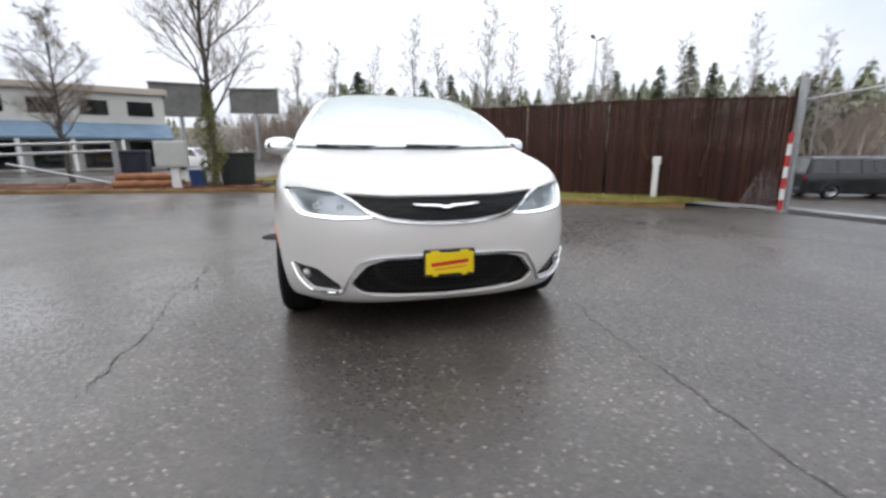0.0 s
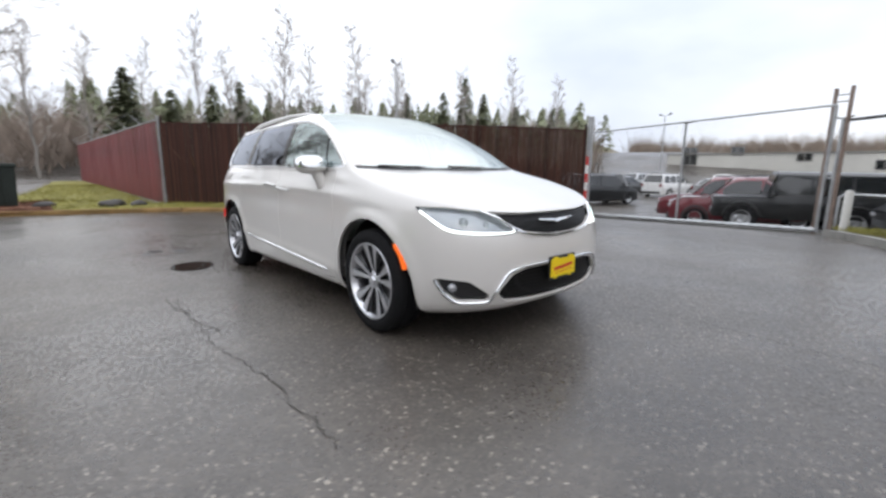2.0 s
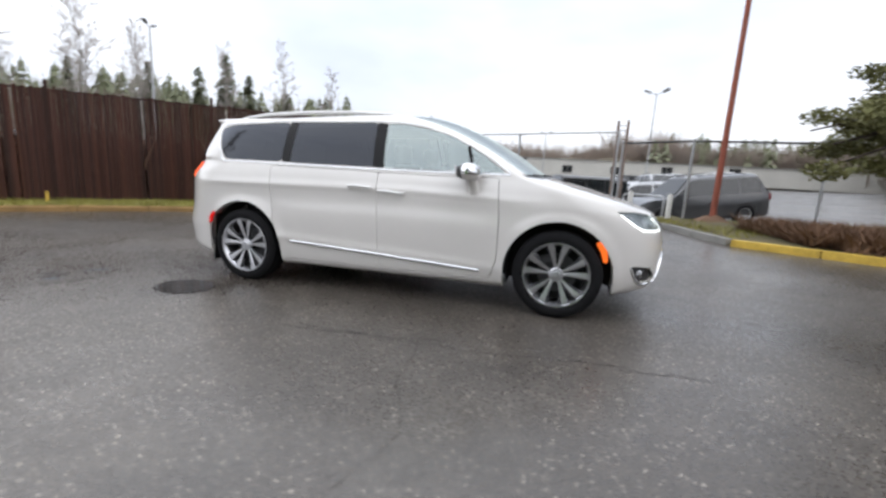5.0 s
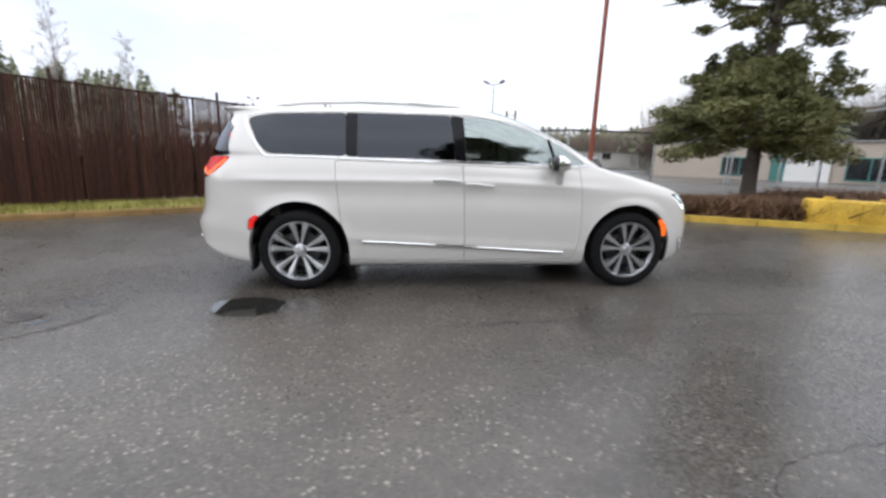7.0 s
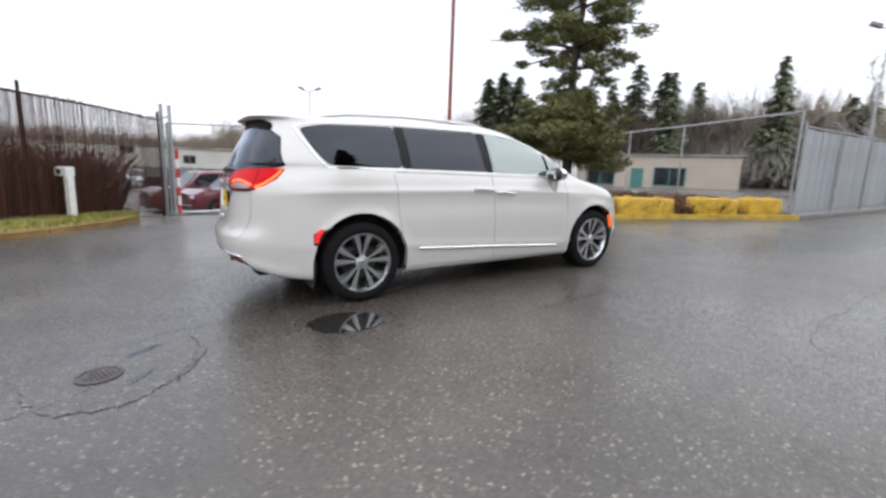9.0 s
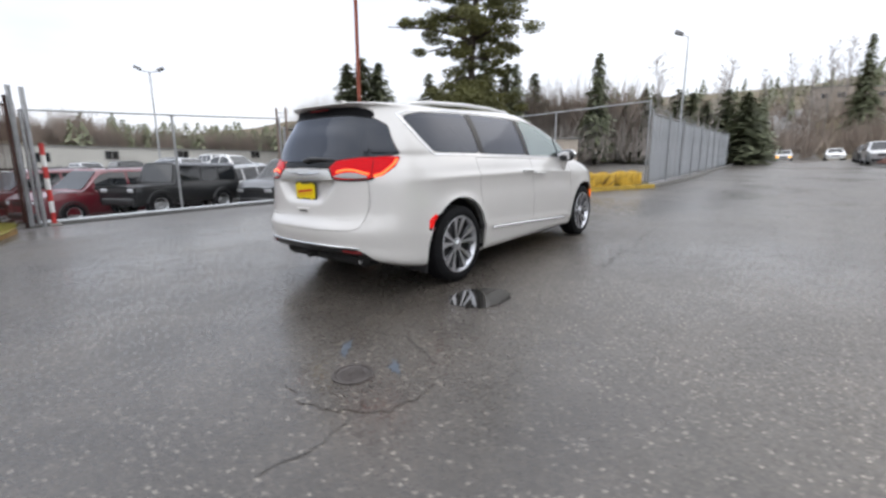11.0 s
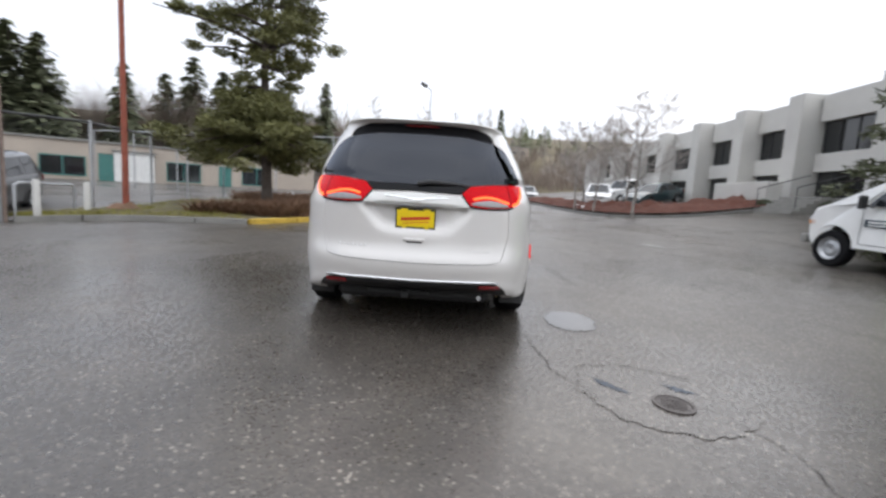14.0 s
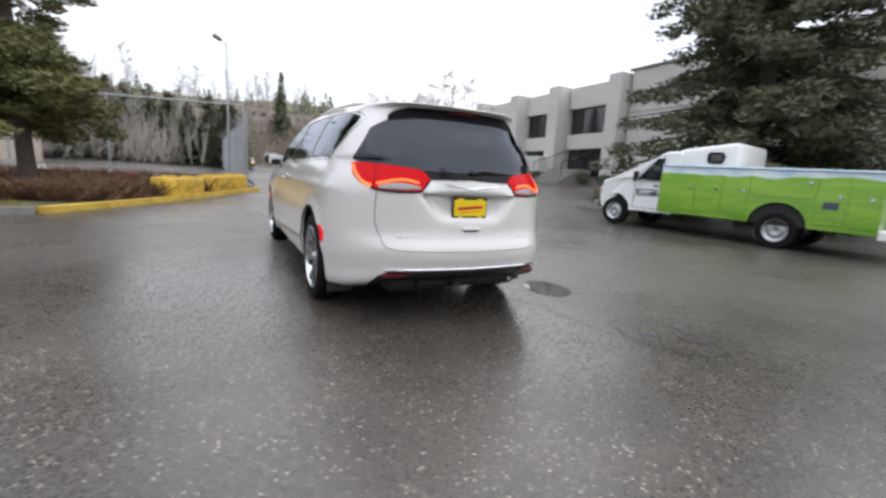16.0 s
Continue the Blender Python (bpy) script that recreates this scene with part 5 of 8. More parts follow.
def crack(pts, width, seed):
    """A ragged crack in the asphalt."""
    rnd = random.Random(seed)
    line = resample(soft_line(pts, 8), 0.06)
    bm = bmesh.new()
    prev = None
    ox = oy = 0.0
    for i, p in enumerate(line):
        d = (line[min(i + 1, len(line) - 1)] - line[max(i - 1, 0)]).normalized()
        n = Vector((-d.y, d.x))
        ox = ox * 0.8 + rnd.gauss(0, 0.012)
        w = 0.62 * width * rnd.uniform(0.2, 1.4) * (0.25 if i in (0, len(line) - 1) else 1)
        q = p + n * ox
        a, b = q + n * w / 2, q - n * w / 2
        row = (bm.verts.new((a.x, a.y, gz(a.x, a.y) + 0.004)), bm.verts.new((b.x, b.y, gz(b.x, b.y) + 0.004)))
        if prev:
            bm.faces.new((prev[0], prev[1], row[1], row[0]))
        prev = row
    return tagged(part("crack", bm, CRACK), "ragged dark crack in the asphalt", "crack", "cracks in the lot", "structure")


crack([(-1.95, 0.45), (-1.92, -0.9), (-1.84, -1.8), (-1.82, -2.35), (-1.85, -2.6)], 0.012, 1)
crack([(1.03, -2.0), (0.92, -2.67), (0.90, -3.16), (0.86, -3.5), (0.82, -4.0), (0.9, -4.6)], 0.009, 2)
crack([(-0.80, 2.2), (-0.92, 2.5), (-0.99, 3.03), (-1.15, 3.4)], 0.010, 3)
crack([(-1.68, 3.42), (-1.82, 3.63), (-1.89, 3.89), (-1.85, 4.2)], 0.010, 4)
crack([(-1.84, 0.3), (-1.88, -0.1), (-1.86, -0.9)], 0.014, 5)
crack([(-3.30, -4.2), (-3.36, -2.6), (-3.5, -0.95), (-3.9, -0.7)], 0.008, 6)
crack([(-3.4, -0.80), (-2.97, -0.92), (-2.4, -0.75), (-1.9, -0.68)], 0.008, 7)
crack([(-1.12, 2.98), (-1.45, 2.90), (-1.85, 3.08)], 0.016, 8)
crack([(4.9, 4.1), (5.2, 2.6), (5.1, 0.5), (5.6, -1.6), (5.3, -3.4)], 0.018, 9)


# ---- fences ----
def bar(name, a, b, r, material, parent, label="", n=8):
    bm = bmesh.new()
    tube(bm, [a, b], r, n)
    return part(name, bm, material, parent, label, smoothed=50)


def link_panel(name, a, b, z0, z1, parent, material, label=""):
    """Wire netting between two posts."""
    bm = bmesh.new()
    a, b = Vector(a), Vector(b)
    n = max(1, round((b - a).length / 3))
    for k in range(n):
        p, q = a.lerp(b, k / n), a.lerp(b, (k + 1) / n)
        bm.faces.new([bm.verts.new(v) for v in ((p.x, p.y, gz(p.x, p.y) + z0), (q.x, q.y, gz(q.x, q.y) + z0), (q.x, q.y, gz(q.x, q.y) + z1), (p.x, p.y, gz(p.x, p.y) + z1))])
    return part(name, bm, material, parent, label)


def slat_fence(name, a, b, h, pitch, cover, materials, label, lift, seed, arms=False, gaps=0.0, top=0.02, ragged=0.035, turn=0.0, thick=0.010, metal=None):
    """Chain-link fence filled with upright slats, each one a part; cover: the least and most share of the pitch that a slat fills; turn: the slats stand like louvres."""
    rnd = random.Random(seed)
    metal = metal or GALVANISED
    a, b = Vector(a), Vector(b)
    L = (b - a).length
    d = (b - a) / L
    ang = math.atan2(d.y, d.x)
    root = thing(name, Matrix.Identity(4), label, "fence")
    bm = bmesh.new()
    box(bm, (0, 0, 0.5), (pitch, thick, 1.0))
    bmesh.ops.delete(bm, geom=[f for f in bm.faces if abs(f.normal.z) > 0.9 and f.calc_center_median().z < 0.1], context="FACES_ONLY")
    slats = []
    for m_ in materials:
        me = mesh_of(bm.copy(), "slat")
        me.materials.append(m_)
        slats.append(me)
    bm.free()
    n = int(L / pitch)
    for k in range(n):
        if rnd.random() < gaps:
            continue
        c = a + d * (k + 0.5) * pitch + Vector((-d.y, d.x)) * (0.002 if k % 2 else -0.002)
        ob = new("slat", slats[0 if len(slats) == 1 else min(len(slats) - 1, int(rnd.random() ** 2.2 * len(slats)))])
        ob.parent = root
        wave = ragged * (noise.noise(Vector((k * pitch * 1.1, seed, 0))) - 0.5)
        hh = h + wave - rnd.random() * ragged - (rnd.random() * 0.3 if rnd.random() < 0.012 else 0)
        wide = rnd.uniform(*cover) * (1 + 0.08 * noise.noise(Vector((k * pitch * 0.6, seed, 5))))
        ob.matrix_local = pose(c.x, c.y, gz(c.x, c.y) + lift, rnd.gauss(0, 0.1), rnd.gauss(0, 0.03), math.degrees(ang) + turn + rnd.gauss(0, 0.5 + 0.12 * turn)) @ Matrix.Diagonal((wide, 1, hh, 1))
    nrm = Vector((-d.y, d.x)) * 0.05
    npost = max(2, round(L / 3.0) + 1)
    for k in range(npost):
        c = a + d * L * k / (npost - 1) + nrm
        z = gz(c.x, c.y)
        bar("post", (c.x, c.y, z - 0.1), (c.x, c.y, z + h + lift + 0.12), 0.032, metal, root)
        if arms:
            bar("barb_arm", (c.x, c.y, z + h + lift + 0.1), (c.x - nrm.x * 5, c.y - nrm.y * 5, z + h + lift + 0.36), 0.012, GALVANISED, root)
    for hh, r in ((h + lift + top, 0.022), (lift + 0.12, 0.008)):
        bm = bmesh.new()
        tube(bm, [(p.x + nrm.x * 0.4, p.y + nrm.y * 0.4, gz(p.x, p.y) + hh) for p in [a + d * L * k / 12 for k in range(13)]], r, 6)
        part("rail", bm, metal, root)
    if arms:
        for s in (0.4, 1.0):
            bm = bmesh.new()
            tube(bm, [(p.x + nrm.x * (1 - 6 * s), p.y + nrm.y * (1 - 6 * s), gz(p.x, p.y) + h + lift + 0.1 + 0.26 * s) for p in [a + d * L * k / 12 for k in range(13)]], 0.004, 4)
            part("barbed_wire", bm, GALVANISED, root)
    return root


slat_fence("slat_fence", (0.1, 11.8), (9.35, 2.95), 2.5, 0.045, (0.86, 0.94), [SLAT, SLAT_DARK, SLAT_RED], "tall chain-link fence with thin dark rusty-brown slats", 0.12, 11, gaps=0.02, top=-0.10, ragged=0.07, turn=24.0, thick=0.006, metal=SLAT_DARK)
slat_fence("slat_fence", (-0.75, 37.5), (0.02, 11.9), 2.5, 0.12, (0.90, 0.96), [RED_SLAT], "dark red slatted fence with barbed wire arms", 0.12, 12, arms=True)
slat_fence("slat_fence", (0.55, -40.0), (0.55, -12.4), 2.45, 0.095, (0.78, 0.86), [GREY_SLAT], "chain-link fence with grey slats along the road", 0.12, 13, arms=True, gaps=0.03)


def link_fence(name, pts, h, label, lift=0.1, top_dark=False):
    root = thing(name, Matrix.Identity(4), label, "fence")
    line = resample(pts, 3.0)
    for p in line:
        z = gz(p.x, p.y)
        bar("post", (p.x, p.y, z - 0.1), (p.x, p.y, z + h + lift + 0.05), 0.035, GALVANISED, root)
    for a, b in zip(line, line[1:]):
        bar("rail", (a.x, a.y, gz(a.x, a.y) + h + lift), (b.x, b.y, gz(b.x, b.y) + h + lift), 0.028, BLACK_PLASTIC if top_dark else GALVANISED, root)
        link_panel("netting", a, b, lift, h + lift, root, NETTING)
    return root


link_fence("chain_link_fence", [(0.6, -12.35), (4.8, -13.9), (10.5, -15.6), (19.0, -18.5)], 2.65, "tall galvanised chain-link fence behind the bed", 0.35)
link_fence("chain_link_fence", [(8.5, -2.8), (7.95, -4.4), (8.7, -7.6), (9.7, -11.2), (10.5, -15.6)], 2.1, "chain-link fence beside the gate with a dark top pipe", 0.05, True)

GATE_A, GATE_B = Vector((9.3, 2.8)), Vector((8.52, -2.66))
gate = thing("sliding_gate", Matrix.Identity(4), "closed galvanised chain-link sliding gate", "gate")
for k in (0.0, 0.5, 1.0):
    p = GATE_A.lerp(GATE_B, k)
    bar("upright", (p.x, p.y, gz(p.x, p.y) + 0.06), (p.x, p.y, gz(p.x, p.y) + 2.45), 0.03, GALVANISED, gate)
p = GATE_A.lerp(GATE_B, 0.5)
bm = bmesh.new()
box(bm, (p.x, p.y, gz(p.x, p.y) + 2.44), (0.22, 0.22, 0.03), 0.01)
part("bracket", bm, GALVANISED, gate)
for hh, r, m_ in ((2.45, 0.022, GALVANISED), (0.09, 0.045, GALVANISED)):
    bar("rail", (GATE_A.x, GATE_A.y, gz(*GATE_A) + hh), (GATE_B.x, GATE_B.y, gz(*GATE_B) + hh), r, m_, gate)
link_panel("netting", GATE_A, GATE_B, 0.1, 2.45, gate, NETTING)
for x, y, h, nm in ((9.42, 2.9, 2.95, "gate_post"), (9.28, 2.72, 2.9, "gate_post"), (8.56, -2.62, 2.75, "gate_post"), (8.46, -2.86, 2.75, "gate_post")):
    ob = bar(nm, (x, y, gz(x, y) - 0.1), (x, y, gz(x, y) + h), 0.045 if x > 9 else 0.034, GALVANISED if x > 9 else RUST_POST, None)
    tagged(ob, "weathered steel gate post on the asphalt", "gate post", "gate posts")
rung = thing("gate_roller_frame", Matrix.Identity(4), "short rungs between two gate posts", "gate hardware")
for h in (2.5, 2.62, 2.2, 1.1):
    bar("rung", (8.56, -2.62, gz(8.5, -2.7) + h), (8.46, -2.86, gz(8.5, -2.7) + h), 0.014, GALVANISED, rung)
track = resample([(9.6, 4.2), (9.3, 2.8), (8.52, -2.66), (8.4, -3.4)], 0.5)
bm = bmesh.new()
for o, w, h in ((-0.1, 0.05, 0.03), (0.25, 0.12, 0.012)):
    prev = None
    for p in track:
        row = [bm.verts.new((p.x - o + s * w, p.y, gz(p.x, p.y) + z)) for s, z in ((-1, -0.02), (-1, h), (1, h), (1, -0.02))]
        if prev:
            for k in range(3):
                bm.faces.new((prev[k], row[k], row[k + 1], prev[k + 1]))
        prev = row
bmesh.ops.recalc_face_normals(bm, faces=bm.faces)
tagged(part("gate_track", bm, CONCRETE_DARK), "steel gate track set in a concrete strip", "track", kind="structure")

# striped pole at the end of the brown fence
pole = thing("striped_pole", pose(8.95, 2.62, gz(8.95, 2.62)), "red and white striped gate pole", "pole")
for k in range(7):
    bm = bmesh.new()
    tube(bm, [(0, 0, 0.05 + k * 0.24), (0, 0, 0.29 + k * 0.24)], 0.045, 12)
    part("stripe", bm, STRIPE_RED if k % 2 == 0 else STRIPE_WHITE, pole, smoothed=40)
bm = bmesh.new()
box(bm, (0, 0, 0.03), (0.22, 0.22, 0.06), 0.01)
part("foot", bm, CONCRETE_DARK, pole)

# white keypad post before the fence
kp = thing("keypad_post", pose(7.32, 4.62, gz(7.32, 4.62), 0, 0, 40), "white keypad post with a small box", "keypad post")
bm = bmesh.new()
box(bm, (0, 0, 0.52), (0.13, 0.13, 1.04), 0.01)
part("post", bm, STRIPE_WHITE, kp)
bm = bmesh.new()
box(bm, (0.10, 0, 1.05), (0.34, 0.18, 0.2), 0.02)
part("head", bm, STRIPE_WHITE, kp)
bm = bmesh.new()
box(bm, (0.14, -0.095, 1.05), (0.12, 0.01, 0.1), 0.004)
box(bm, (0.14, 0.095, 1.05), (0.12, 0.01, 0.1), 0.004)
part("keypad", bm, BLACK_PLASTIC, kp)

# tall rusty pole
rp = thing("utility_pole", pose(7.6, -4.98, gz(7.6, -4.98)), "tall rusty red steel pole in the verge", "pole")
bm = bmesh.new()
tube(bm, [(0, 0, -0.1), (0, 0, 4.0), (0.02, 0, 14.0)], [0.075, 0.06, 0.04], 16)
part("shaft", bm, RUST_POLE, rp, smoothed=50)
bm = bmesh.new()
bmesh.ops.create_icosphere(bm, subdivisions=3, radius=0.42)
for v in bm.verts:
    v.co *= 1 + 0.25 * noise.noise(v.co * 5)
    v.co.z *= 0.75
part("footing", bm, STALKS, rp, "mound of dead leaves at the foot", smoothed=30)

# bollards and a hoop by the gate
for x, y, h in ((8.05, -3.1, 0.85), (7.75, -4.0, 0.8)):
    bm = bmesh.new()
    tube(bm, [(x, y, gz(x, y) - 0.05), (x, y, gz(x, y) + h - 0.03), (x, y, gz(x, y) + h)], [0.065, 0.065, 0.04], 12)
    tagged(part("bollard", bm, CONCRETE, smoothed=40), "pale steel bollard beside the gate", "bollard", "bollards by the gate")
bm = bmesh.new()
x, y = 8.2, -3.0
z = gz(x, y)
tube(bm, [(8.35, -2.95, z), (8.35, -2.95, z + 0.72), (8.33, -3.02, z + 0.78), (7.98, -3.85, z + 0.78), (7.95, -3.9, z + 0.72), (7.95, -3.9, z)], 0.028, 8)
tube(bm, [(8.35, -2.95, z + 0.12), (7.95, -3.9, z + 0.12)], 0.02, 8)
tagged(part("guard_hoop", bm, GALVANISED, smoothed=50), "galvanised pipe hoop beside the gate", "guard rail")


# ---- yellow concrete blocks ----
def block(x, y, turn, length, label):
    bm = bmesh.new()
    box(bm, (0, 0, 0.235), (0.55, length, 0.47), 0.05, seg=2)
    for v in bm.verts:
        if v.co.z > 0.25:
            v.co.x *= 0.94
        v.co += Vector((noise.noise(v.co * 3 + Vector((x, y, 0))), noise.noise(v.co * 3 + Vector((y, x, 5))), 0)) * 0.015
    for s in (-0.28, 0.28):
        box(bm, (0, s * length, 0.49), (0.32, 0.10, 0.06), 0.02)
    for s in (-1, 0, 1):
        box(bm, (-0.262, s * length * 0.31, 0.225), (0.05, 0.05, 0.42), 0.015)
    ob = part("barrier_block", bm, BLOCK_PAINT, smoothed=30)
    ob.matrix_world = pose(x, y, gz(x, y) + 0.08, 0, 0, turn)
    tagged(ob, label, "barrier", "yellow barrier blocks")


block(2.45, -8.0, -27, 1.55, "chipped yellow concrete block at the bed's edge")
block(1.60, -9.95, -26, 1.25, "stained yellow concrete block at the bed's edge")
block(1.0, -11.4, -24, 1.05, "stained yellow concrete block with rubbish behind it")
rnd = random.Random(8)
for k in range(7):
    bm = bmesh.new()
    bmesh.ops.create_icosphere(bm, subdivisions=2, radius=0.3)
    for v in bm.verts:
        v.co *= 1 + 0.5 * noise.noise(v.co * 6 + Vector((k * 9, 0, 0)))
        v.co.z *= 0.7
    ob = part("rubble_bag", bm, (STRIPE_WHITE, CONCRETE, PLATE_RED)[k % 3] if k != 5 else CONCRETE_DARK, smoothed=40)
    x, y = 2.6 + 0.75 * k * 0.9, -11.8 - 0.35 * k + rnd.uniform(-0.3, 0.3)
    ob.matrix_world = pose(x, y, gz(x, y) + 0.28, rnd.uniform(-20, 20), 0, rnd.uniform(0, 180)) @ Matrix.Diagonal((1.1, 0.9, 0.85, 1))
    tagged(ob, "crumpled pale sack of rubble by the fence", "rubble", "rubble behind the blocks")


# ---- other vehicles ----
PAINTS = {
    "black": simple("black_car_paint", (0.008, 0.009, 0.010), 0.3, 0, 0.1, 3, 90, 0, coat=0.4, spec=0.3),
    "grey": simple("grey_car_paint", (0.035, 0.037, 0.041), 0.3, 0.3, 0.08, 3, 90, 0, coat=0.8),
    "red": simple("red_car_paint", (0.13, 0.008, 0.016), 0.28, 0.1, 0.08, 3, 90, 0, coat=0.8),
    "silver": simple("silver_car_paint", (0.42, 0.43, 0.44), 0.3, 0.5, 0.06, 3, 90, 0, coat=0.8),
    "white": simple("white_car_paint", (0.72, 0.72, 0.71), 0.3, 0, 0.04, 3, 90, 0, coat=0.8),
    "teal": simple("dark_teal_car_paint", (0.02, 0.045, 0.05), 0.28, 0.2, 0.08, 3, 90, 0, coat=0.8),
    "blue": simple("blue_car_paint", (0.03, 0.07, 0.14), 0.28, 0.2, 0.08, 3, 90, 0, coat=0.8),
}
CAR_GLASS = simple("dark_car_glass", (0.012, 0.014, 0.016), 0.04, 0, 0.1, 3, 60, 0, spec=0.8)
LAMP_CLEAR = simple("clear_lamp", (0.55, 0.56, 0.58), 0.12, 0.3, 0.1, 12, 90, 0)
AMBER_ON = glow("lit_amber_lamp", (1.0, 0.42, 0.04), 2.5, (0.8, 0.3, 0.02))

# half-length stations -1 nose .. 1 tail: share of height of the bonnet, belt and roof lines
STYLES = {
    "suv": dict(bonnet=0.60, belt=0.60, ws=(-0.50, -0.16), back=(0.80, 0.96), roofw=0.76, nose=0.50, tail=0.62),
    "sedan": dict(bonnet=0.60, belt=0.62, ws=(-0.42, -0.05), back=(0.42, 0.78), roofw=0.70, nose=0.45, tail=0.68),
    "jeep": dict(bonnet=0.60, belt=0.62, ws=(-0.36, -0.26), back=(0.93, 0.97), roofw=0.86, nose=0.56, tail=0.62),
    "van": dict(bonnet=0.56, belt=0.58, ws=(-0.66, -0.30), back=(0.86, 0.97), roofw=0.78, nose=0.44, tail=0.60),
    "truck": dict(bonnet=0.60, belt=0.62, ws=(-0.38, -0.18), back=(0.22, 0.28), roofw=0.76, nose=0.52, tail=0.60),
}


def small_wheel(parent, x, y, r, width, sg):
    w = new("wheel")
    w.parent = parent
    w.matrix_local = pose(x, y, r)
    h = width / 2
    for nm, prof, m_ in (("tyre", [(-h, r * 0.62), (-h, r * 0.93), (-h * 0.7, r), (h * 0.7, r), (h, r * 0.93), (h, r * 0.62)], RUBBER), ("rim", [(sg * h * 0.55, r * 0.05), (sg * h * 0.75, r * 0.28), (sg * h * 0.5, r * 0.45), (sg * h * 0.95, r * 0.60), (sg * h * 0.96, r * 0.66)], GALVANISED)):
        bm = lathe(bmesh.new(), prof, 20)
        bmesh.ops.recalc_face_normals(bm, faces=bm.faces)
        part(nm, bm, m_, w, smoothed=35)


def car(name, style, paint, L, W, H, label, category="car", lights=None, wheel_r=0.34, group=""):
    """A parked car: a lofted body with windows, wheels, lamps, bumpers and mirrors; its nose at -y."""
    st = STYLES[style]
    root = thing(name, Matrix.Identity(4), label, category, group)
    hl, hw = L / 2, W / 2
    zb = 0.22 if style != "jeep" else 0.42

    def section(s):
        """Side profile at station s: (belt height, roof height or none)."""
        b = st["bonnet"] + (st["belt"] - st["bonnet"]) * ease(-0.6, 0.2, s)
        b -= (st["bonnet"] - st["nose"]) * ease(-0.80, -1.0, s) if s < -0.8 else 0
        if style == "jeep" and s < -0.3:
            b = st["bonnet"] - 0.02 * ease(-0.3, -1, s)
        b -= (st["belt"] - st["tail"]) * ease(0.9, 1.0, s) if s > 0.9 else 0
        w0, w1 = st["ws"]
        b0, b1 = st["back"]
        rise = ease(w0, w1 + 0.04, s) if style != "jeep" else min(1, max(0, (s - w0) / (w1 - w0)))
        rise = min(1, max(0, (s - w0) / (w1 - w0))) * 0.6 + 0.4 * rise
        fall = 1 - min(1, max(0, (s - b0) / (b1 - b0)))
        return b * H, (min(rise, fall))

    stations = sorted(set([-1, -0.985, -0.95, -0.9, -0.8, -0.65, -0.5, *[st["ws"][0] + (st["ws"][1] - st["ws"][0]) * k / 4 for k in range(5)], *np.linspace(st["ws"][1], st["back"][0], 8).tolist(), *[st["back"][0] + (st["back"][1] - st["back"][0]) * k / 4 for k in range(5)], 0.985, 1]))
    stations = [s for s in stations if -1 <= s <= 1]
    cols = []
    for s in stations:
        belt, up = section(s)
        e = 1 - 0.12 * ease(0.75, 1.0, abs(s)) - 0.10 * ease(0.95, 1.0, abs(s)) if style != "jeep" else 1 - 0.05 * ease(0.95, 1.0, abs(s))
        y = s * hl
        cab = (H - belt) * up
        rw = hw * e * (st["roofw"] + (1 - st["roofw"]) * (1 - up))
        z_hi = belt + cab
        pts = [(0, zb), (hw * e * 0.88, zb), (hw * e * 0.97, zb + 0.10), (hw * e, (zb + belt) / 2), (hw * e * 0.985, belt - 0.06), (hw * e * 0.95, belt)]
        pts += [(hw * e * 0.95 + (rw - hw * e * 0.95) * 0.9, belt + cab * 0.88), (rw * 0.86, z_hi - 0.012), (rw * 0.4, z_hi + 0.015), (0, z_hi + 0.02)]
        cols.append([Vector((x, y, z)) for x, z in pts])
    bm = bmesh.new()
    for sg in (-1, 1):
        vs = [[bm.verts.new((sg * p.x, p.y, p.z)) for p in c] for c in cols]
        for a, b in zip(vs, vs[1:]):
            for k in range(len(a) - 1):
                bm.faces.new((a[k], b[k], b[k + 1], a[k + 1]))
        bm.faces.new(vs[0])
        bm.faces.new(vs[-1])
    bmesh.ops.remove_doubles(bm, verts=bm.verts, dist=1e-4)
    bmesh.ops.recalc_face_normals(bm, faces=bm.faces)
    part("body", bm, paint, root, smoothed=32)

    # windows: panels a little proud of the cab
    def pane(quads, nm="window"):
        bm = bmesh.new()
        for q in quads:
            bm.faces.new([bm.verts.new(p) for p in q])
        bmesh.ops.remove_doubles(bm, verts=bm.verts, dist=1e-4)
        bmesh.ops.recalc_face_normals(bm, faces=bm.faces)
        part(nm, bm, CAR_GLASS, root, smoothed=30)

    lo_s, hi_s = st["ws"][0] * 0.45 + st["ws"][1] * 0.55, st["back"][0] * 0.6 + st["back"][1] * 0.4
    spans = {"sedan": ((lo_s, 0.16), (0.20, hi_s - 0.02)), "truck": ((lo_s, hi_s - 0.04),)}.get(style, ((lo_s, 0.14), (0.18, 0.50), (0.54, hi_s - 0.03)))
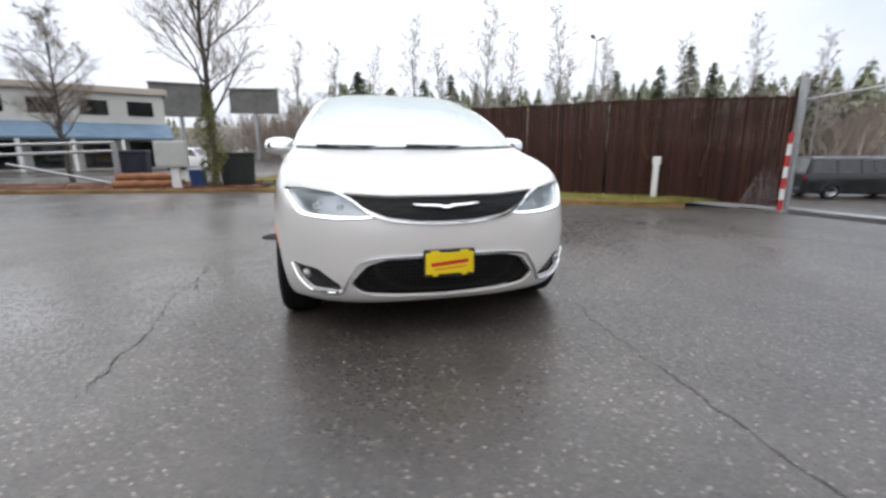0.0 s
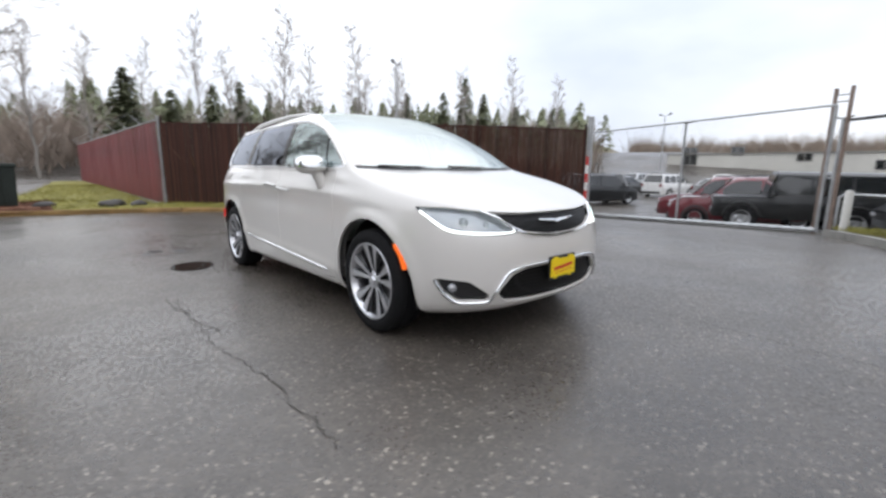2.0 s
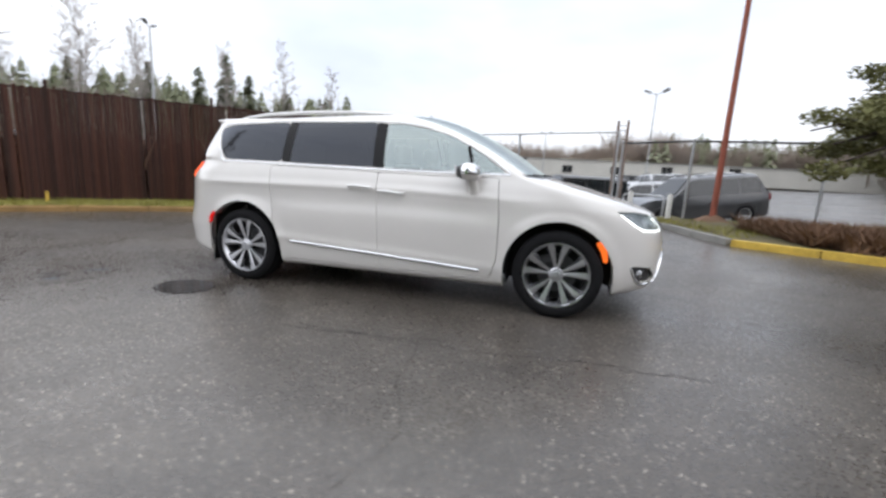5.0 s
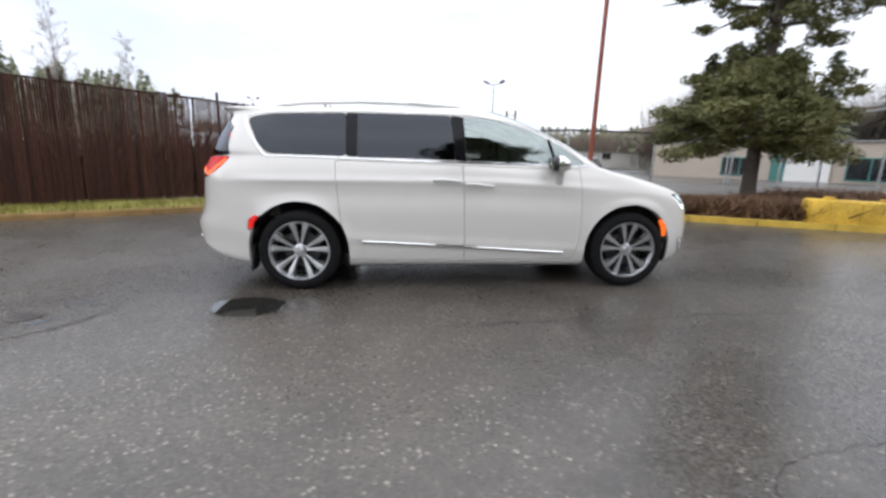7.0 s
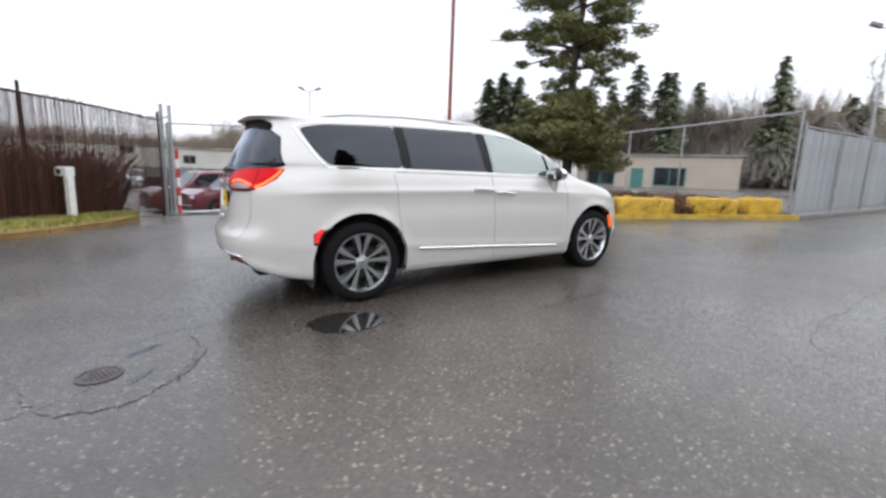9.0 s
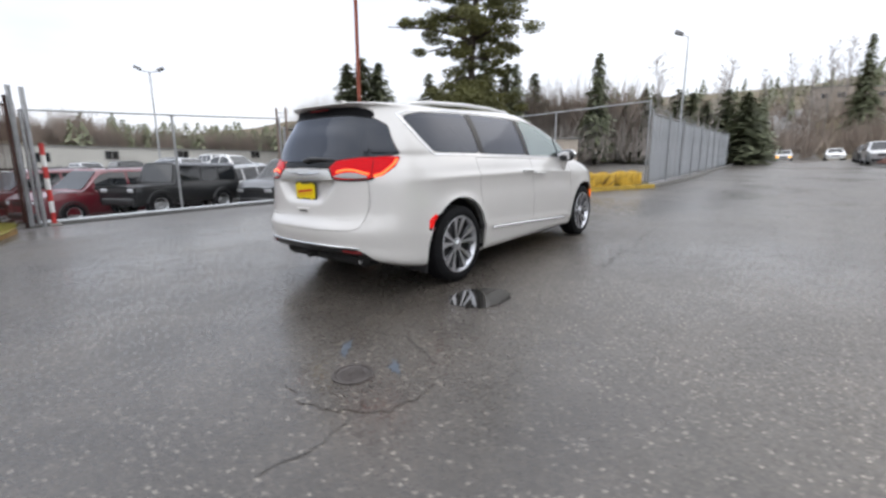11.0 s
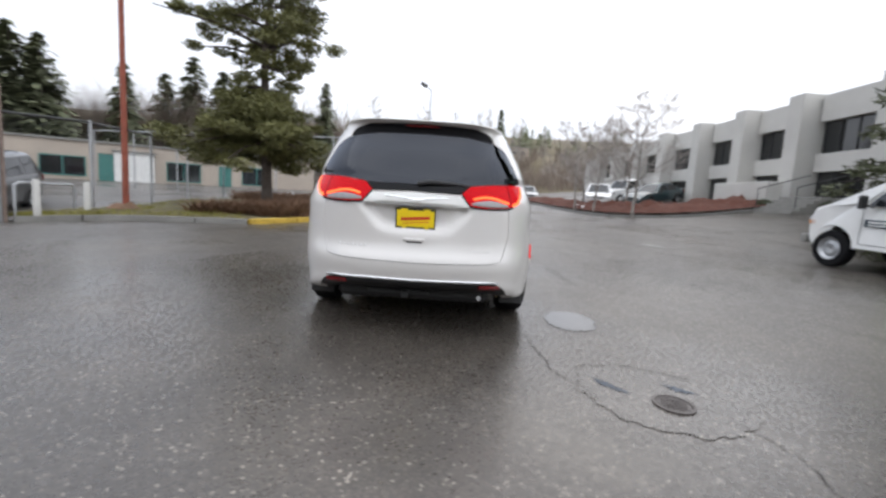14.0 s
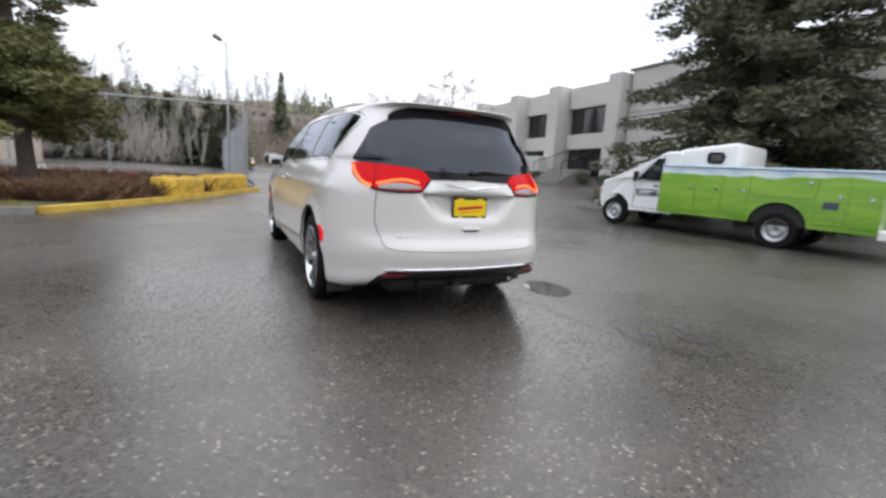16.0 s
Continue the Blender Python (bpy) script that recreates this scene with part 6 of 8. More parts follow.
    for sg in (-1, 1):
        for s0, s1 in spans:
            q = []
            for a, b in zip(np.linspace(s0, s1, 5), np.linspace(s0, s1, 5)[1:]):
                c = []
                for s, f in ((a, 0.10), (b, 0.10), (b, 0.84), (a, 0.84)):
                    belt, up = section(s)
                    e = 1 - 0.12 * ease(0.75, 1.0, abs(s)) if style != "jeep" else 1
                    cab = (H - belt) * up
                    rw = hw * e * (st["roofw"] + (1 - st["roofw"]) * (1 - up))
                    x0, x1 = hw * e * 0.95, hw * e * 0.95 + (rw - hw * e * 0.95) * 0.9
                    c.append((sg * (x0 + (x1 - x0) * f / 0.88 + 0.008), s * hl, belt + cab * f))
                q.append(c)
            pane(q)
    for (sa, sb), out in ((st["ws"], -1), (st["back"], 1)):
        q = []
        for k in range(4):
            c = []
            for f in (0.10 + 0.2 * k, 0.10 + 0.2 * (k + 1)):
                s = sa + (sb - sa) * f
                belt, up = section(s)
                cab = (H - belt) * up
                rw = hw * 0.97 * (st["roofw"] + (1 - st["roofw"]) * (1 - up))
                c.append((rw * 0.84, s * hl + out * 0.02, belt + cab + 0.012))
            q.append([(-c[0][0], *c[0][1:]), c[0], c[1], (-c[1][0], *c[1][1:])])
        pane(q, "windshield" if out < 0 else "rear_window")
    wb = 0.29 * L
    for sg in (-1, 1):
        for y in (-wb - 0.03 * L, wb):
            small_wheel(root, sg * (hw - 0.11), y, wheel_r, 0.23, sg)
            bm = bmesh.new()
            lathe(bm, [(sg * (hw + 0.004), wheel_r * 1.02), (sg * (hw + (0.05 if style == "jeep" else 0.012)), wheel_r * 1.16), (sg * (hw - 0.02), wheel_r * 1.24)], 28, pose(0, y, wheel_r))
            bmesh.ops.delete(bm, geom=[v for v in bm.verts if v.co.z < zb], context="VERTS")
            part("arch", bm, BLACK_PLASTIC, root, smoothed=40)
        nz = section(-0.97)[0]
        bm = bmesh.new()
        box(bm, (sg * hw * 0.66, -hl * 0.985, nz - 0.12), (hw * 0.34, 0.10, 0.14), 0.03)
        part("headlight", bm, lights or LAMP_CLEAR, root)
        bm = bmesh.new()
        box(bm, (sg * hw * 0.76, hl * 0.975, section(0.97)[0] - 0.14), (hw * 0.24, 0.12, 0.22), 0.03)
        part("tail_light", bm, RED_DARK, root)
        bm = bmesh.new()
        ms = st["ws"][0] * 0.5 + st["ws"][1] * 0.5
        box(bm, (sg * (hw + 0.08), ms * hl, section(ms)[0] + 0.07), (0.18, 0.09, 0.13), 0.03, seg=2)
        part("door_mirror", bm, BLACK_PLASTIC, root)
    bm = bmesh.new()
    box(bm, (0, -hl * 0.99, section(-0.97)[0] - 0.13), (hw * 0.9, 0.06, 0.16), 0.02)
    part("grille", bm, BLACK_PLASTIC, root)
    bm = bmesh.new()
    box(bm, (0, -hl * 0.995, zb + 0.13), (hw * 1.55, 0.10, 0.2), 0.04)
    part("bumper", bm, BLACK_PLASTIC if style in ("jeep", "suv") else paint, root)
    bm = bmesh.new()
    box(bm, (0, hl * 0.99, zb + 0.15), (hw * 1.55, 0.10, 0.2), 0.04)
    part("bumper", bm, BLACK_PLASTIC if style in ("jeep", "suv") else paint, root)
    if style == "jeep":
        bm = bmesh.new()
        lathe(bm, [(-0.1, 0.1), (-0.1, 0.36), (0.0, 0.39), (0.1, 0.36), (0.1, 0.1)], 24, pose(0.1, hl + 0.1, 0.95) @ Matrix.Rotation(radians(90), 4, "Z"))
        part("spare_wheel", bm, RUBBER, root, smoothed=35)
    if style in ("suv", "van"):
        for sg in (-1, 1):
            bm = bmesh.new()
            tube(bm, [(sg * hw * 0.62, -0.05 * hl, H + 0.0), (sg * hw * 0.63, 0.0, H + 0.05), (sg * hw * 0.63, 0.6 * hl, H + 0.05), (sg * hw * 0.62, 0.66 * hl, H)], 0.016, 6)
            part("roof_rail", bm, BLACK_PLASTIC, root)
    return root


def park(ob, x, y, turn):
    s = 0.6
    t = radians(turn)
    # nose and tail follow the slope of the ground
    fx, fy = math.sin(t), -math.cos(t)
    dz = (gz(x + fx, y + fy) - gz(x - fx, y - fy)) / 2
    ob.matrix_world = pose(x, y, gz(x, y), 0, 0, turn) @ pose(0, 0, 0, -math.degrees(math.atan(dz)))


# cars in the fenced lot, parked side by side
park(car("off_roader", "jeep", PAINTS["black"], 4.0, 1.75, 1.72, "black boxy off-road car behind the gate", "off-road car", wheel_r=0.40), 13.2, -1.5, 198)
park(car("suv", "suv", PAINTS["red"], 4.6, 1.85, 1.68, "dark red suv parked behind the gate", "suv", group="cars in the lot"), 15.1, 0.1, 198)
park(car("suv", "suv", PAINTS["red"], 4.6, 1.85, 1.68, "dark red suv in the second space behind the gate", "suv", group="cars in the lot"), 17.3, 1.35, 197)
park(car("suv", "suv", PAINTS["silver"], 4.6, 1.85, 1.66, "silver suv parked beside the black off-road car", "suv", group="cars in the lot"), 15.3, -4.2, 196)
park(car("suv", "suv", PAINTS["grey"], 4.5, 1.82, 1.62, "dark grey suv near the rusty pole", "suv", group="cars in the lot"), 12.3, -5.6, 198)
park(car("minivan", "van", PAINTS["black"], 5.1, 1.95, 1.75, "black minivan beyond the brown fence", "minivan", group="cars in the lot"), 21.3, 9.1, 70)
park(car("suv", "suv", PAINTS["grey"], 4.8, 1.9, 1.72, "dark suv with a yellow plate in the far row", "suv", group="cars in the lot"), 27.0, 11.0, -60)
SPARE = [("sedan", "white", 4.7, 1.5), ("suv", "silver", 4.6, 1.68), ("sedan", "grey", 4.7, 1.5), ("suv", "white", 4.7, 1.7), ("sedan", "silver", 4.7, 1.48), ("suv", "black", 4.7, 1.72)]
far_cars = [car("sedan" if s == "sedan" else "suv", s, PAINTS[p], L, 1.85, H, {"white": "white", "silver": "silver", "grey": "dark grey", "black": "black"}[p] + (" sedan" if s == "sedan" else " suv") + " in the far rows of the lot", "car", group="cars in the lot") for s, p, L, H in SPARE]
k = 0
for row_x, ys, turn in ((24.5, (-9.5, -6.6, -3.6), -80), (33.0, (-12, -9, -6, -3, 0, 3, 6, 9.5, 13), 85), (41.0, (-6, -2.5, 1, 4.5, 8, 12, 16), -85)):
    for y in ys:
        if k < 6:
            park(far_cars[k], row_x, y, turn)
        else:
            c = copy_thing(far_cars[(k * 5 + 1) % 6], Matrix.Identity(4))
            park(c, row_x, y, turn + (k * 37 % 9 - 4))
        k += 1
# cars close behind the brown fence
for k, x, y, turn in ((2, 9.0, 11.6, 130), (5, 12.0, 10.2, 138), (5, 6.0, 15.0, 134)):
    park(copy_thing(far_cars[k], Matrix.Identity(4)), x, y, turn)
park(car("suv", "suv", PAINTS["red"], 4.6, 1.85, 1.68, "dark red suv close behind the brown fence", "suv", group="cars in the lot"), 3.6, 17.0, 136)
# cars along the road and on the office's lot
park(car("suv", "suv", PAINTS["silver"], 4.6, 1.85, 1.66, "silver suv parked at the roadside", "suv", group="cars along the road"), -9.0, -40.5, 180)
park(car("sedan", "sedan", PAINTS["black"], 4.7, 1.82, 1.48, "dark sedan parked at the roadside", "car", group="cars along the road"), -9.2, -47.5, 180)
park(car("sedan", "sedan", PAINTS["white"], 4.7, 1.82, 1.48, "white sedan parked far up the road", "car", group="cars along the road"), -8.2, -66.0, 180)
park(car("sedan", "sedan", PAINTS["silver"], 4.7, 1.82, 1.48, "silver car with lit amber lamps on the road", "car", lights=AMBER_ON), -3.4, -68.0, 180)
park(car("sedan", "sedan", PAINTS["teal"], 4.8, 1.85, 1.46, "dark teal sedan on the raised lot", "car", group="cars on the raised lot"), -15.7, -26.3, 118)
park(car("pickup", "truck", PAINTS["white"], 5.6, 1.95, 1.85, "white pickup behind the teal sedan", "pickup", group="cars on the raised lot", wheel_r=0.38), -15.4, -30.5, 118)
park(car("suv", "suv", PAINTS["white"], 4.7, 1.88, 1.7, "white suv on the raised lot", "suv", group="cars on the raised lot"), -12.2, -28.0, 160)
park(car("suv", "suv", PAINTS["white"], 4.6, 1.85, 1.7, "white suv across the street", "suv"), -11.0, 34.8, 75)


# ---- service truck with a landscape wrap ----
def wrap_mat():
    """Printed wrap: pale sky over green hills."""
    m, n, l, b = mat("landscape_wrap")
    tc, sep = n.new("ShaderNodeTexCoord"), n.new("ShaderNodeSeparateXYZ")
    l.new(tc.outputs["Object"], sep.inputs[0])
    nz = noise_node(n, l, 0.55, 2)
    add = n.new("ShaderNodeMath")
    add.operation = "MULTIPLY_ADD"
    l.new(nz.outputs["Fac"], add.inputs[0])
    add.inputs[1].default_value = -0.55
    l.new(sep.outputs["Z"], add.inputs[2])
    hill = ramp(n, l, add.outputs[0], [(0.0, (0.10, 0.26, 0.015)), (0.55, (0.17, 0.38, 0.03)), (1.0, (0.22, 0.45, 0.05))])
    t = n.new("ShaderNodeMapRange")
    t.inputs["From Min"].default_value, t.inputs["From Max"].default_value = 1.17, 1.20
    l.new(add.outputs[0], t.inputs["Value"])
    cloud = noise_node(n, l, 2.0, 4)
    sky = ramp(n, l, cloud.outputs["Fac"], [(0.35, (0.42, 0.58, 0.70)), (0.65, (0.75, 0.79, 0.80))])
    c = mixc(n, l, t.outputs[0], hill.outputs[0], sky.outputs[0])
    band = noise_node(n, l, 1.1, 3, stretch=(1, 1, 5))
    c = mixc(n, l, 0.25, c, ramp(n, l, band.outputs["Fac"], [(0.4, (0.08, 0.20, 0.01)), (0.6, (0.35, 0.5, 0.06))]).outputs[0])
    y = n.new("ShaderNodeMapRange")
    y.inputs["From Min"].default_value, y.inputs["From Max"].default_value = -0.6, -2.0
    l.new(sep.outputs["Y"], y.inputs["Value"])
    c = mixc(n, l, y.outputs[0], c, (0.36, 0.45, 0.03), "MIX")
    c = mixc(n, l, t.outputs[0], c, sky.outputs[0])
    l.new(c, b.inputs["Base Color"])
    b.inputs["Roughness"].default_value, b.inputs["Coat Weight"].default_value = 0.35, 0.5
    return m


WRAP = wrap_mat()


def service_truck():
    root = thing("service_truck", Matrix.Identity(4), "white service truck with green landscape wrap on its body", "truck")
    P = PAINTS["white"]
    # cab: side outline swept across with rounded shoulders
    side = [(-2.53, 0.50), (-2.58, 0.72), (-2.56, 0.98), (-2.50, 1.14), (-2.30, 1.22), (-1.88, 1.28), (-1.54, 1.33), (-1.28, 1.62), (-1.02, 1.88), (-0.85, 1.95), (-0.55, 1.96), (-0.45, 1.90), (-0.45, 0.45), (-1.55, 0.45), (-1.60, 0.55)]
    arch = [(-2.05 + 0.44 * math.cos(a), 0.42 + 0.44 * math.sin(a)) for a in [math.pi * k / 10 for k in range(11)]]
    outline = side[:-2] + [(-1.58, 0.45)] + arch + [(-2.50, 0.48)]
    bm = bmesh.new()
    rows_ = []
    for x, sh in ((-1.0, 0.0), (-0.98, 0.02), (-0.9, 0.05), (0.9, 0.05), (0.98, 0.02), (1.0, 0.0)):
        rows_.append([bm.verts.new((x * (1.0 - 0.14 * ease(1.15, 1.95, z)), y - (0.08 * (1 - abs(x)) if y < -2.4 else 0) + (0.05 * (1 - sh / 0.05) if y < -2.4 else 0), z + (sh if z > 1.1 else 0))) for y, z in outline])
    n = len(outline)
    for a, b in zip(rows_, rows_[1:]):
        for k in range(n):
            bm.faces.new((a[k], a[(k + 1) % n], b[(k + 1) % n], b[k]))
    for r in (rows_[0], rows_[-1][::-1]):
        bm.faces.new(r)
    bmesh.ops.triangulate(bm, faces=[f for f in bm.faces if len(f.verts) > 4])
    bmesh.ops.recalc_face_normals(bm, faces=bm.faces)
    part("cab", bm, P, root, smoothed=30)
    for sg in (-1, 1):
        x0, x1 = sg * 1.004, sg * 0.885
        bm = bmesh.new()
        bm.faces.new([bm.verts.new(p) for p in ((sg * 0.990, -1.47, 1.28), (sg * 0.992, -0.86, 1.26), (sg * 0.890, -0.86, 1.82), (sg * 0.890, -1.04, 1.82))])
        bmesh.ops.recalc_face_normals(bm, faces=bm.faces)
        part("door_window", bm, CAR_GLASS, root)
        bm = bmesh.new()
        for ya, yb, za, zb_ in ((-1.52, -1.51, 0.55, 1.28), (-0.83, -0.82, 0.5, 1.9), (-1.52, -0.83, 0.53, 0.54)):
            box(bm, (sg * 1.001, (ya + yb) / 2, (za + zb_) / 2), (0.006, max(0.008, yb - ya), max(0.008, zb_ - za)))
        part("door_seam", bm, BLACK_PLASTIC, root)
        bm = bmesh.new()
        box(bm, (sg * 1.005, -0.93, 1.12), (0.03, 0.14, 0.035), 0.01)
        part("door_handle", bm, BLACK_PLASTIC, root)
        bm = bmesh.new()
        box(bm, (sg * 1.18, -1.42, 1.34), (0.16, 0.08, 0.26), 0.03, seg=2)
        tube(bm, [(sg * 0.98, -1.38, 1.26), (sg * 1.12, -1.40, 1.28)], 0.02, 6)
        part("door_mirror", bm, BLACK_PLASTIC, root)
        bm = bmesh.new()
        box(bm, (sg * 1.003, -1.18, 0.95), (0.008, 0.56, 0.14), 0.002)
        part("door_sign", bm, SIGN_DARK, root, "dark company sign with unreadable lettering")
        bm = bmesh.new()
        box(bm, (sg * 1.009, -1.18, 0.97), (0.006, 0.44, 0.032), 0.001)
        box(bm, (sg * 1.009, -1.24, 0.915), (0.006, 0.30, 0.022), 0.001)
        part("sign_lettering", bm, STRIPE_WHITE, root)
        bm = bmesh.new()
        box(bm, (sg * 0.80, -2.60, 0.90), (0.28, 0.08, 0.2), 0.03)
        part("headlight", bm, LAMP_CLEAR, root)
        bm = bmesh.new()
        box(bm, (sg * 0.985, -2.50, 0.88), (0.03, 0.14, 0.08), 0.01)
        part("turn_signal", bm, AMBER_OFF, root)
    bm = bmesh.new()
    bm.faces.new([bm.verts.new(p) for p in ((-0.88, -1.52, 1.41), (0.88, -1.52, 1.41), (0.80, -1.07, 1.90), (-0.80, -1.07, 1.90))])
    part("windshield", bm, CAR_GLASS, root)
    bm = bmesh.new()
    box(bm, (0, -2.66, 0.86), (1.15, 0.06, 0.34), 0.03)
    part("grille", bm, BLACK_PLASTIC, root)
    bm = bmesh.new()
    box(bm, (0, -2.70, 0.52), (1.9, 0.16, 0.2), 0.05, seg=2)
    part("bumper", bm, CONCRETE_DARK, root)
    # raised cap behind the cab
    bm = bmesh.new()
    box(bm, (0, 0.08, 1.75), (1.72, 1.34, 0.92), 0.10, seg=3)
    for v in bm.verts:
        if v.co.z > 1.9 and v.co.y < -0.2:
            v.co.z -= 0.14
        v.co.x *= 1 - 0.08 * ease(1.5, 2.2, v.co.z)
    part("cap", bm, P, root, smoothed=40)
    for sg in (-1, 1):
        bm = bmesh.new()
        box(bm, (sg * 0.825, 0.30, 1.86), (0.012, 0.36, 0.26), 0.05)
        part("cap_window", bm, CAR_GLASS, root)
    # service body
    bm = bmesh.new()
    TAILEND = 3.3
    for sg in (-1, 1):
        arch = [(1.75 - 0.52 * math.cos(a), 0.50 + 0.47 * math.sin(a)) for a in [math.pi * k / 12 for k in range(13)]]
        foot = [(-0.80, 0.50)] + arch + [(TAILEND, 0.50)]
        for (y0, z0), (y1, z1) in zip(foot, foot[1:]):
            bm.faces.new([bm.verts.new(p) for p in ((sg * 1.05, y0, z0), (sg * 1.05, y1, z1), (sg * 1.05, y1, 1.62), (sg * 1.05, y0, 1.62))])
            bm.faces.new([bm.verts.new(p) for p in ((sg * 1.05, y0, z0), (sg * 1.05, y1, z1), (sg * 1.0, y1, z1), (sg * 1.0, y0, z0))])
        for y0, y1 in ((-0.80, -0.80), (TAILEND, TAILEND)):
            bm.faces.new([bm.verts.new(p) for p in ((sg * 1.05, y0, 0.5), (sg * 0.58, y0, 0.5), (sg * 0.58, y0, 1.62), (sg * 1.05, y0, 1.62))])
        bm.faces.new([bm.verts.new(p) for p in ((sg * 1.05, -0.80, 1.62), (sg * 0.58, -0.80, 1.62), (sg * 0.58, TAILEND, 1.62), (sg * 1.05, TAILEND, 1.62))])
        bm.faces.new([bm.verts.new(p) for p in ((sg * 0.58, -0.80, 0.98), (sg * 0.58, TAILEND, 0.98), (sg * 0.58, TAILEND, 1.62), (sg * 0.58, -0.80, 1.62))])
    bmesh.ops.remove_doubles(bm, verts=bm.verts, dist=1e-4)
    bmesh.ops.recalc_face_normals(bm, faces=bm.faces)
    wrap = part("service_body", bm, WRAP, root, "printed wrap with green hills and sky")
    for sg in (-1, 1):
        for y0, y1, z0, z1 in ((-0.72, 0.05, 0.6, 1.5), (0.09, 0.62, 0.6, 1.5), (0.66, 1.16, 0.6, 1.5), (1.2, 2.32, 1.08, 1.5), (2.36, 2.80, 0.6, 1.5), (2.84, 3.24, 0.6, 1.5)):
            bm = bmesh.new()
            box(bm, (sg * 1.056, (y0 + y1) / 2, (z0 + z1) / 2), (0.018, y1 - y0, z1 - z0), 0.006)
            d = part("locker_door", bm, WRAP, wrap)
            bm = bmesh.new()
            box(bm, (sg * 1.07, y1 - 0.1, (z0 + z1) / 2 + 0.1), (0.02, 0.08, 0.06), 0.008)
            part("latch", bm, CHROME, wrap)
        bm = bmesh.new()
        box(bm, (sg * 1.0, 1.25, 1.645), (0.16, 4.12, 0.05), 0.012)
        part("top_rail", bm, PALE_BLUE, root)
        bm = bmesh.new()
        box(bm, (sg * 1.068, 2.58, 0.98), (0.006, 0.24, 0.14), 0.002)
        part("decal", bm, SIGN_DARK, wrap)
        bm = bmesh.new()
        box(bm, (sg * 0.78, 1.75, 0.72), (0.42, 1.0, 0.46), 0.02)
        part("wheel_house", bm, UNDERBODY, root)
        for y, r in ((-2.05, 0.375), (1.75, 0.385)):
            small_wheel(root, sg * 0.88, y, r, 0.24, sg)
            if y > 0:
                small_wheel(root, sg * 0.62, y, r, 0.22, sg)
    bm = bmesh.new()
    box(bm, (0, 1.25, 0.75), (1.2, 4.0, 0.12), 0.02)
    box(bm, (0, 0.3, 0.52), (0.8, 5.4, 0.16), 0.02)
    part("bed", bm, UNDERBODY, root)
    bm = bmesh.new()
    box(bm, (0, 3.26, 1.05), (1.16, 0.1, 1.1), 0.02)
    part("tailgate", bm, BLACK_PLASTIC, root)
    bm = bmesh.new()
    box(bm, (0, 3.46, 0.52), (2.1, 0.32, 0.2), 0.03)
    part("rear_bumper", bm, STRIPE_WHITE, root)
    return root


SIGN_DARK = simple("dark_sign", (0.05, 0.07, 0.09), 0.4, 0, 0.1, 6, 60, 0)
PALE_BLUE = simple("pale_blue_wrap", (0.50, 0.64, 0.74), 0.4, 0, 0.08, 3, 60, 0)
AMBER_OFF = simple("amber_plastic", (0.6, 0.2, 0.02), 0.25, 0, 0.05, 6, 60, 0)
park(service_truck(), -9.44, -1.23, 7.0)


# ---- trees ----
def conifer_mesh(seed, tiers=30, per=14, spread_=0.20, droop=0.45, tuft=0.85, fill=6):
    """Crown of a conifer of height 1: whorls of drooping boughs, each with short needle sprays."""
    rnd = random.Random(seed)
    vs, fs = [], []
    for t in range(tiers):
        f = t / (tiers - 1)
        z = 0.10 + 0.88 * f
        reach = spread_ * (1 - f) ** 0.62 * (0.6 + 0.4 * min(1, f * 5)) + 0.010
        for k in range(max(3, int(per * (1 - 0.6 * f)))):
            a = rnd.random() * math.tau
            r = reach * rnd.uniform(0.55, 1.15)
            for j in range(fill):
                s = (j + 0.6) / fill
                x, y = math.cos(a) * r * s, math.sin(a) * r * s
                zz = z - droop * r * s * s + rnd.gauss(0, 0.004)
                w = (0.028 + 0.030 * (1 - f)) * tuft * rnd.uniform(0.6, 1.3) * (1.1 - 0.5 * s)
                for _ in range(2):
                    b = a + rnd.gauss(0, 0.9)
                    n = len(vs)
                    px, py = -math.sin(b) * w * 0.5, math.cos(b) * w * 0.5
                    tip = (x + math.cos(b) * w * 1.6, y + math.sin(b) * w * 1.6, zz - w * rnd.uniform(0.1, 1.0))
                    vs += [(x + px, y + py, zz + rnd.uniform(0, w * 0.5)), (x - px, y - py, zz), tip]
                    fs.append((n, n + 1, n + 2))
    me = bpy.data.meshes.new("crown")
    me.from_pydata(vs, [], fs)
    return me


def conifer(seed, **kw):
    root = thing("conifer", Matrix.Identity(4), "dark green conifer at the edge of the wood", "tree", "conifers round the lot")
    part("crown", conifer_mesh(seed, **kw), NEEDLES_HAZED, root)
    bm = bmesh.new()
    tube(bm, [(0, 0, -0.02), (0, 0, 0.5), (0, 0, 0.97)], [0.014, 0.009, 0.002], 7)
    part("trunk", bm, BARK, root)
    return root


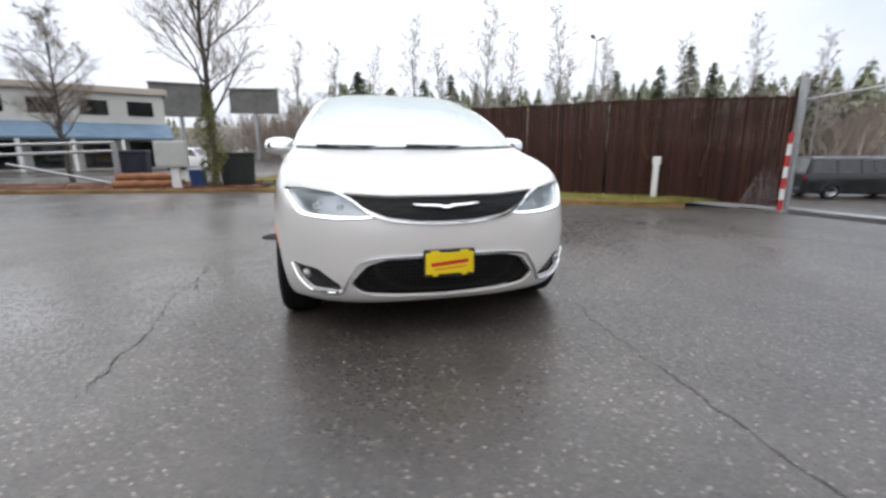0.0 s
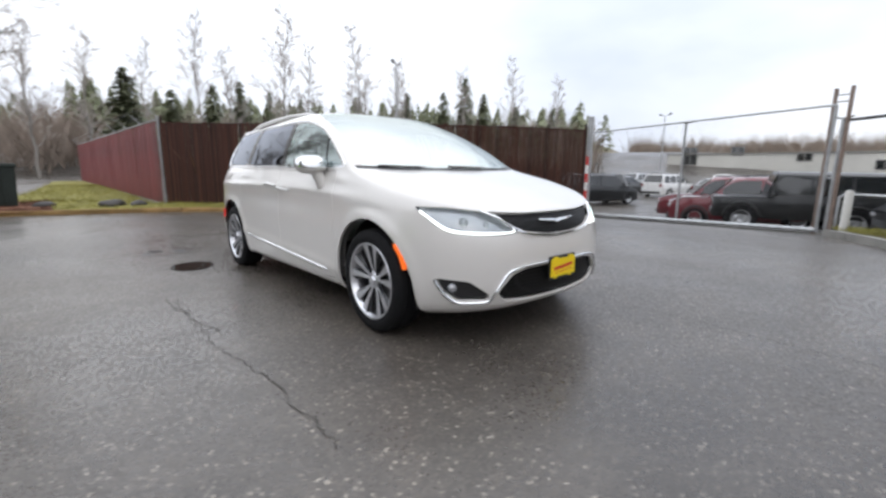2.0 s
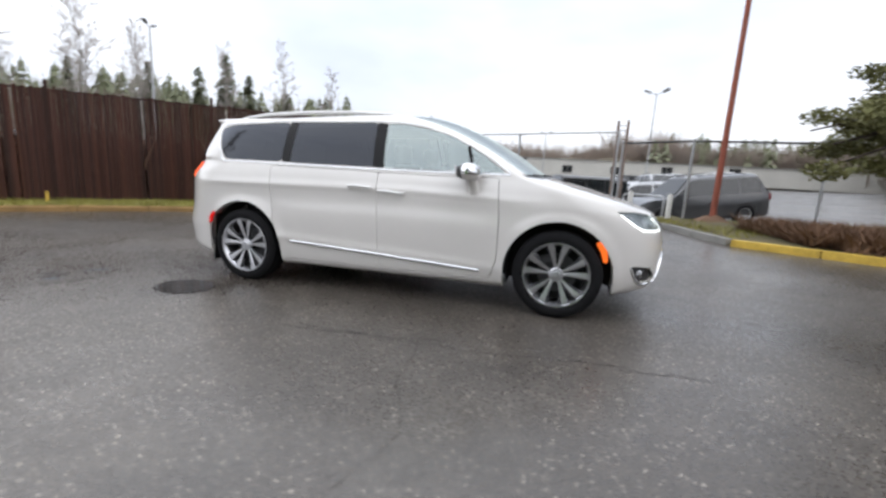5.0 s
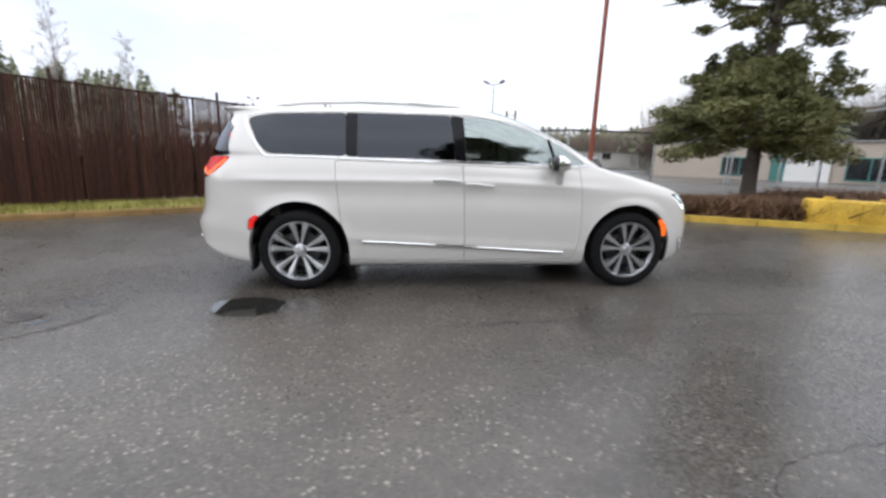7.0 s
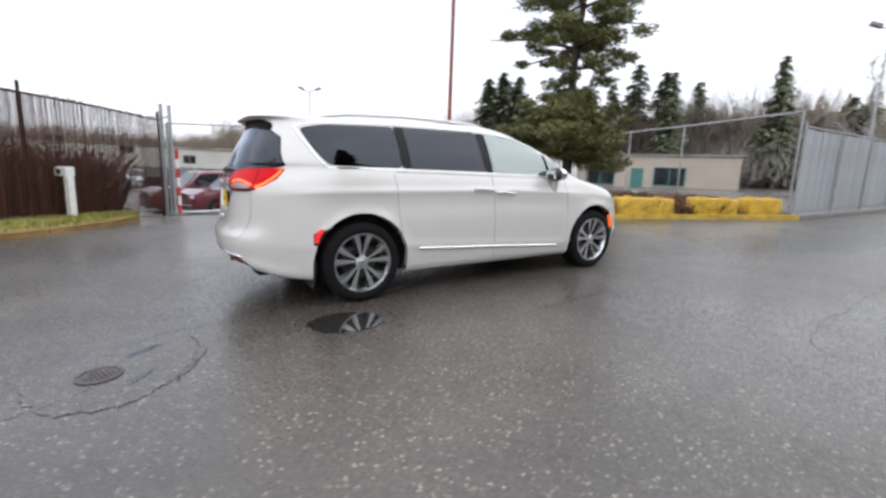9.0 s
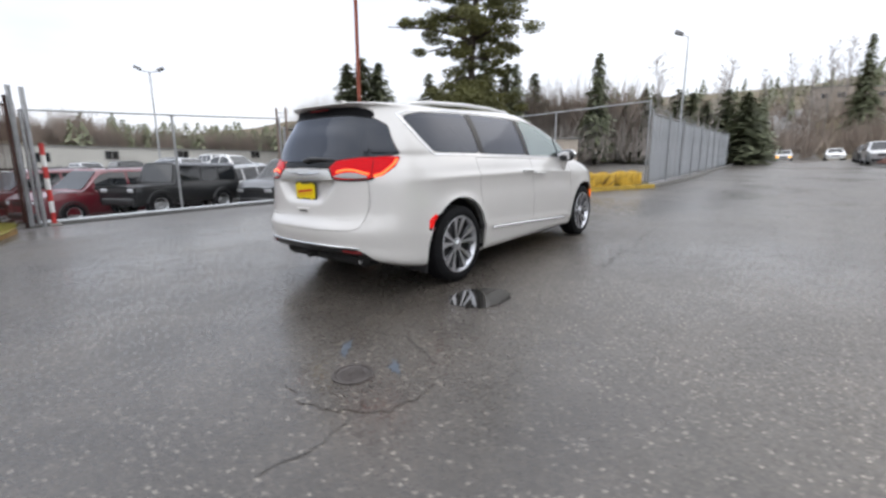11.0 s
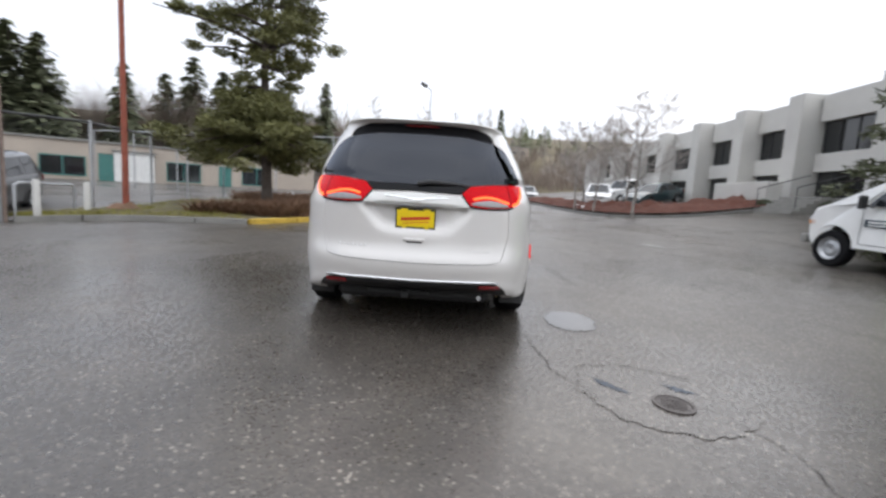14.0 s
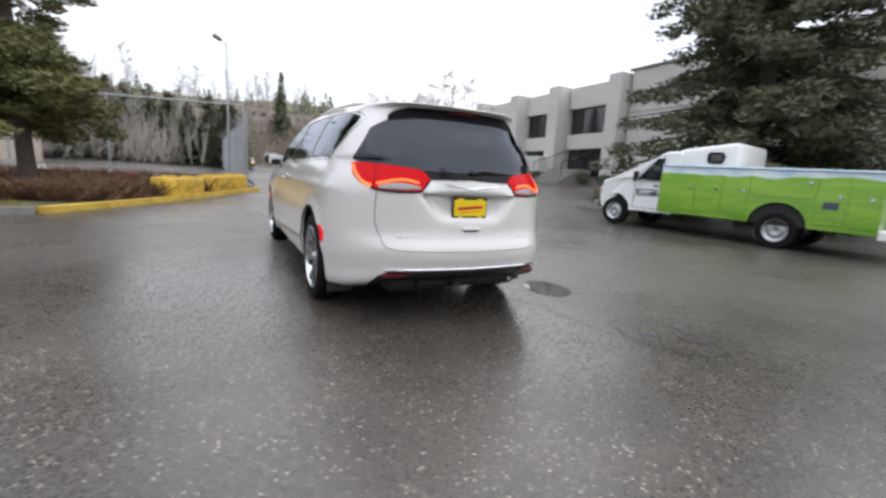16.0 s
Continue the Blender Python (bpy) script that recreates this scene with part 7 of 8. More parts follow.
def bare_tree_mesh(seed, limbs=18, reach=0.36, rise=0.7, trunk_r=0.012, first=0.22, thin=0.0006, bushy=1.0, crook=0.10):
    """Trunk and limbs, then four orders of ever finer twigs, of a leafless tree of height 1."""
    rnd = random.Random(seed)
    wood, (vs, fs) = bmesh.new(), ([], [])
    line, p = [Vector((0, 0, -0.02))], Vector((0, 0, 0))
    for k in range(10):
        p = p + Vector((rnd.gauss(0, 0.008), rnd.gauss(0, 0.008), 0.098))
        line.append(p.copy())
    tube(wood, line, [trunk_r * (1 - 0.093 * k) + 0.0003 for k in range(11)], 8, cap=False)

    def twig(p, d, length, r, level):
        n = 4 if level < 2 else 3
        pts = [p]
        for k in range(n):
            d = (d + Vector((rnd.gauss(0, crook), rnd.gauss(0, crook), 0.05 + rnd.gauss(0, crook)))).normalized()
            pts.append(pts[-1] + d * length / n)
        rr = [max(thin, r * (1 - 0.75 * k / n)) for k in range(n + 1)]
        if level < 2:
            tube(wood, pts, rr, 5, cap=False)
        else:
            o = d.orthogonal().normalized()
            q = d.cross(o)
            for a, b, w in zip(pts, pts[1:], rr):
                m = len(vs)
                vs.extend([a + o * w, a - (o * 0.5 - q * 0.87) * w, a - (o * 0.5 + q * 0.87) * w, b + o * w * 0.8, b - (o * 0.5 - q * 0.87) * w * 0.8, b - (o * 0.5 + q * 0.87) * w * 0.8])
                fs.extend([(m, m + 1, m + 4, m + 3), (m + 1, m + 2, m + 5, m + 4), (m + 2, m, m + 3, m + 5)])
        if level >= 4:
            return
        for k in range(max(2, round((6, 6, 4, 3)[level - 1] * bushy))):
            t = 0.18 + 0.8 * (k + rnd.random()) / max(2, round((6, 6, 4, 3)[level - 1] * bushy))
            i = min(int(t * n), n - 1)
            base = pts[i].lerp(pts[i + 1], t * n - i)
            side = d.orthogonal()
            side.rotate(Matrix.Rotation(rnd.random() * math.tau, 3, d))
            nd = (d * 0.75 + side.normalized() * rnd.uniform(0.5, 0.9) + Vector((0, 0, 0.15))).normalized()
            twig(base, nd, length * rnd.uniform(0.35, 0.6) * (1.15 - 0.5 * t), r * 0.5 * (1 - 0.5 * t), level + 1)

    for k in range(limbs):
        t = first + (0.97 - first) * (k + rnd.random()) / limbs
        i = min(int(t * 10), 9)
        base = line[i].lerp(line[i + 1], t * 10 - i)
        a = k * 2.4 + rnd.gauss(0, 0.4)
        nd = Vector((math.cos(a), math.sin(a), rise * rnd.uniform(0.7, 1.3))).normalized()
        twig(base, nd, reach * (1.15 - 0.85 * (t - first) / (1 - first)) * rnd.uniform(0.75, 1.15), trunk_r * 0.42 * (1.1 - 0.8 * t), 1)
    me = bpy.data.meshes.new("twig_crown")
    me.from_pydata([tuple(v) for v in vs], [], fs)
    return wood, me


def bare_tree(seed, label, group, wood_mat, twig_mat, **kw):
    root = thing("bare_tree", Matrix.Identity(4), label, "tree", group)
    wood, me = bare_tree_mesh(seed, **kw)
    part("trunk", wood, wood_mat, root, smoothed=60)
    part("crown", me, twig_mat, root)
    return root


def put(ob, x, y, h, turn=0, wide=1.0, sink=0.0):
    ob.matrix_world = pose(x, y, gz(x, y) - sink, 0, 0, turn) @ Matrix.Diagonal((h * wide, h * wide, h, 1))
    return ob


def put_copy(ob, x, y, h, turn=0, wide=1.0, sink=0.0):
    return copy_thing(ob, pose(x, y, gz(x, y) - sink, 0, 0, turn) @ Matrix.Diagonal((h * wide / ob.scale[0], h * wide / ob.scale[1], h / ob.scale[2], 1)))


C = [put(conifer(1), 2.9, 40.4, 9.0, 0, 1.5), put(conifer(2, per=12, spread_=0.17), 39.7, 38.7, 13.0, 40, 1.0), put(conifer(3, per=15, spread_=0.23), 6.0, 40.0, 7.6, 70, 1.3)]
north_conifers = [(1, 9.1, 39.3, 8.6, 1.1), (1, 33.9, 43.7, 11.2, 1.0), (2, 37.6, 40.7, 11.4, 0.9), (1, 41.4, 37.0, 11.2, 1.1), (0, 44.2, 33.8, 9.6, 1.2), (1, 28.0, 47.0, 10.5, 0.9), (2, 22.0, 50.0, 10.0, 0.9), (0, 15.5, 52.0, 11.5, 1.1), (1, 18.5, 51.0, 10.5, 0.9), (2, 47.0, 30.0, 9.0, 1.0)]
east_conifers = [(0, 35.0, -30.5, 12.4, 1.5), (2, 33.4, -31.4, 11.8, 1.3), (0, 36.4, -29.6, 11.8, 1.6), (2, 34.4, -32.2, 11.0, 1.4), (1, 29.0, -34.8, 10.6, 1.3), (1, 22.5, -43.0, 12.0, 1.1), (1, 14.0, -46.5, 12.5, 1.1)]
workshop_conifers = [(1, 30.6, -48.9, 15.0, 1.5), (1, 32.9, -47.0, 12.5, 1.5), (1, 27.7, -50.3, 13.8, 1.5), (1, 24.6, -52.2, 12.4, 1.4), (2, 28.6, -51.0, 9.2, 1.3), (0, 23.1, -52.9, 9.0, 1.3), (2, 25.8, -52.0, 8.6, 1.3)]
road_conifers = [(0, -0.4, -44.0, 6.6, 2.0), (2, 1.4, -47.0, 7.4, 1.6), (0, 3.4, -48.5, 6.6, 1.8), (2, 0.0, -51.0, 7.0, 1.8), (0, 7.6, -56.5, 9.0, 1.7), (2, 11.6, -58.0, 9.6, 1.6), (0, -0.6, -58.0, 6.8, 2.0),
                 (2, 5.4, -52.5, 8.0, 1.7), (0, 9.5, -54.5, 8.6, 1.8), (2, 13.2, -55.0, 7.6, 1.7),
                 (1, -13.6, -104.7, 19.0, 0.9), (1, -0.5, -72, 9.0, 1.0)]
for i, x, y, h, w in north_conifers + east_conifers + workshop_conifers + road_conifers:
    put_copy(C[i], x, y, h, (x * 37 + y * 11) % 360, w, 0.2)

BIRCH = [put(bare_tree(11, "tall bare birch on the wooded hill", "birches on the hill", BARK_PALE, TWIGS_PALE, limbs=26, reach=0.20, rise=1.5, trunk_r=0.008, first=0.2, thin=0.0009, bushy=0.7), 0.8, 45.6, 12.5, 0, 1.3), put(bare_tree(12, "slim bare birch on the wooded hill", "birches on the hill", BARK_PALE, TWIGS_PALE, limbs=24, reach=0.17, rise=1.7, trunk_r=0.006, first=0.3, thin=0.0008, bushy=0.7), 9.4, 44.4, 16.0, 0, 1.2)]
for k, (x, y, h) in enumerate(((16.9, 42.0, 17.5), (23.4, 38.7, 17.0), (12.5, 47.0, 14.0), (20.0, 44.0, 15.5), (26.5, 42.5, 13.0), (30.0, 40.0, 15.0), (36.5, 36.0, 14.0), (42.0, 33.0, 15.5), (45.0, 28.0, 13.0), (5.0, 46.0, 13.0), (-3.0, 47.0, 13.5), (33.0, 44.0, 14.5),
                               (3.0, -62.0, 13.0), (-6.5, -98.0, 17.0), (-9.0, -110.0, 18.0), (0.5, -88.0, 15.0), (-12.0, -118.0, 17.0), (-17.0, -104.0, 16.0), (5.0, -74.0, 14.0), (-3.0, -112.0, 17.0), (9.0, -52.0, 12.5), (15.0, -50.0, 12.0), (-20.0, -112.0, 15.0), (-24.0, -100.0, 14.0))):
    put_copy(BIRCH[k % 2], x, y, h, k * 73 % 360, 1.25, 0.2)

street = put(bare_tree(21, "bare street tree with ivy low on its trunk", "street trees", BARK, TWIGS, limbs=26, reach=0.30, rise=1.35, trunk_r=0.012, first=0.2, thin=0.0005, bushy=1.15), -4.5, 12.35, 10.5, 0, 0.95)
put_copy(street, -11.6, 18.4, 7.2, 130, 1.3)
isl = put(bare_tree(31, "small bare tree with horizontal twigs in the mulch", "trees in the mulch island", BARK_PALE, TWIGS_PALE, limbs=17, reach=0.44, rise=0.45, trunk_r=0.013, first=0.25, thin=0.0010, bushy=1.0), -9.9, -16.4, 5.9, 0, 1.05)
for x, y, h, a in ((-8.9, -19.3, 5.2, 60), (-8.5, -21.6, 5.4, 200), (-9.6, -23.5, 5.0, 300), (-11.4, -21.0, 5.2, 20)):
    put_copy(isl, x, y, h, a, 1.1)


def ivy(x, y, h, r, count, seed, name, label, material, size=0.07):
    """Leaves that cling round a trunk."""
    rnd = random.Random(seed)
    vs, fs = [], []
    for _ in range(count):
        t = rnd.random() ** 0.8
        a = rnd.random() * math.tau
        rr = r * (0.30 + 0.70 * math.sin(math.pi * min(1.0, t * 1.05)) ** 1.4) * (0.75 + 0.6 * noise.noise(Vector((math.cos(a) * 1.3, math.sin(a) * 1.3, t * 4)))) * rnd.uniform(0.25, 1.1)
        p = Vector((x + rr * math.cos(a), y + rr * math.sin(a), gz(x, y) + h * t))
        u = Vector((rnd.gauss(0, 1), rnd.gauss(0, 1), rnd.gauss(0, 1))).normalized() * size
        v = u.orthogonal().normalized() * size * 0.7
        n = len(vs)
        vs += [tuple(p - u), tuple(p + v), tuple(p + u), tuple(p - v)]
        fs.append((n, n + 1, n + 2, n + 3))
    me = bpy.data.meshes.new(name)
    me.from_pydata(vs, [], fs)
    return tagged(part(name, me, material), label, "plant", kind="stuff")


ivy(-4.5, 12.35, 3.3, 0.62, 4200, 5, "ivy", "dark ivy and twigs round the street tree", NEEDLES_PINE, 0.035)


def needle_tufts(centres, count, size, seed, flat_=0.45):
    """Sprays of needles gathered round points (x, y, z, radius)."""
    rnd = random.Random(seed)
    vs, fs = [], []
    for x, y, z, r in centres:
        for _ in range(int(count * r)):
            d = Vector((rnd.gauss(0, 1), rnd.gauss(0, 1), rnd.gauss(0, 1))).normalized() * r * rnd.random() ** 0.45
            p = Vector((x + d.x, y + d.y, z + d.z * flat_))
            a = rnd.random() * math.tau
            o = Vector((math.cos(a), math.sin(a), rnd.uniform(-0.3, 0.7))).normalized()
            s = size * rnd.uniform(0.6, 1.3)
            w = o.cross(Vector((rnd.gauss(0, 1), rnd.gauss(0, 1), rnd.gauss(0, 1)))).normalized() * s * 0.22
            n = len(vs)
            vs += [tuple(p - w), tuple(p + w), tuple(p + o * s)]
            fs.append((n, n + 1, n + 2))
    me = bpy.data.meshes.new("crown")
    me.from_pydata(vs, [], fs)
    return me


def pine(x, y):
    """The big pine in the bed: a bent trunk, level limbs, cloudy pads of needles with gaps between them."""
    rnd = random.Random(77)
    z0 = gz(x, y)
    root = thing("pine_tree", pose(x, y, z0), "tall pine with layered pads of needles in the bed", "tree")
    bm = bmesh.new()
    spine = [(0, 0, -0.1), (0.05, 0.0, 0.8), (0.12, -0.05, 2.4), (0.20, -0.1, 4.5), (0.1, -0.2, 6.5), (0.0, -0.15, 8.5), (0.05, -0.1, 10.3)]
    tube(bm, spine, [0.21, 0.165, 0.14, 0.115, 0.09, 0.06, 0.02], 12)
    part("trunk", bm, BARK, root, smoothed=60)
    pads = []
    boughs = bmesh.new()

    def limb(z, ang, length, rise, pad, n=3):
        a = radians(ang)
        i = next(k for k in range(len(spine) - 1) if spine[k + 1][2] >= z)
        f = (z - spine[i][2]) / (spine[i + 1][2] - spine[i][2])
        b = Vector(spine[i]).lerp(Vector(spine[i + 1]), f)
        e = b + Vector((math.cos(a) * length, math.sin(a) * length, rise))
        m = b.lerp(e, 0.5) + Vector((0, 0, 0.15))
        tube(boughs, [b, m, e], [0.055, 0.04, 0.015], 6)
        for k in range(n):
            t = 0.35 + 0.65 * (k + rnd.random() * 0.6) / n
            c = b.lerp(e, t)
            pads.append((c.x + rnd.gauss(0, 0.3), c.y + rnd.gauss(0, 0.3), c.z + 0.05 + rnd.gauss(0, 0.26), pad * rnd.uniform(0.55, 1.3)))

    # a low skirt of heavy drooping boughs, longest towards the lot, then a bare stretch, then open layers above
    for z, n, ln, pad in ((2.25, 10, 2.9, 0.46), (2.65, 10, 2.7, 0.46), (3.05, 9, 2.2, 0.44), (3.45, 7, 1.6, 0.42), (3.8, 5, 1.0, 0.38)):
        for k in range(n):
            a = k * 360 / n + z * 70 + rnd.uniform(-12, 12)
            near = 0.78 + 0.27 * math.cos(radians(a - 37))
            limb(z + rnd.uniform(-0.1, 0.1), a, ln * near * rnd.uniform(0.6, 1.25), -0.55 + 0.15 * (z - 2.2) + rnd.gauss(0, 0.18), pad, 5 if ln > 2 else 3)
    for z, n, ln, pad in ((4.6, 3, 2.2, 0.34), (5.2, 5, 2.9, 0.40), (5.8, 4, 2.6, 0.40), (6.4, 5, 2.9, 0.40), (7.1, 4, 2.4, 0.40), (7.7, 5, 2.2, 0.38), (8.4, 4, 1.8, 0.38), (9.0, 4, 1.4, 0.36), (9.6, 4, 1.0, 0.32), (10.1, 3, 0.5, 0.28)):
        for k in range(n):
            limb(z + rnd.uniform(-0.2, 0.2), k * 360 / n + rnd.uniform(-20, 20) + z * 50, ln * rnd.uniform(0.45, 1.25), rnd.uniform(-0.35, 0.55), pad, 5)
    part("bough_frame", boughs, BARK, root, smoothed=60)
    part("crown", needle_tufts(pads, 760, 0.12, 5, 0.50), NEEDLES_PINE, root)


pine(5.45, -8.35)


def spruce(x, y, h):
    """The broad spruce behind the truck."""
    rnd = random.Random(41)
    root = thing("spruce_tree", pose(x, y, gz(x, y)), "broad dark spruce behind the service truck", "tree")
    bm = bmesh.new()
    tube(bm, [(0, 0, -0.1), (0, 0, h * 0.6), (0, 0, h)], [0.3, 0.18, 0.02], 12)
    part("trunk", bm, BARK, root, smoothed=60)
    limbs, pads = bmesh.new(), []
    z = 0.9
    while z < h - 0.4:
        f = z / h
        reach = 5.0 * (1 - f) ** 0.8 * (0.85 + 0.15 * min(1, f * 8))
        for k in range(9 if f < 0.5 else 7):
            a = rnd.random() * math.tau
            r = reach * rnd.uniform(0.65, 1.1)
            e = Vector((math.cos(a) * r, math.sin(a) * r, z - 0.16 * r + 0.05 * r * rnd.random()))
            tube(limbs, [(0, 0, z), Vector((0, 0, z)).lerp(e, 0.5) + Vector((0, 0, 0.1)), e], [0.04, 0.03, 0.01], 5)
            for j in range(5):
                t = 0.3 + 0.7 * (j + rnd.random()) / 5
                c = Vector((0, 0, z)).lerp(e, t)
                pads.append((c.x + rnd.gauss(0, 0.12), c.y + rnd.gauss(0, 0.12), c.z - 0.12 - 0.2 * rnd.random(), 0.56 * (1.15 - 0.4 * t)))
        z += 0.42
    part("bough_frame", limbs, BARK, root, smoothed=60)
    part("crown", needle_tufts(pads, 190, 0.20, 6, 0.60), NEEDLES_SPRUCE, root)


spruce(-14.2, -2.8, 18.0)


def far_wood(name, arcs, count, hmin, hmax, seed, material, label, kind_="conifer"):
    """A far wood that nobody could count: conifers or brown brush along arcs (angle from +y towards +x, distance)."""
    rnd = random.Random(seed)
    vs, fs = [], []
    total = sum(b - a for a, b, _, _ in arcs)
    for a0, a1, r0, r1 in arcs:
        for _ in range(int(count * (a1 - a0) / total)):
            a, r = radians(rnd.uniform(a0, a1)), rnd.uniform(r0, r1)
            x, y = math.sin(a) * r, math.cos(a) * r
            z, h = gz(x, y), rnd.uniform(hmin, hmax)
            if kind_ == "conifer":
                w = h * rnd.uniform(0.26, 0.40)
                for t in range(11):
                    f = t / 11
                    for k in range(8):
                        b = rnd.random() * math.tau
                        rr = w * (1 - f) ** 0.65 * rnd.uniform(0.5, 1.2)
                        n = len(vs)
                        zz = z + h * (0.06 + 0.9 * f)
                        vs += [(x + math.cos(b + 0.5) * rr * 0.5, y + math.sin(b + 0.5) * rr * 0.5, zz + h * 0.07), (x + math.cos(b - 0.5) * rr * 0.5, y + math.sin(b - 0.5) * rr * 0.5, zz + h * 0.05), (x + math.cos(b) * rr, y + math.sin(b) * rr, zz - h * 0.03)]
                        fs.append((n, n + 1, n + 2))
                n = len(vs)
                vs += [(x - w * 0.12, y, z + h * 0.8), (x + w * 0.12, y, z + h * 0.8), (x, y, z + h * 1.02)]
                fs.append((n, n + 1, n + 2))
            else:
                for k in range(26):
                    b = rnd.random() * math.tau
                    rr = h * 0.35 * rnd.random()
                    lean = rnd.gauss(0, 0.18) * h, rnd.gauss(0, 0.18) * h
                    hh = h * rnd.uniform(0.5, 1.0)
                    wd = 0.02 + 0.012 * h * rnd.random()
                    px, py = x + math.cos(b) * rr, y + math.sin(b) * rr
                    s0 = hh * rnd.uniform(0, 0.4)
                    n = len(vs)
                    vs += [(px - wd, py + wd, z + s0), (px + wd, py - wd, z + s0), (px + lean[0], py + lean[1], z + hh)]
                    fs.append((n, n + 1, n + 2))
    me = bpy.data.meshes.new(name)
    me.from_pydata(vs, [], fs)
    return tagged(part(name, me, material), label, "trees", kind="stuff")


far_wood("far_conifers", [(-8, 20, 75, 120), (20, 64, 62, 110), (100, 150, 85, 150), (150, 195, 120, 200), (195, 240, 90, 170), (-60, -8, 85, 140)], 620, 4, 8.5, 1, NEEDLES_HAZED, "dark conifers far off on the hills")
far_wood("far_conifers", [(0, 62, 60, 95)], 240, 5, 9, 9, NEEDLES_HAZED, "dark conifers above the brown fence")
far_wood("bare_brush", [(-10, 62, 52, 75), (95, 132, 92, 125), (132, 165, 56, 110), (165, 190, 80, 130), (190, 240, 75, 130)], 1400, 4, 7.5, 2, TWIGS, "brown leafless brush on the hillsides", "brush")
far_wood("bare_brush", [(-60, -8, 60, 110), (155, 176, 44, 75), (10, 60, 60, 100)], 700, 3.5, 7, 3, TWIGS_PALE, "pale leafless alder thicket", "brush")

far_wood("far_conifers", [(104, 145, 95, 140)], 260, 6, 10, 14, NEEDLES_HAZED, "dark conifers along the ridge behind the warehouse")
far_wood("bare_brush", [(124, 166, 54, 80)], 1100, 8.5, 13, 15, TWIGS, "tall brown leafless thicket behind the warehouse", "brush")
far_wood("bare_brush", [(100, 132, 92, 112)], 650, 6, 9.5, 16, TWIGS, "brown leafless wood behind the lot", "brush")
far_wood("bare_brush", [(66, 122, 120, 170)], 500, 4, 7, 17, TWIGS, "low brown scrub on the far skyline", "brush")


# ---- buildings ----
def office():
    """The concrete office on the rise: piers, recessed bays with dark windows, joints in the plain end wall."""
    root = thing("office_building", Matrix.Identity(4), "two-storey grey concrete office with dark window bays", "building")
    X, TOP, BASE = -18.0, 7.4, -0.5
    bm = bmesh.new()
    box(bm, (X - 9.35, -33.0, (6.9 + BASE) / 2), (16.0, 42.0, 6.9 - BASE))
    box(bm, (X - 8.35, -4.0, (TOP + BASE) / 2), (15.3, 15.6, TOP - BASE), 0.03)
    part("wall", bm, CONCRETE, root)
    bm = bmesh.new()
    box(bm, (X - 8.4, -4.0, TOP + 0.05), (15.6, 15.9, 0.12), 0.02)
    box(bm, (X - 9.3, -33.0, 6.95), (16.1, 42.1, 0.12), 0.02)
    part("parapet", bm, CONCRETE_DARK, root)
    for k, y in enumerate((-12.35, -17.2, -21.4, -26.0, -31.0, -36.0, -41.0, -46.0)):
        bm = bmesh.new()
        box(bm, (X - 0.72, y, (TOP - 0.1 + BASE) / 2), (1.45, 0.95 if k else 0.9, TOP - 0.1 - BASE), 0.02)
        part("pier", bm, CONCRETE, root)
    for y0, y1 in ((-16.5, -12.9), (-20.8, -17.8), (-25.3, -22.0), (-30.4, -26.7), (-35.4, -31.6), (-40.4, -36.6), (-45.4, -41.6)):
        c, w = (y0 + y1) / 2, y1 - y0
        bm = bmesh.new()
        box(bm, (X - 1.15, c, 6.55), (0.5, w + 0.2, 1.3), 0.01)
        part("lintel", bm, CONCRETE, root)
        bm = bmesh.new()
        box(bm, (X - 1.15, c, 3.85), (0.5, w + 0.2, 0.9), 0.01)
        part("spandrel", bm, CONCRETE, root)
        for z0, z1 in ((4.3, 5.9), (1.5, 3.4)):
            win = new("window")
            win.parent = root
            nv = 4
            for j in range(nv):
                bm = bmesh.new()
                box(bm, (X - 1.20, y0 + w * (j + 0.5) / nv, (z0 + z1) / 2), (0.03, w / nv - 0.06, z1 - z0 - 0.08))
                part("pane", bm, CAR_GLASS, win)
            bm = bmesh.new()
            for j in range(nv + 1):
                box(bm, (X - 1.17, y0 + w * j / nv, (z0 + z1) / 2), (0.06, 0.05, z1 - z0))
            for z in (z0, z1):
                box(bm, (X - 1.17, c, z), (0.07, w, 0.06))
            part("frame", bm, BLACK_PLASTIC, win)
    # joints in the plain wall
    bm = bmesh.new()
    for z in (5.2, 6.1, 3.4):
        box(bm, (X - 0.69, -4.0, z), (0.03, 15.5, 0.035))
    for y in (-8.2, -4.0, 0.2):
        box(bm, (X - 0.69, y, 3.4), (0.03, 0.03, 7.6))
    part("joint", bm, CONCRETE_DARK, root)
    # entrance stair and canopy
    bm = bmesh.new()
    z = gz(X + 1, -14.5)
    for k in range(5):
        box(bm, (X + 1.2 - 0.15 * k, -14.6, z + 0.09 + 0.17 * k - 0.2), (2.4 - 0.3 * k, 2.4, 0.18), 0.01)
    part("steps", bm, CONCRETE_DARK, root)
    for s in (-1.2, 1.2):
        bm = bmesh.new()
        tube(bm, [(X + 2.3, -14.6 + s, z + 0.1), (X + 2.3, -14.6 + s, z + 1.0), (X - 0.2, -14.6 + s, z + 1.8)], 0.025, 6)
        part("handrail", bm, BLACK_PLASTIC, root)
    bm = bmesh.new()
    box(bm, (X - 0.3, -19.5, gz(X, -19.5) + 0.6), (2.2, 4.5, 1.3), 0.03)
    tagged(part("planter_wall", bm, CONCRETE), "low concrete wall before the office", "wall")
    return root


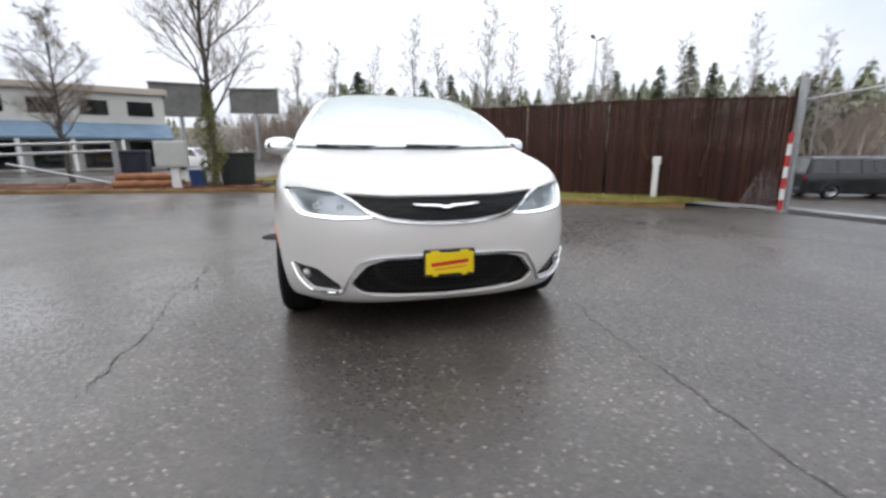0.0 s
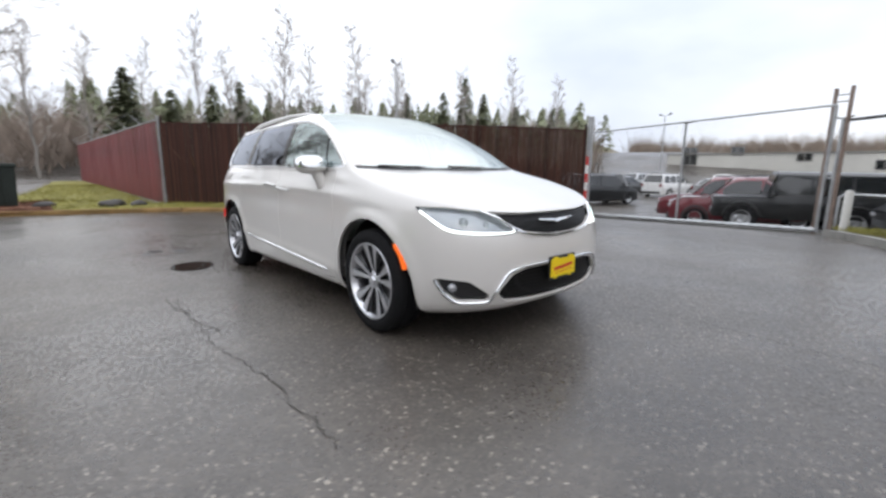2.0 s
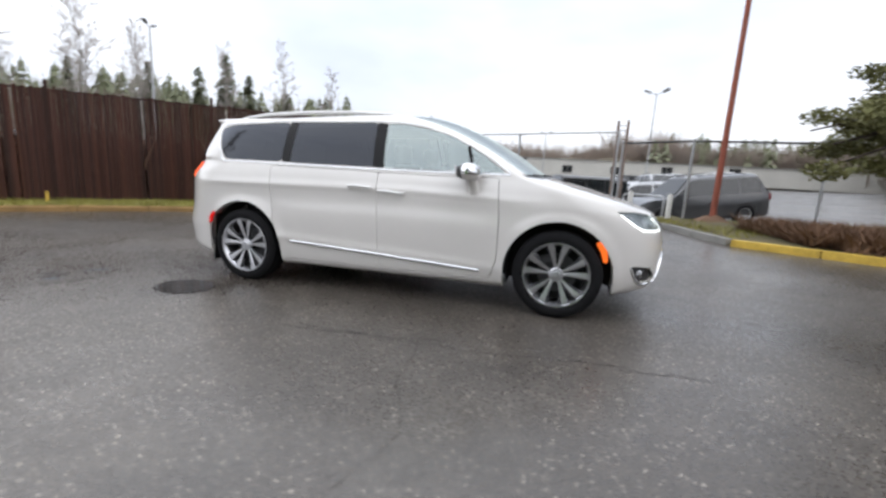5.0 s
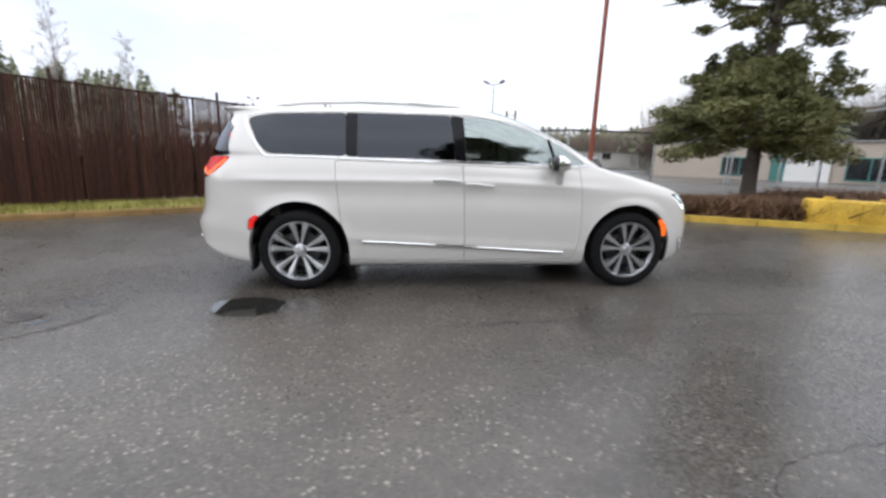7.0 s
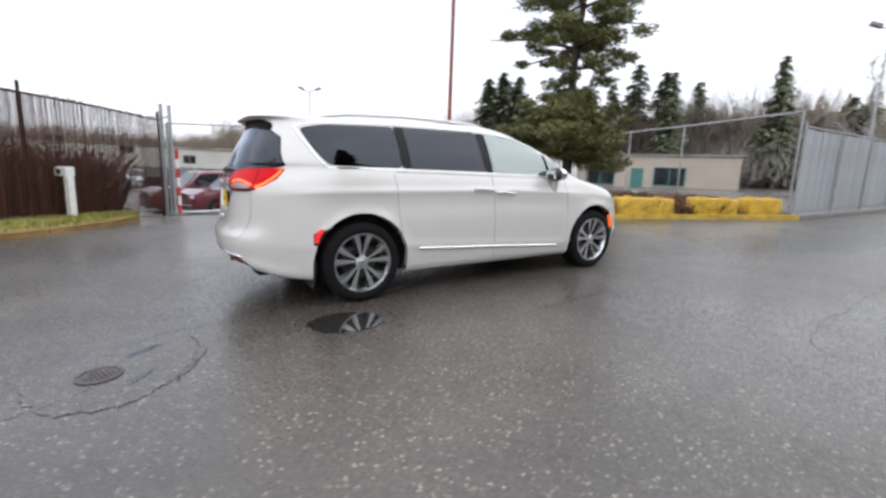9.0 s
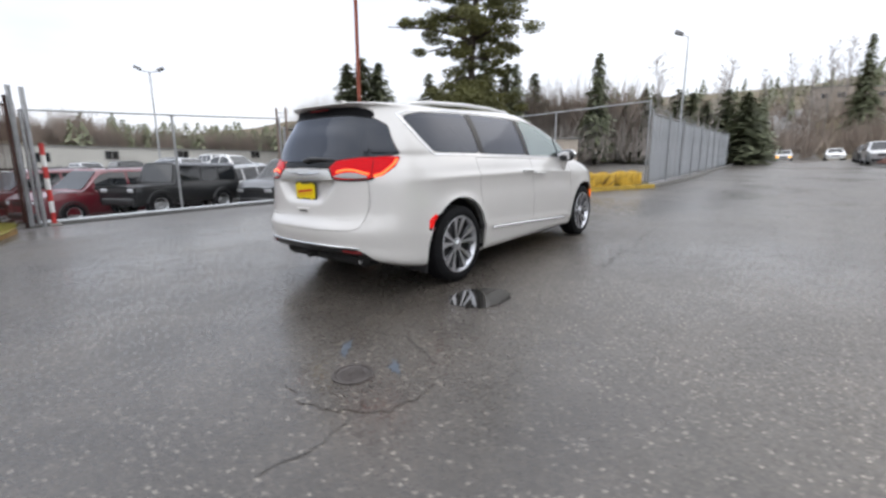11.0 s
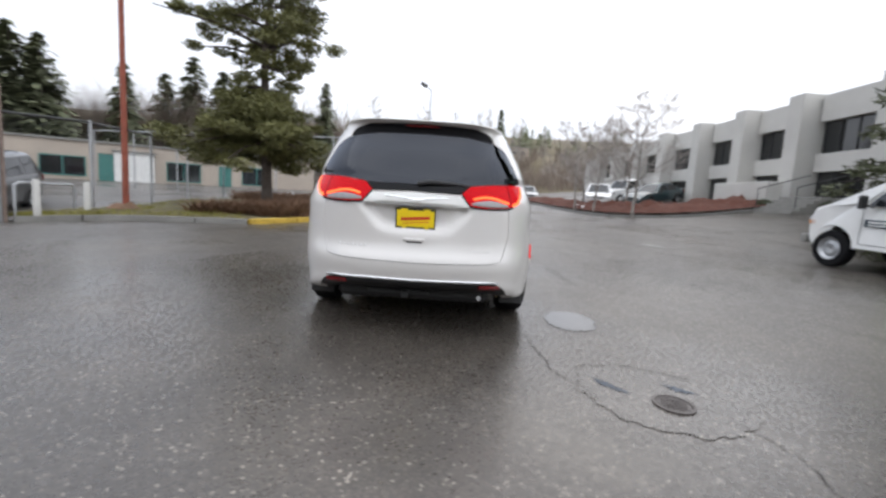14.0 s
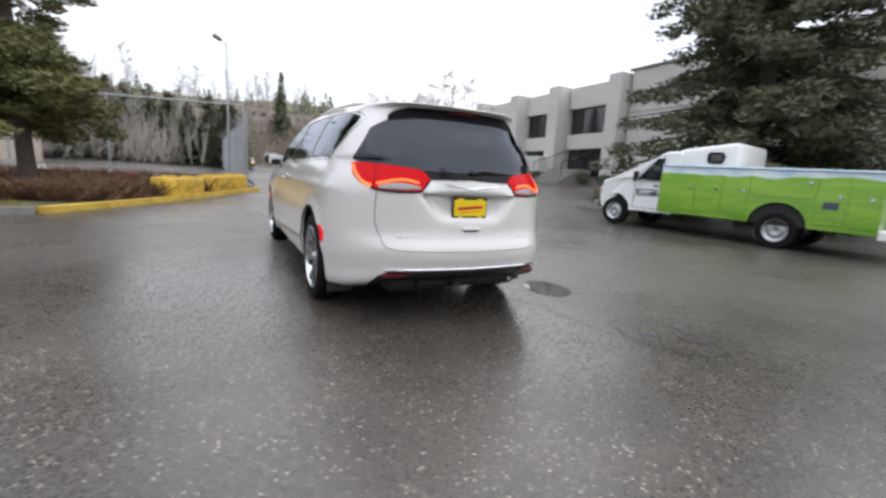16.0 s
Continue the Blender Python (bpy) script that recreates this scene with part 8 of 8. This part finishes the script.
office()
for x, y, s in ((-16.6, -12.6, 0.7), (-16.4, -10.8, 0.8), (-16.9, -16.8, 0.6)):
    pads = [(0, 0, s * 0.5, s * 0.6), (s * 0.4, s * 0.2, s * 0.45, s * 0.5), (-s * 0.3, -s * 0.3, s * 0.5, s * 0.5)]
    ob = part("shrub", needle_tufts(pads, 900, 0.12, int(s * 10), 0.8), NEEDLES)
    ob.matrix_world = pose(x, y, gz(x, y) - 0.05)
    tagged(ob, "dark clipped evergreen shrub by the office", "shrub", "shrubs by the office")

ISLAND_A = [(-8.5, -38.0), (-8.5, -28.0), (-8.5, -22.5), (-8.8, -19.0), (-9.6, -17.0), (-11.5, -15.9), (-14.5, -15.8), (-17.0, -16.4)]
ISLAND_B = [(-10.5, -38.0), (-10.5, -28.0), (-10.8, -24.5), (-11.5, -22.5), (-12.5, -21.5), (-13.5, -21.0), (-15.0, -20.5), (-17.0, -20.0)]
verge("mulch_island", ISLAND_A, ISLAND_B, MULCH, "raised island of red bark mulch", 0.22, 16, 0.42)
kerb("kerb_island", ISLAND_A[::-1], CONCRETE_DARK, "grey concrete kerb round the mulch island")
blades("mulch_litter", ISLAND_A, ISLAND_B, 6000, 0.10, MULCH, "loose bark and low brown plants", 9, 1.2, 0.25)
for x, y in ((-8.9, -21.0), (-9.1, -22.6), (-13.4, -16.6)):
    bm = bmesh.new()
    box(bm, (0, 0, 0.12), (0.3, 0.22, 0.26), 0.05)
    ob = part("stone", bm, STRIPE_WHITE)
    ob.matrix_world = pose(x, y, gz(x, y) + 0.2, 5, 8, x * 40)
    tagged(ob, "pale stone in the mulch island", "stone", "stones in the mulch")


def plain_hall(name, a, b, depth, top, material, label, windows=(), trim_mat=None, base=None, roof_mat=None):
    """A long low building whose face runs from a to b; windows as (share along, width, sill, head, material)."""
    a, b = Vector(a), Vector(b)
    d = (b - a).normalized()
    n = Vector((d.y, -d.x))
    L = (b - a).length
    z0 = min(gz(*a), gz(*b)) - 0.5
    m = Matrix.Translation((a.x, a.y, 0)) @ Matrix.Rotation(math.atan2(d.y, d.x), 4, "Z")
    root = thing(name, m, label, "building")
    bm = bmesh.new()
    box(bm, (L / 2, -depth / 2, (z0 + top) / 2), (L, depth, top - z0), 0.02)
    part("wall", bm, material, root)
    bm = bmesh.new()
    box(bm, (L / 2, -depth / 2, top + 0.06), (L + 0.3, depth + 0.3, 0.16), 0.02)
    part("roof", bm, roof_mat or CONCRETE_DARK, root)
    for f, w, s, h, gm in windows:
        win = new("window")
        win.parent = root
        g = gz(*(a + d * L * f))
        bm = bmesh.new()
        box(bm, (L * f, 0.02, g + (s + h) / 2), (w, 0.03, h - s))
        part("pane", bm, gm, win)
        bm = bmesh.new()
        for dx in (-w / 2, 0, w / 2):
            box(bm, (L * f + dx, 0.04, g + (s + h) / 2), (0.08, 0.06, h - s + 0.08))
        for z in (s, h):
            box(bm, (L * f, 0.04, g + z), (w, 0.06, 0.08))
        part("frame", bm, trim_mat or CONCRETE_DARK, win)
    return root


plain_hall("warehouse", (64.0, -62.0), (62.0, 21.0), 14, 3.3, HALL_WHITE, "long low off-white warehouse beyond the car lot", [(f, 1.4, 1.6, 2.6, CAR_GLASS) for f in (0.20, 0.35, 0.48, 0.58, 0.66, 0.74, 0.82, 0.90)] + [(0.965, 1.6, 0.1, 2.4, CAR_GLASS)])
plain_hall("workshop", (12.3, -36.6), (34.0, -23.0), 12, 3.45, HALL_BEIGE, "low beige workshop with teal window frames", [(0.20, 2.4, 0.2, 1.7, CAR_GLASS), (0.30, 0.9, 0.0, 1.6, TEAL), (0.42, 2.4, 0.2, 1.7, CAR_GLASS), (0.62, 0.9, 0.0, 2.0, TEAL), (0.72, 2.6, 0.3, 1.7, CAR_GLASS)], TEAL)
sign = plain_hall("shop_sign", (23.0, -29.6), (25.2, -28.2), 0.1, 2.9, STRIPE_WHITE, "white sign board on the workshop's wall")
h = thing("hill_house", pose(-15.0, -128.0, gz(-15, -128), 0, 0, 4), "tan buildings on the far hill", "building")
for x, w, z in ((-5.5, 8.5, 4.0), (3.5, 9.0, 4.6)):
    bm = bmesh.new()
    box(bm, (x, 0, z / 2 - 1), (w, 7, z + 2), 0.02)
    part("wall", bm, HALL_BEIGE, h)
    bm = bmesh.new()
    box(bm, (x, 0, z + 0.1), (w + 0.6, 7.6, 0.25), 0.03)
    part("roof", bm, CONCRETE_DARK, h)
    for k in range(3):
        bm = bmesh.new()
        box(bm, (x - w * 0.3 + k * w * 0.3, 3.53, z * 0.62), (1.2, 0.06, 1.1))
        part("window", bm, CAR_GLASS, h)


def left_building():
    """The two-storey shops across the street with a blue awning roof."""
    root = thing("shop_building", pose(-24.5, 33.0, gz(-24, 33), 0, 0, 22), "two-storey cream shops with a blue lower roof", "building")
    bm = bmesh.new()
    box(bm, (0, 5, 2.9), (24, 10, 6.2), 0.02)
    part("wall", bm, HALL_WHITE, root)
    bm = bmesh.new()
    box(bm, (0, 5, 6.1), (24.6, 10.6, 0.5), 0.05)
    part("roof", bm, HALL_BEIGE, root)
    bm = bmesh.new()
    vs = [bm.verts.new(p) for p in ((-12.2, -1.9, 2.5), (12.2, -1.9, 2.5), (12.2, -0.0, 3.6), (-12.2, -0.0, 3.6), (-12.2, -1.9, 2.35), (12.2, -1.9, 2.35), (12.2, 0.0, 2.35), (-12.2, 0.0, 2.35))]
    for f in ((0, 1, 2, 3), (4, 7, 6, 5), (0, 4, 5, 1), (1, 5, 6, 2), (0, 3, 7, 4)):
        bm.faces.new([vs[i] for i in f])
    part("awning", bm, ROOF_BLUE, root, "faded blue sloping awning")
    for k in range(8):
        win = new("window")
        win.parent = root
        bm = bmesh.new()
        box(bm, (-10.3 + k * 2.95, -0.02, 4.75), (1.7, 0.06, 1.1))
        part("pane", bm, CAR_GLASS, win)
        win = new("window")
        win.parent = root
        bm = bmesh.new()
        box(bm, (-10.3 + k * 2.95, -0.02, 1.2), (2.1, 0.06, 2.0))
        part("pane", bm, CAR_GLASS, win)
        bm = bmesh.new()
        box(bm, (-11.8 + k * 2.95, -1.75, 1.15), (0.22, 0.22, 2.5), 0.01)
        part("column", bm, STRIPE_WHITE, root)


left_building()


# ---- street things beyond the north kerb ----
def billboard(x, y, w, z0, z1, turn, label):
    root = thing("billboard", pose(x, y, gz(x, y), 0, 0, turn), label, "billboard", "billboards")
    bm = bmesh.new()
    box(bm, (0, 0, (z0 + z1) / 2), (w, 0.25, z1 - z0), 0.03)
    part("panel", bm, BOARD, root)
    bm = bmesh.new()
    for z in (z0 - 0.1, z1 + 0.05):
        box(bm, (0, -0.05, z), (w + 0.2, 0.5, 0.14))
    for k in range(9):
        box(bm, (-w / 2 + w * k / 8, 0.2, (z0 + z1) / 2), (0.1, 0.12, z1 - z0))
    part("frame", bm, CONCRETE_DARK, root)
    bm = bmesh.new()
    tube(bm, [(0, 0.3, -0.2), (0, 0.3, z1)], 0.25, 10)
    part("mast", bm, GALVANISED, root)


billboard(-16.4, 53.0, 5.6, 5.4, 8.8, 10, "large grey billboard seen across the street")
billboard(-8.7, 54.6, 5.6, 5.7, 8.3, -8, "second grey billboard across the street")
cab = thing("utility_cabinet", pose(-5.6, 11.75, gz(-5.6, 11.75) + 0.1, 0, 0, 8), "pale grey utility cabinet on a post", "cabinet")
bm = bmesh.new()
box(bm, (0, 0, 1.13), (0.92, 0.4, 0.86), 0.02)
part("box", bm, CAB_GREY, cab)
bm = bmesh.new()
box(bm, (0.0, -0.205, 1.13), (0.8, 0.02, 0.74), 0.008)
part("door", bm, CAB_GREY, cab)
bm = bmesh.new()
box(bm, (0.05, 0, 0.35), (0.26, 0.22, 0.78), 0.01)
part("pedestal", bm, STRIPE_WHITE, cab)


def bin_(name, x, y, w, d, hh, material, label, lift=0.1):
    root = thing(name, pose(x, y, gz(x, y) + lift, 0, 0, 6), label, "waste bin", "bins on the verge")
    bm = bmesh.new()
    box(bm, (0, 0, hh * 0.45), (w, d, hh * 0.9), 0.03)
    for v in bm.verts:
        if v.co.z < hh * 0.3:
            v.co.x *= 0.92
            v.co.y *= 0.92
    part("body", bm, material, root)
    bm = bmesh.new()
    box(bm, (0, 0, hh * 0.94), (w * 1.06, d * 1.06, hh * 0.1), 0.03)
    part("lid", bm, material, root)
    for s in (-0.25, 0.25):
        bm = bmesh.new()
        box(bm, (s * w, -d * 0.5, hh * 0.45), (0.05, 0.04, hh * 0.75), 0.01)
        part("rib", bm, material, root)


bin_("dumpster", -3.85, 13.1, 1.15, 0.9, 1.2, BIN_GREEN, "dark green waste container behind the kerb")
bin_("dumpster", -8.1, 15.6, 1.0, 0.8, 1.3, BIN_NAVY, "navy blue waste container on the verge")
bin_("recycling_bin", -5.1, 12.6, 0.5, 0.5, 0.6, BIN_BLUE, "small blue bin beside the utility cabinet")
rnd = random.Random(6)
for x, y, up, turn in ((-6.75, 12.55, 0.12, 4), (-6.6, 12.9, 0.12, -3), (-6.7, 12.72, 0.36, 2)):
    bm = bmesh.new()
    n = 14
    tube(bm, [(-0.95 + 1.9 * k / n, rnd.gauss(0, 0.008), rnd.gauss(0, 0.008)) for k in range(n + 1)], [0.135 + rnd.gauss(0, 0.006) for k in range(n + 1)], 12)
    log = part("log", bm, LOG_BARK, smoothed=50)
    log.matrix_world = pose(x, y, gz(x, y) + 0.10 + up, 0, 0, turn)
    tagged(log, "red-brown cut log lying on the leafy verge", "log", "logs on the verge")
swing = thing("swing_gate", Matrix.Identity(4), "open galvanised pipe gate at the verge", "gate")
z = gz(-7.6, 12.75) + 0.05
bm = bmesh.new()
tube(bm, [(-7.6, 12.75, z - 0.1), (-7.6, 12.75, z + 1.6)], 0.09, 12)
part("post", bm, GALVANISED, swing, smoothed=40)
for a, b in (((-7.6, 12.75, z + 1.58), (-13.0, 10.9, z + 1.35)), ((-7.6, 12.75, z + 1.30), (-13.0, 10.9, z + 1.05)), ((-10.2, 11.85, z + 0.9), (-7.6, 12.75, z + 0.15)), ((-10.4, 11.8, z + 1.45), (-10.4, 11.8, z + 0.9))):
    bar("rail", a, b, 0.045, GALVANISED, swing)
rnd = random.Random(4)
for x, y, s in ((-2.75, 12.1, 0.20), (-1.3, 11.3, 0.24), (-0.72, 11.25, 0.20)):
    bm = bmesh.new()
    bmesh.ops.create_icosphere(bm, subdivisions=3, radius=s)
    for v in bm.verts:
        v.co *= 1 + 0.35 * noise.noise(v.co * 4 + Vector((x * 7, 0, 0)))
        v.co.z *= 0.62
        v.co.x *= 1.35
    ob = part("boulder", bm, ROCK, smoothed=50)
    ob.matrix_world = pose(x, y, gz(x, y) + 0.16, 0, 0, rnd.uniform(0, 180))
    tagged(ob, "dark wet boulder on the grass", "boulder", "boulders on the verge")
bm = bmesh.new()
tube(bm, [(2.05, 9.3, gz(2, 9.3) + 0.05), (2.06, 9.3, gz(2, 9.3) + 0.36)], 0.03, 8)
tagged(part("marker_stake", bm, YELLOW_PAINT), "short yellow marker stake in the grass", "stake")


# ---- flood-light poles ----
def flood_pole(x, y, hh, heads, label, turn=0, r=0.09, material=None):
    root = thing("street_lamp", pose(x, y, gz(x, y), 0, 0, turn), label, "lamp post", "lamp posts")
    bm = bmesh.new()
    tube(bm, [(0, 0, -0.2), (0, 0, hh * 0.5), (0, 0, hh)], [r, r * 0.85, r * 0.6], 10)
    part("pole", bm, material or GALVANISED, root, smoothed=50)
    for k in range(heads):
        s = 0 if heads == 1 else (-1 if k == 0 else 1)
        bm = bmesh.new()
        tube(bm, [(0, 0, hh), (s * 0.45 + (0.3 if heads == 1 else 0), 0, hh + 0.1)], 0.03, 6)
        part("arm", bm, GALVANISED, root)
        bm = bmesh.new()
        box(bm, (s * 0.58 + (0.42 if heads == 1 else 0), 0, hh + 0.2), (0.40, 0.26, 0.15), 0.03, Matrix.Rotation(radians(-25 * (s or 1)), 4, "Y"))
        part("lamp_head", bm, LAMP_GREY, root)


flood_pole(19.9, 26.9, 10.3, 2, "twin-head flood light pole behind the brown fence", 25)
flood_pole(26.9, -6.1, 6.8, 2, "thin twin-head flood light pole in the car lot", 60, 0.06)
flood_pole(0.82, -19.5, 6.5, 1, "pale lamp pole behind the road fence", 20, 0.05, GALVANISED)
flood_pole(52.4, 18.0, 7.6, 2, "twin-head lamp pole in the far lot", 80)
flood_pole(56.0, 2.5, 6.9, 2, "twin-head lamp pole before the warehouse", 80)
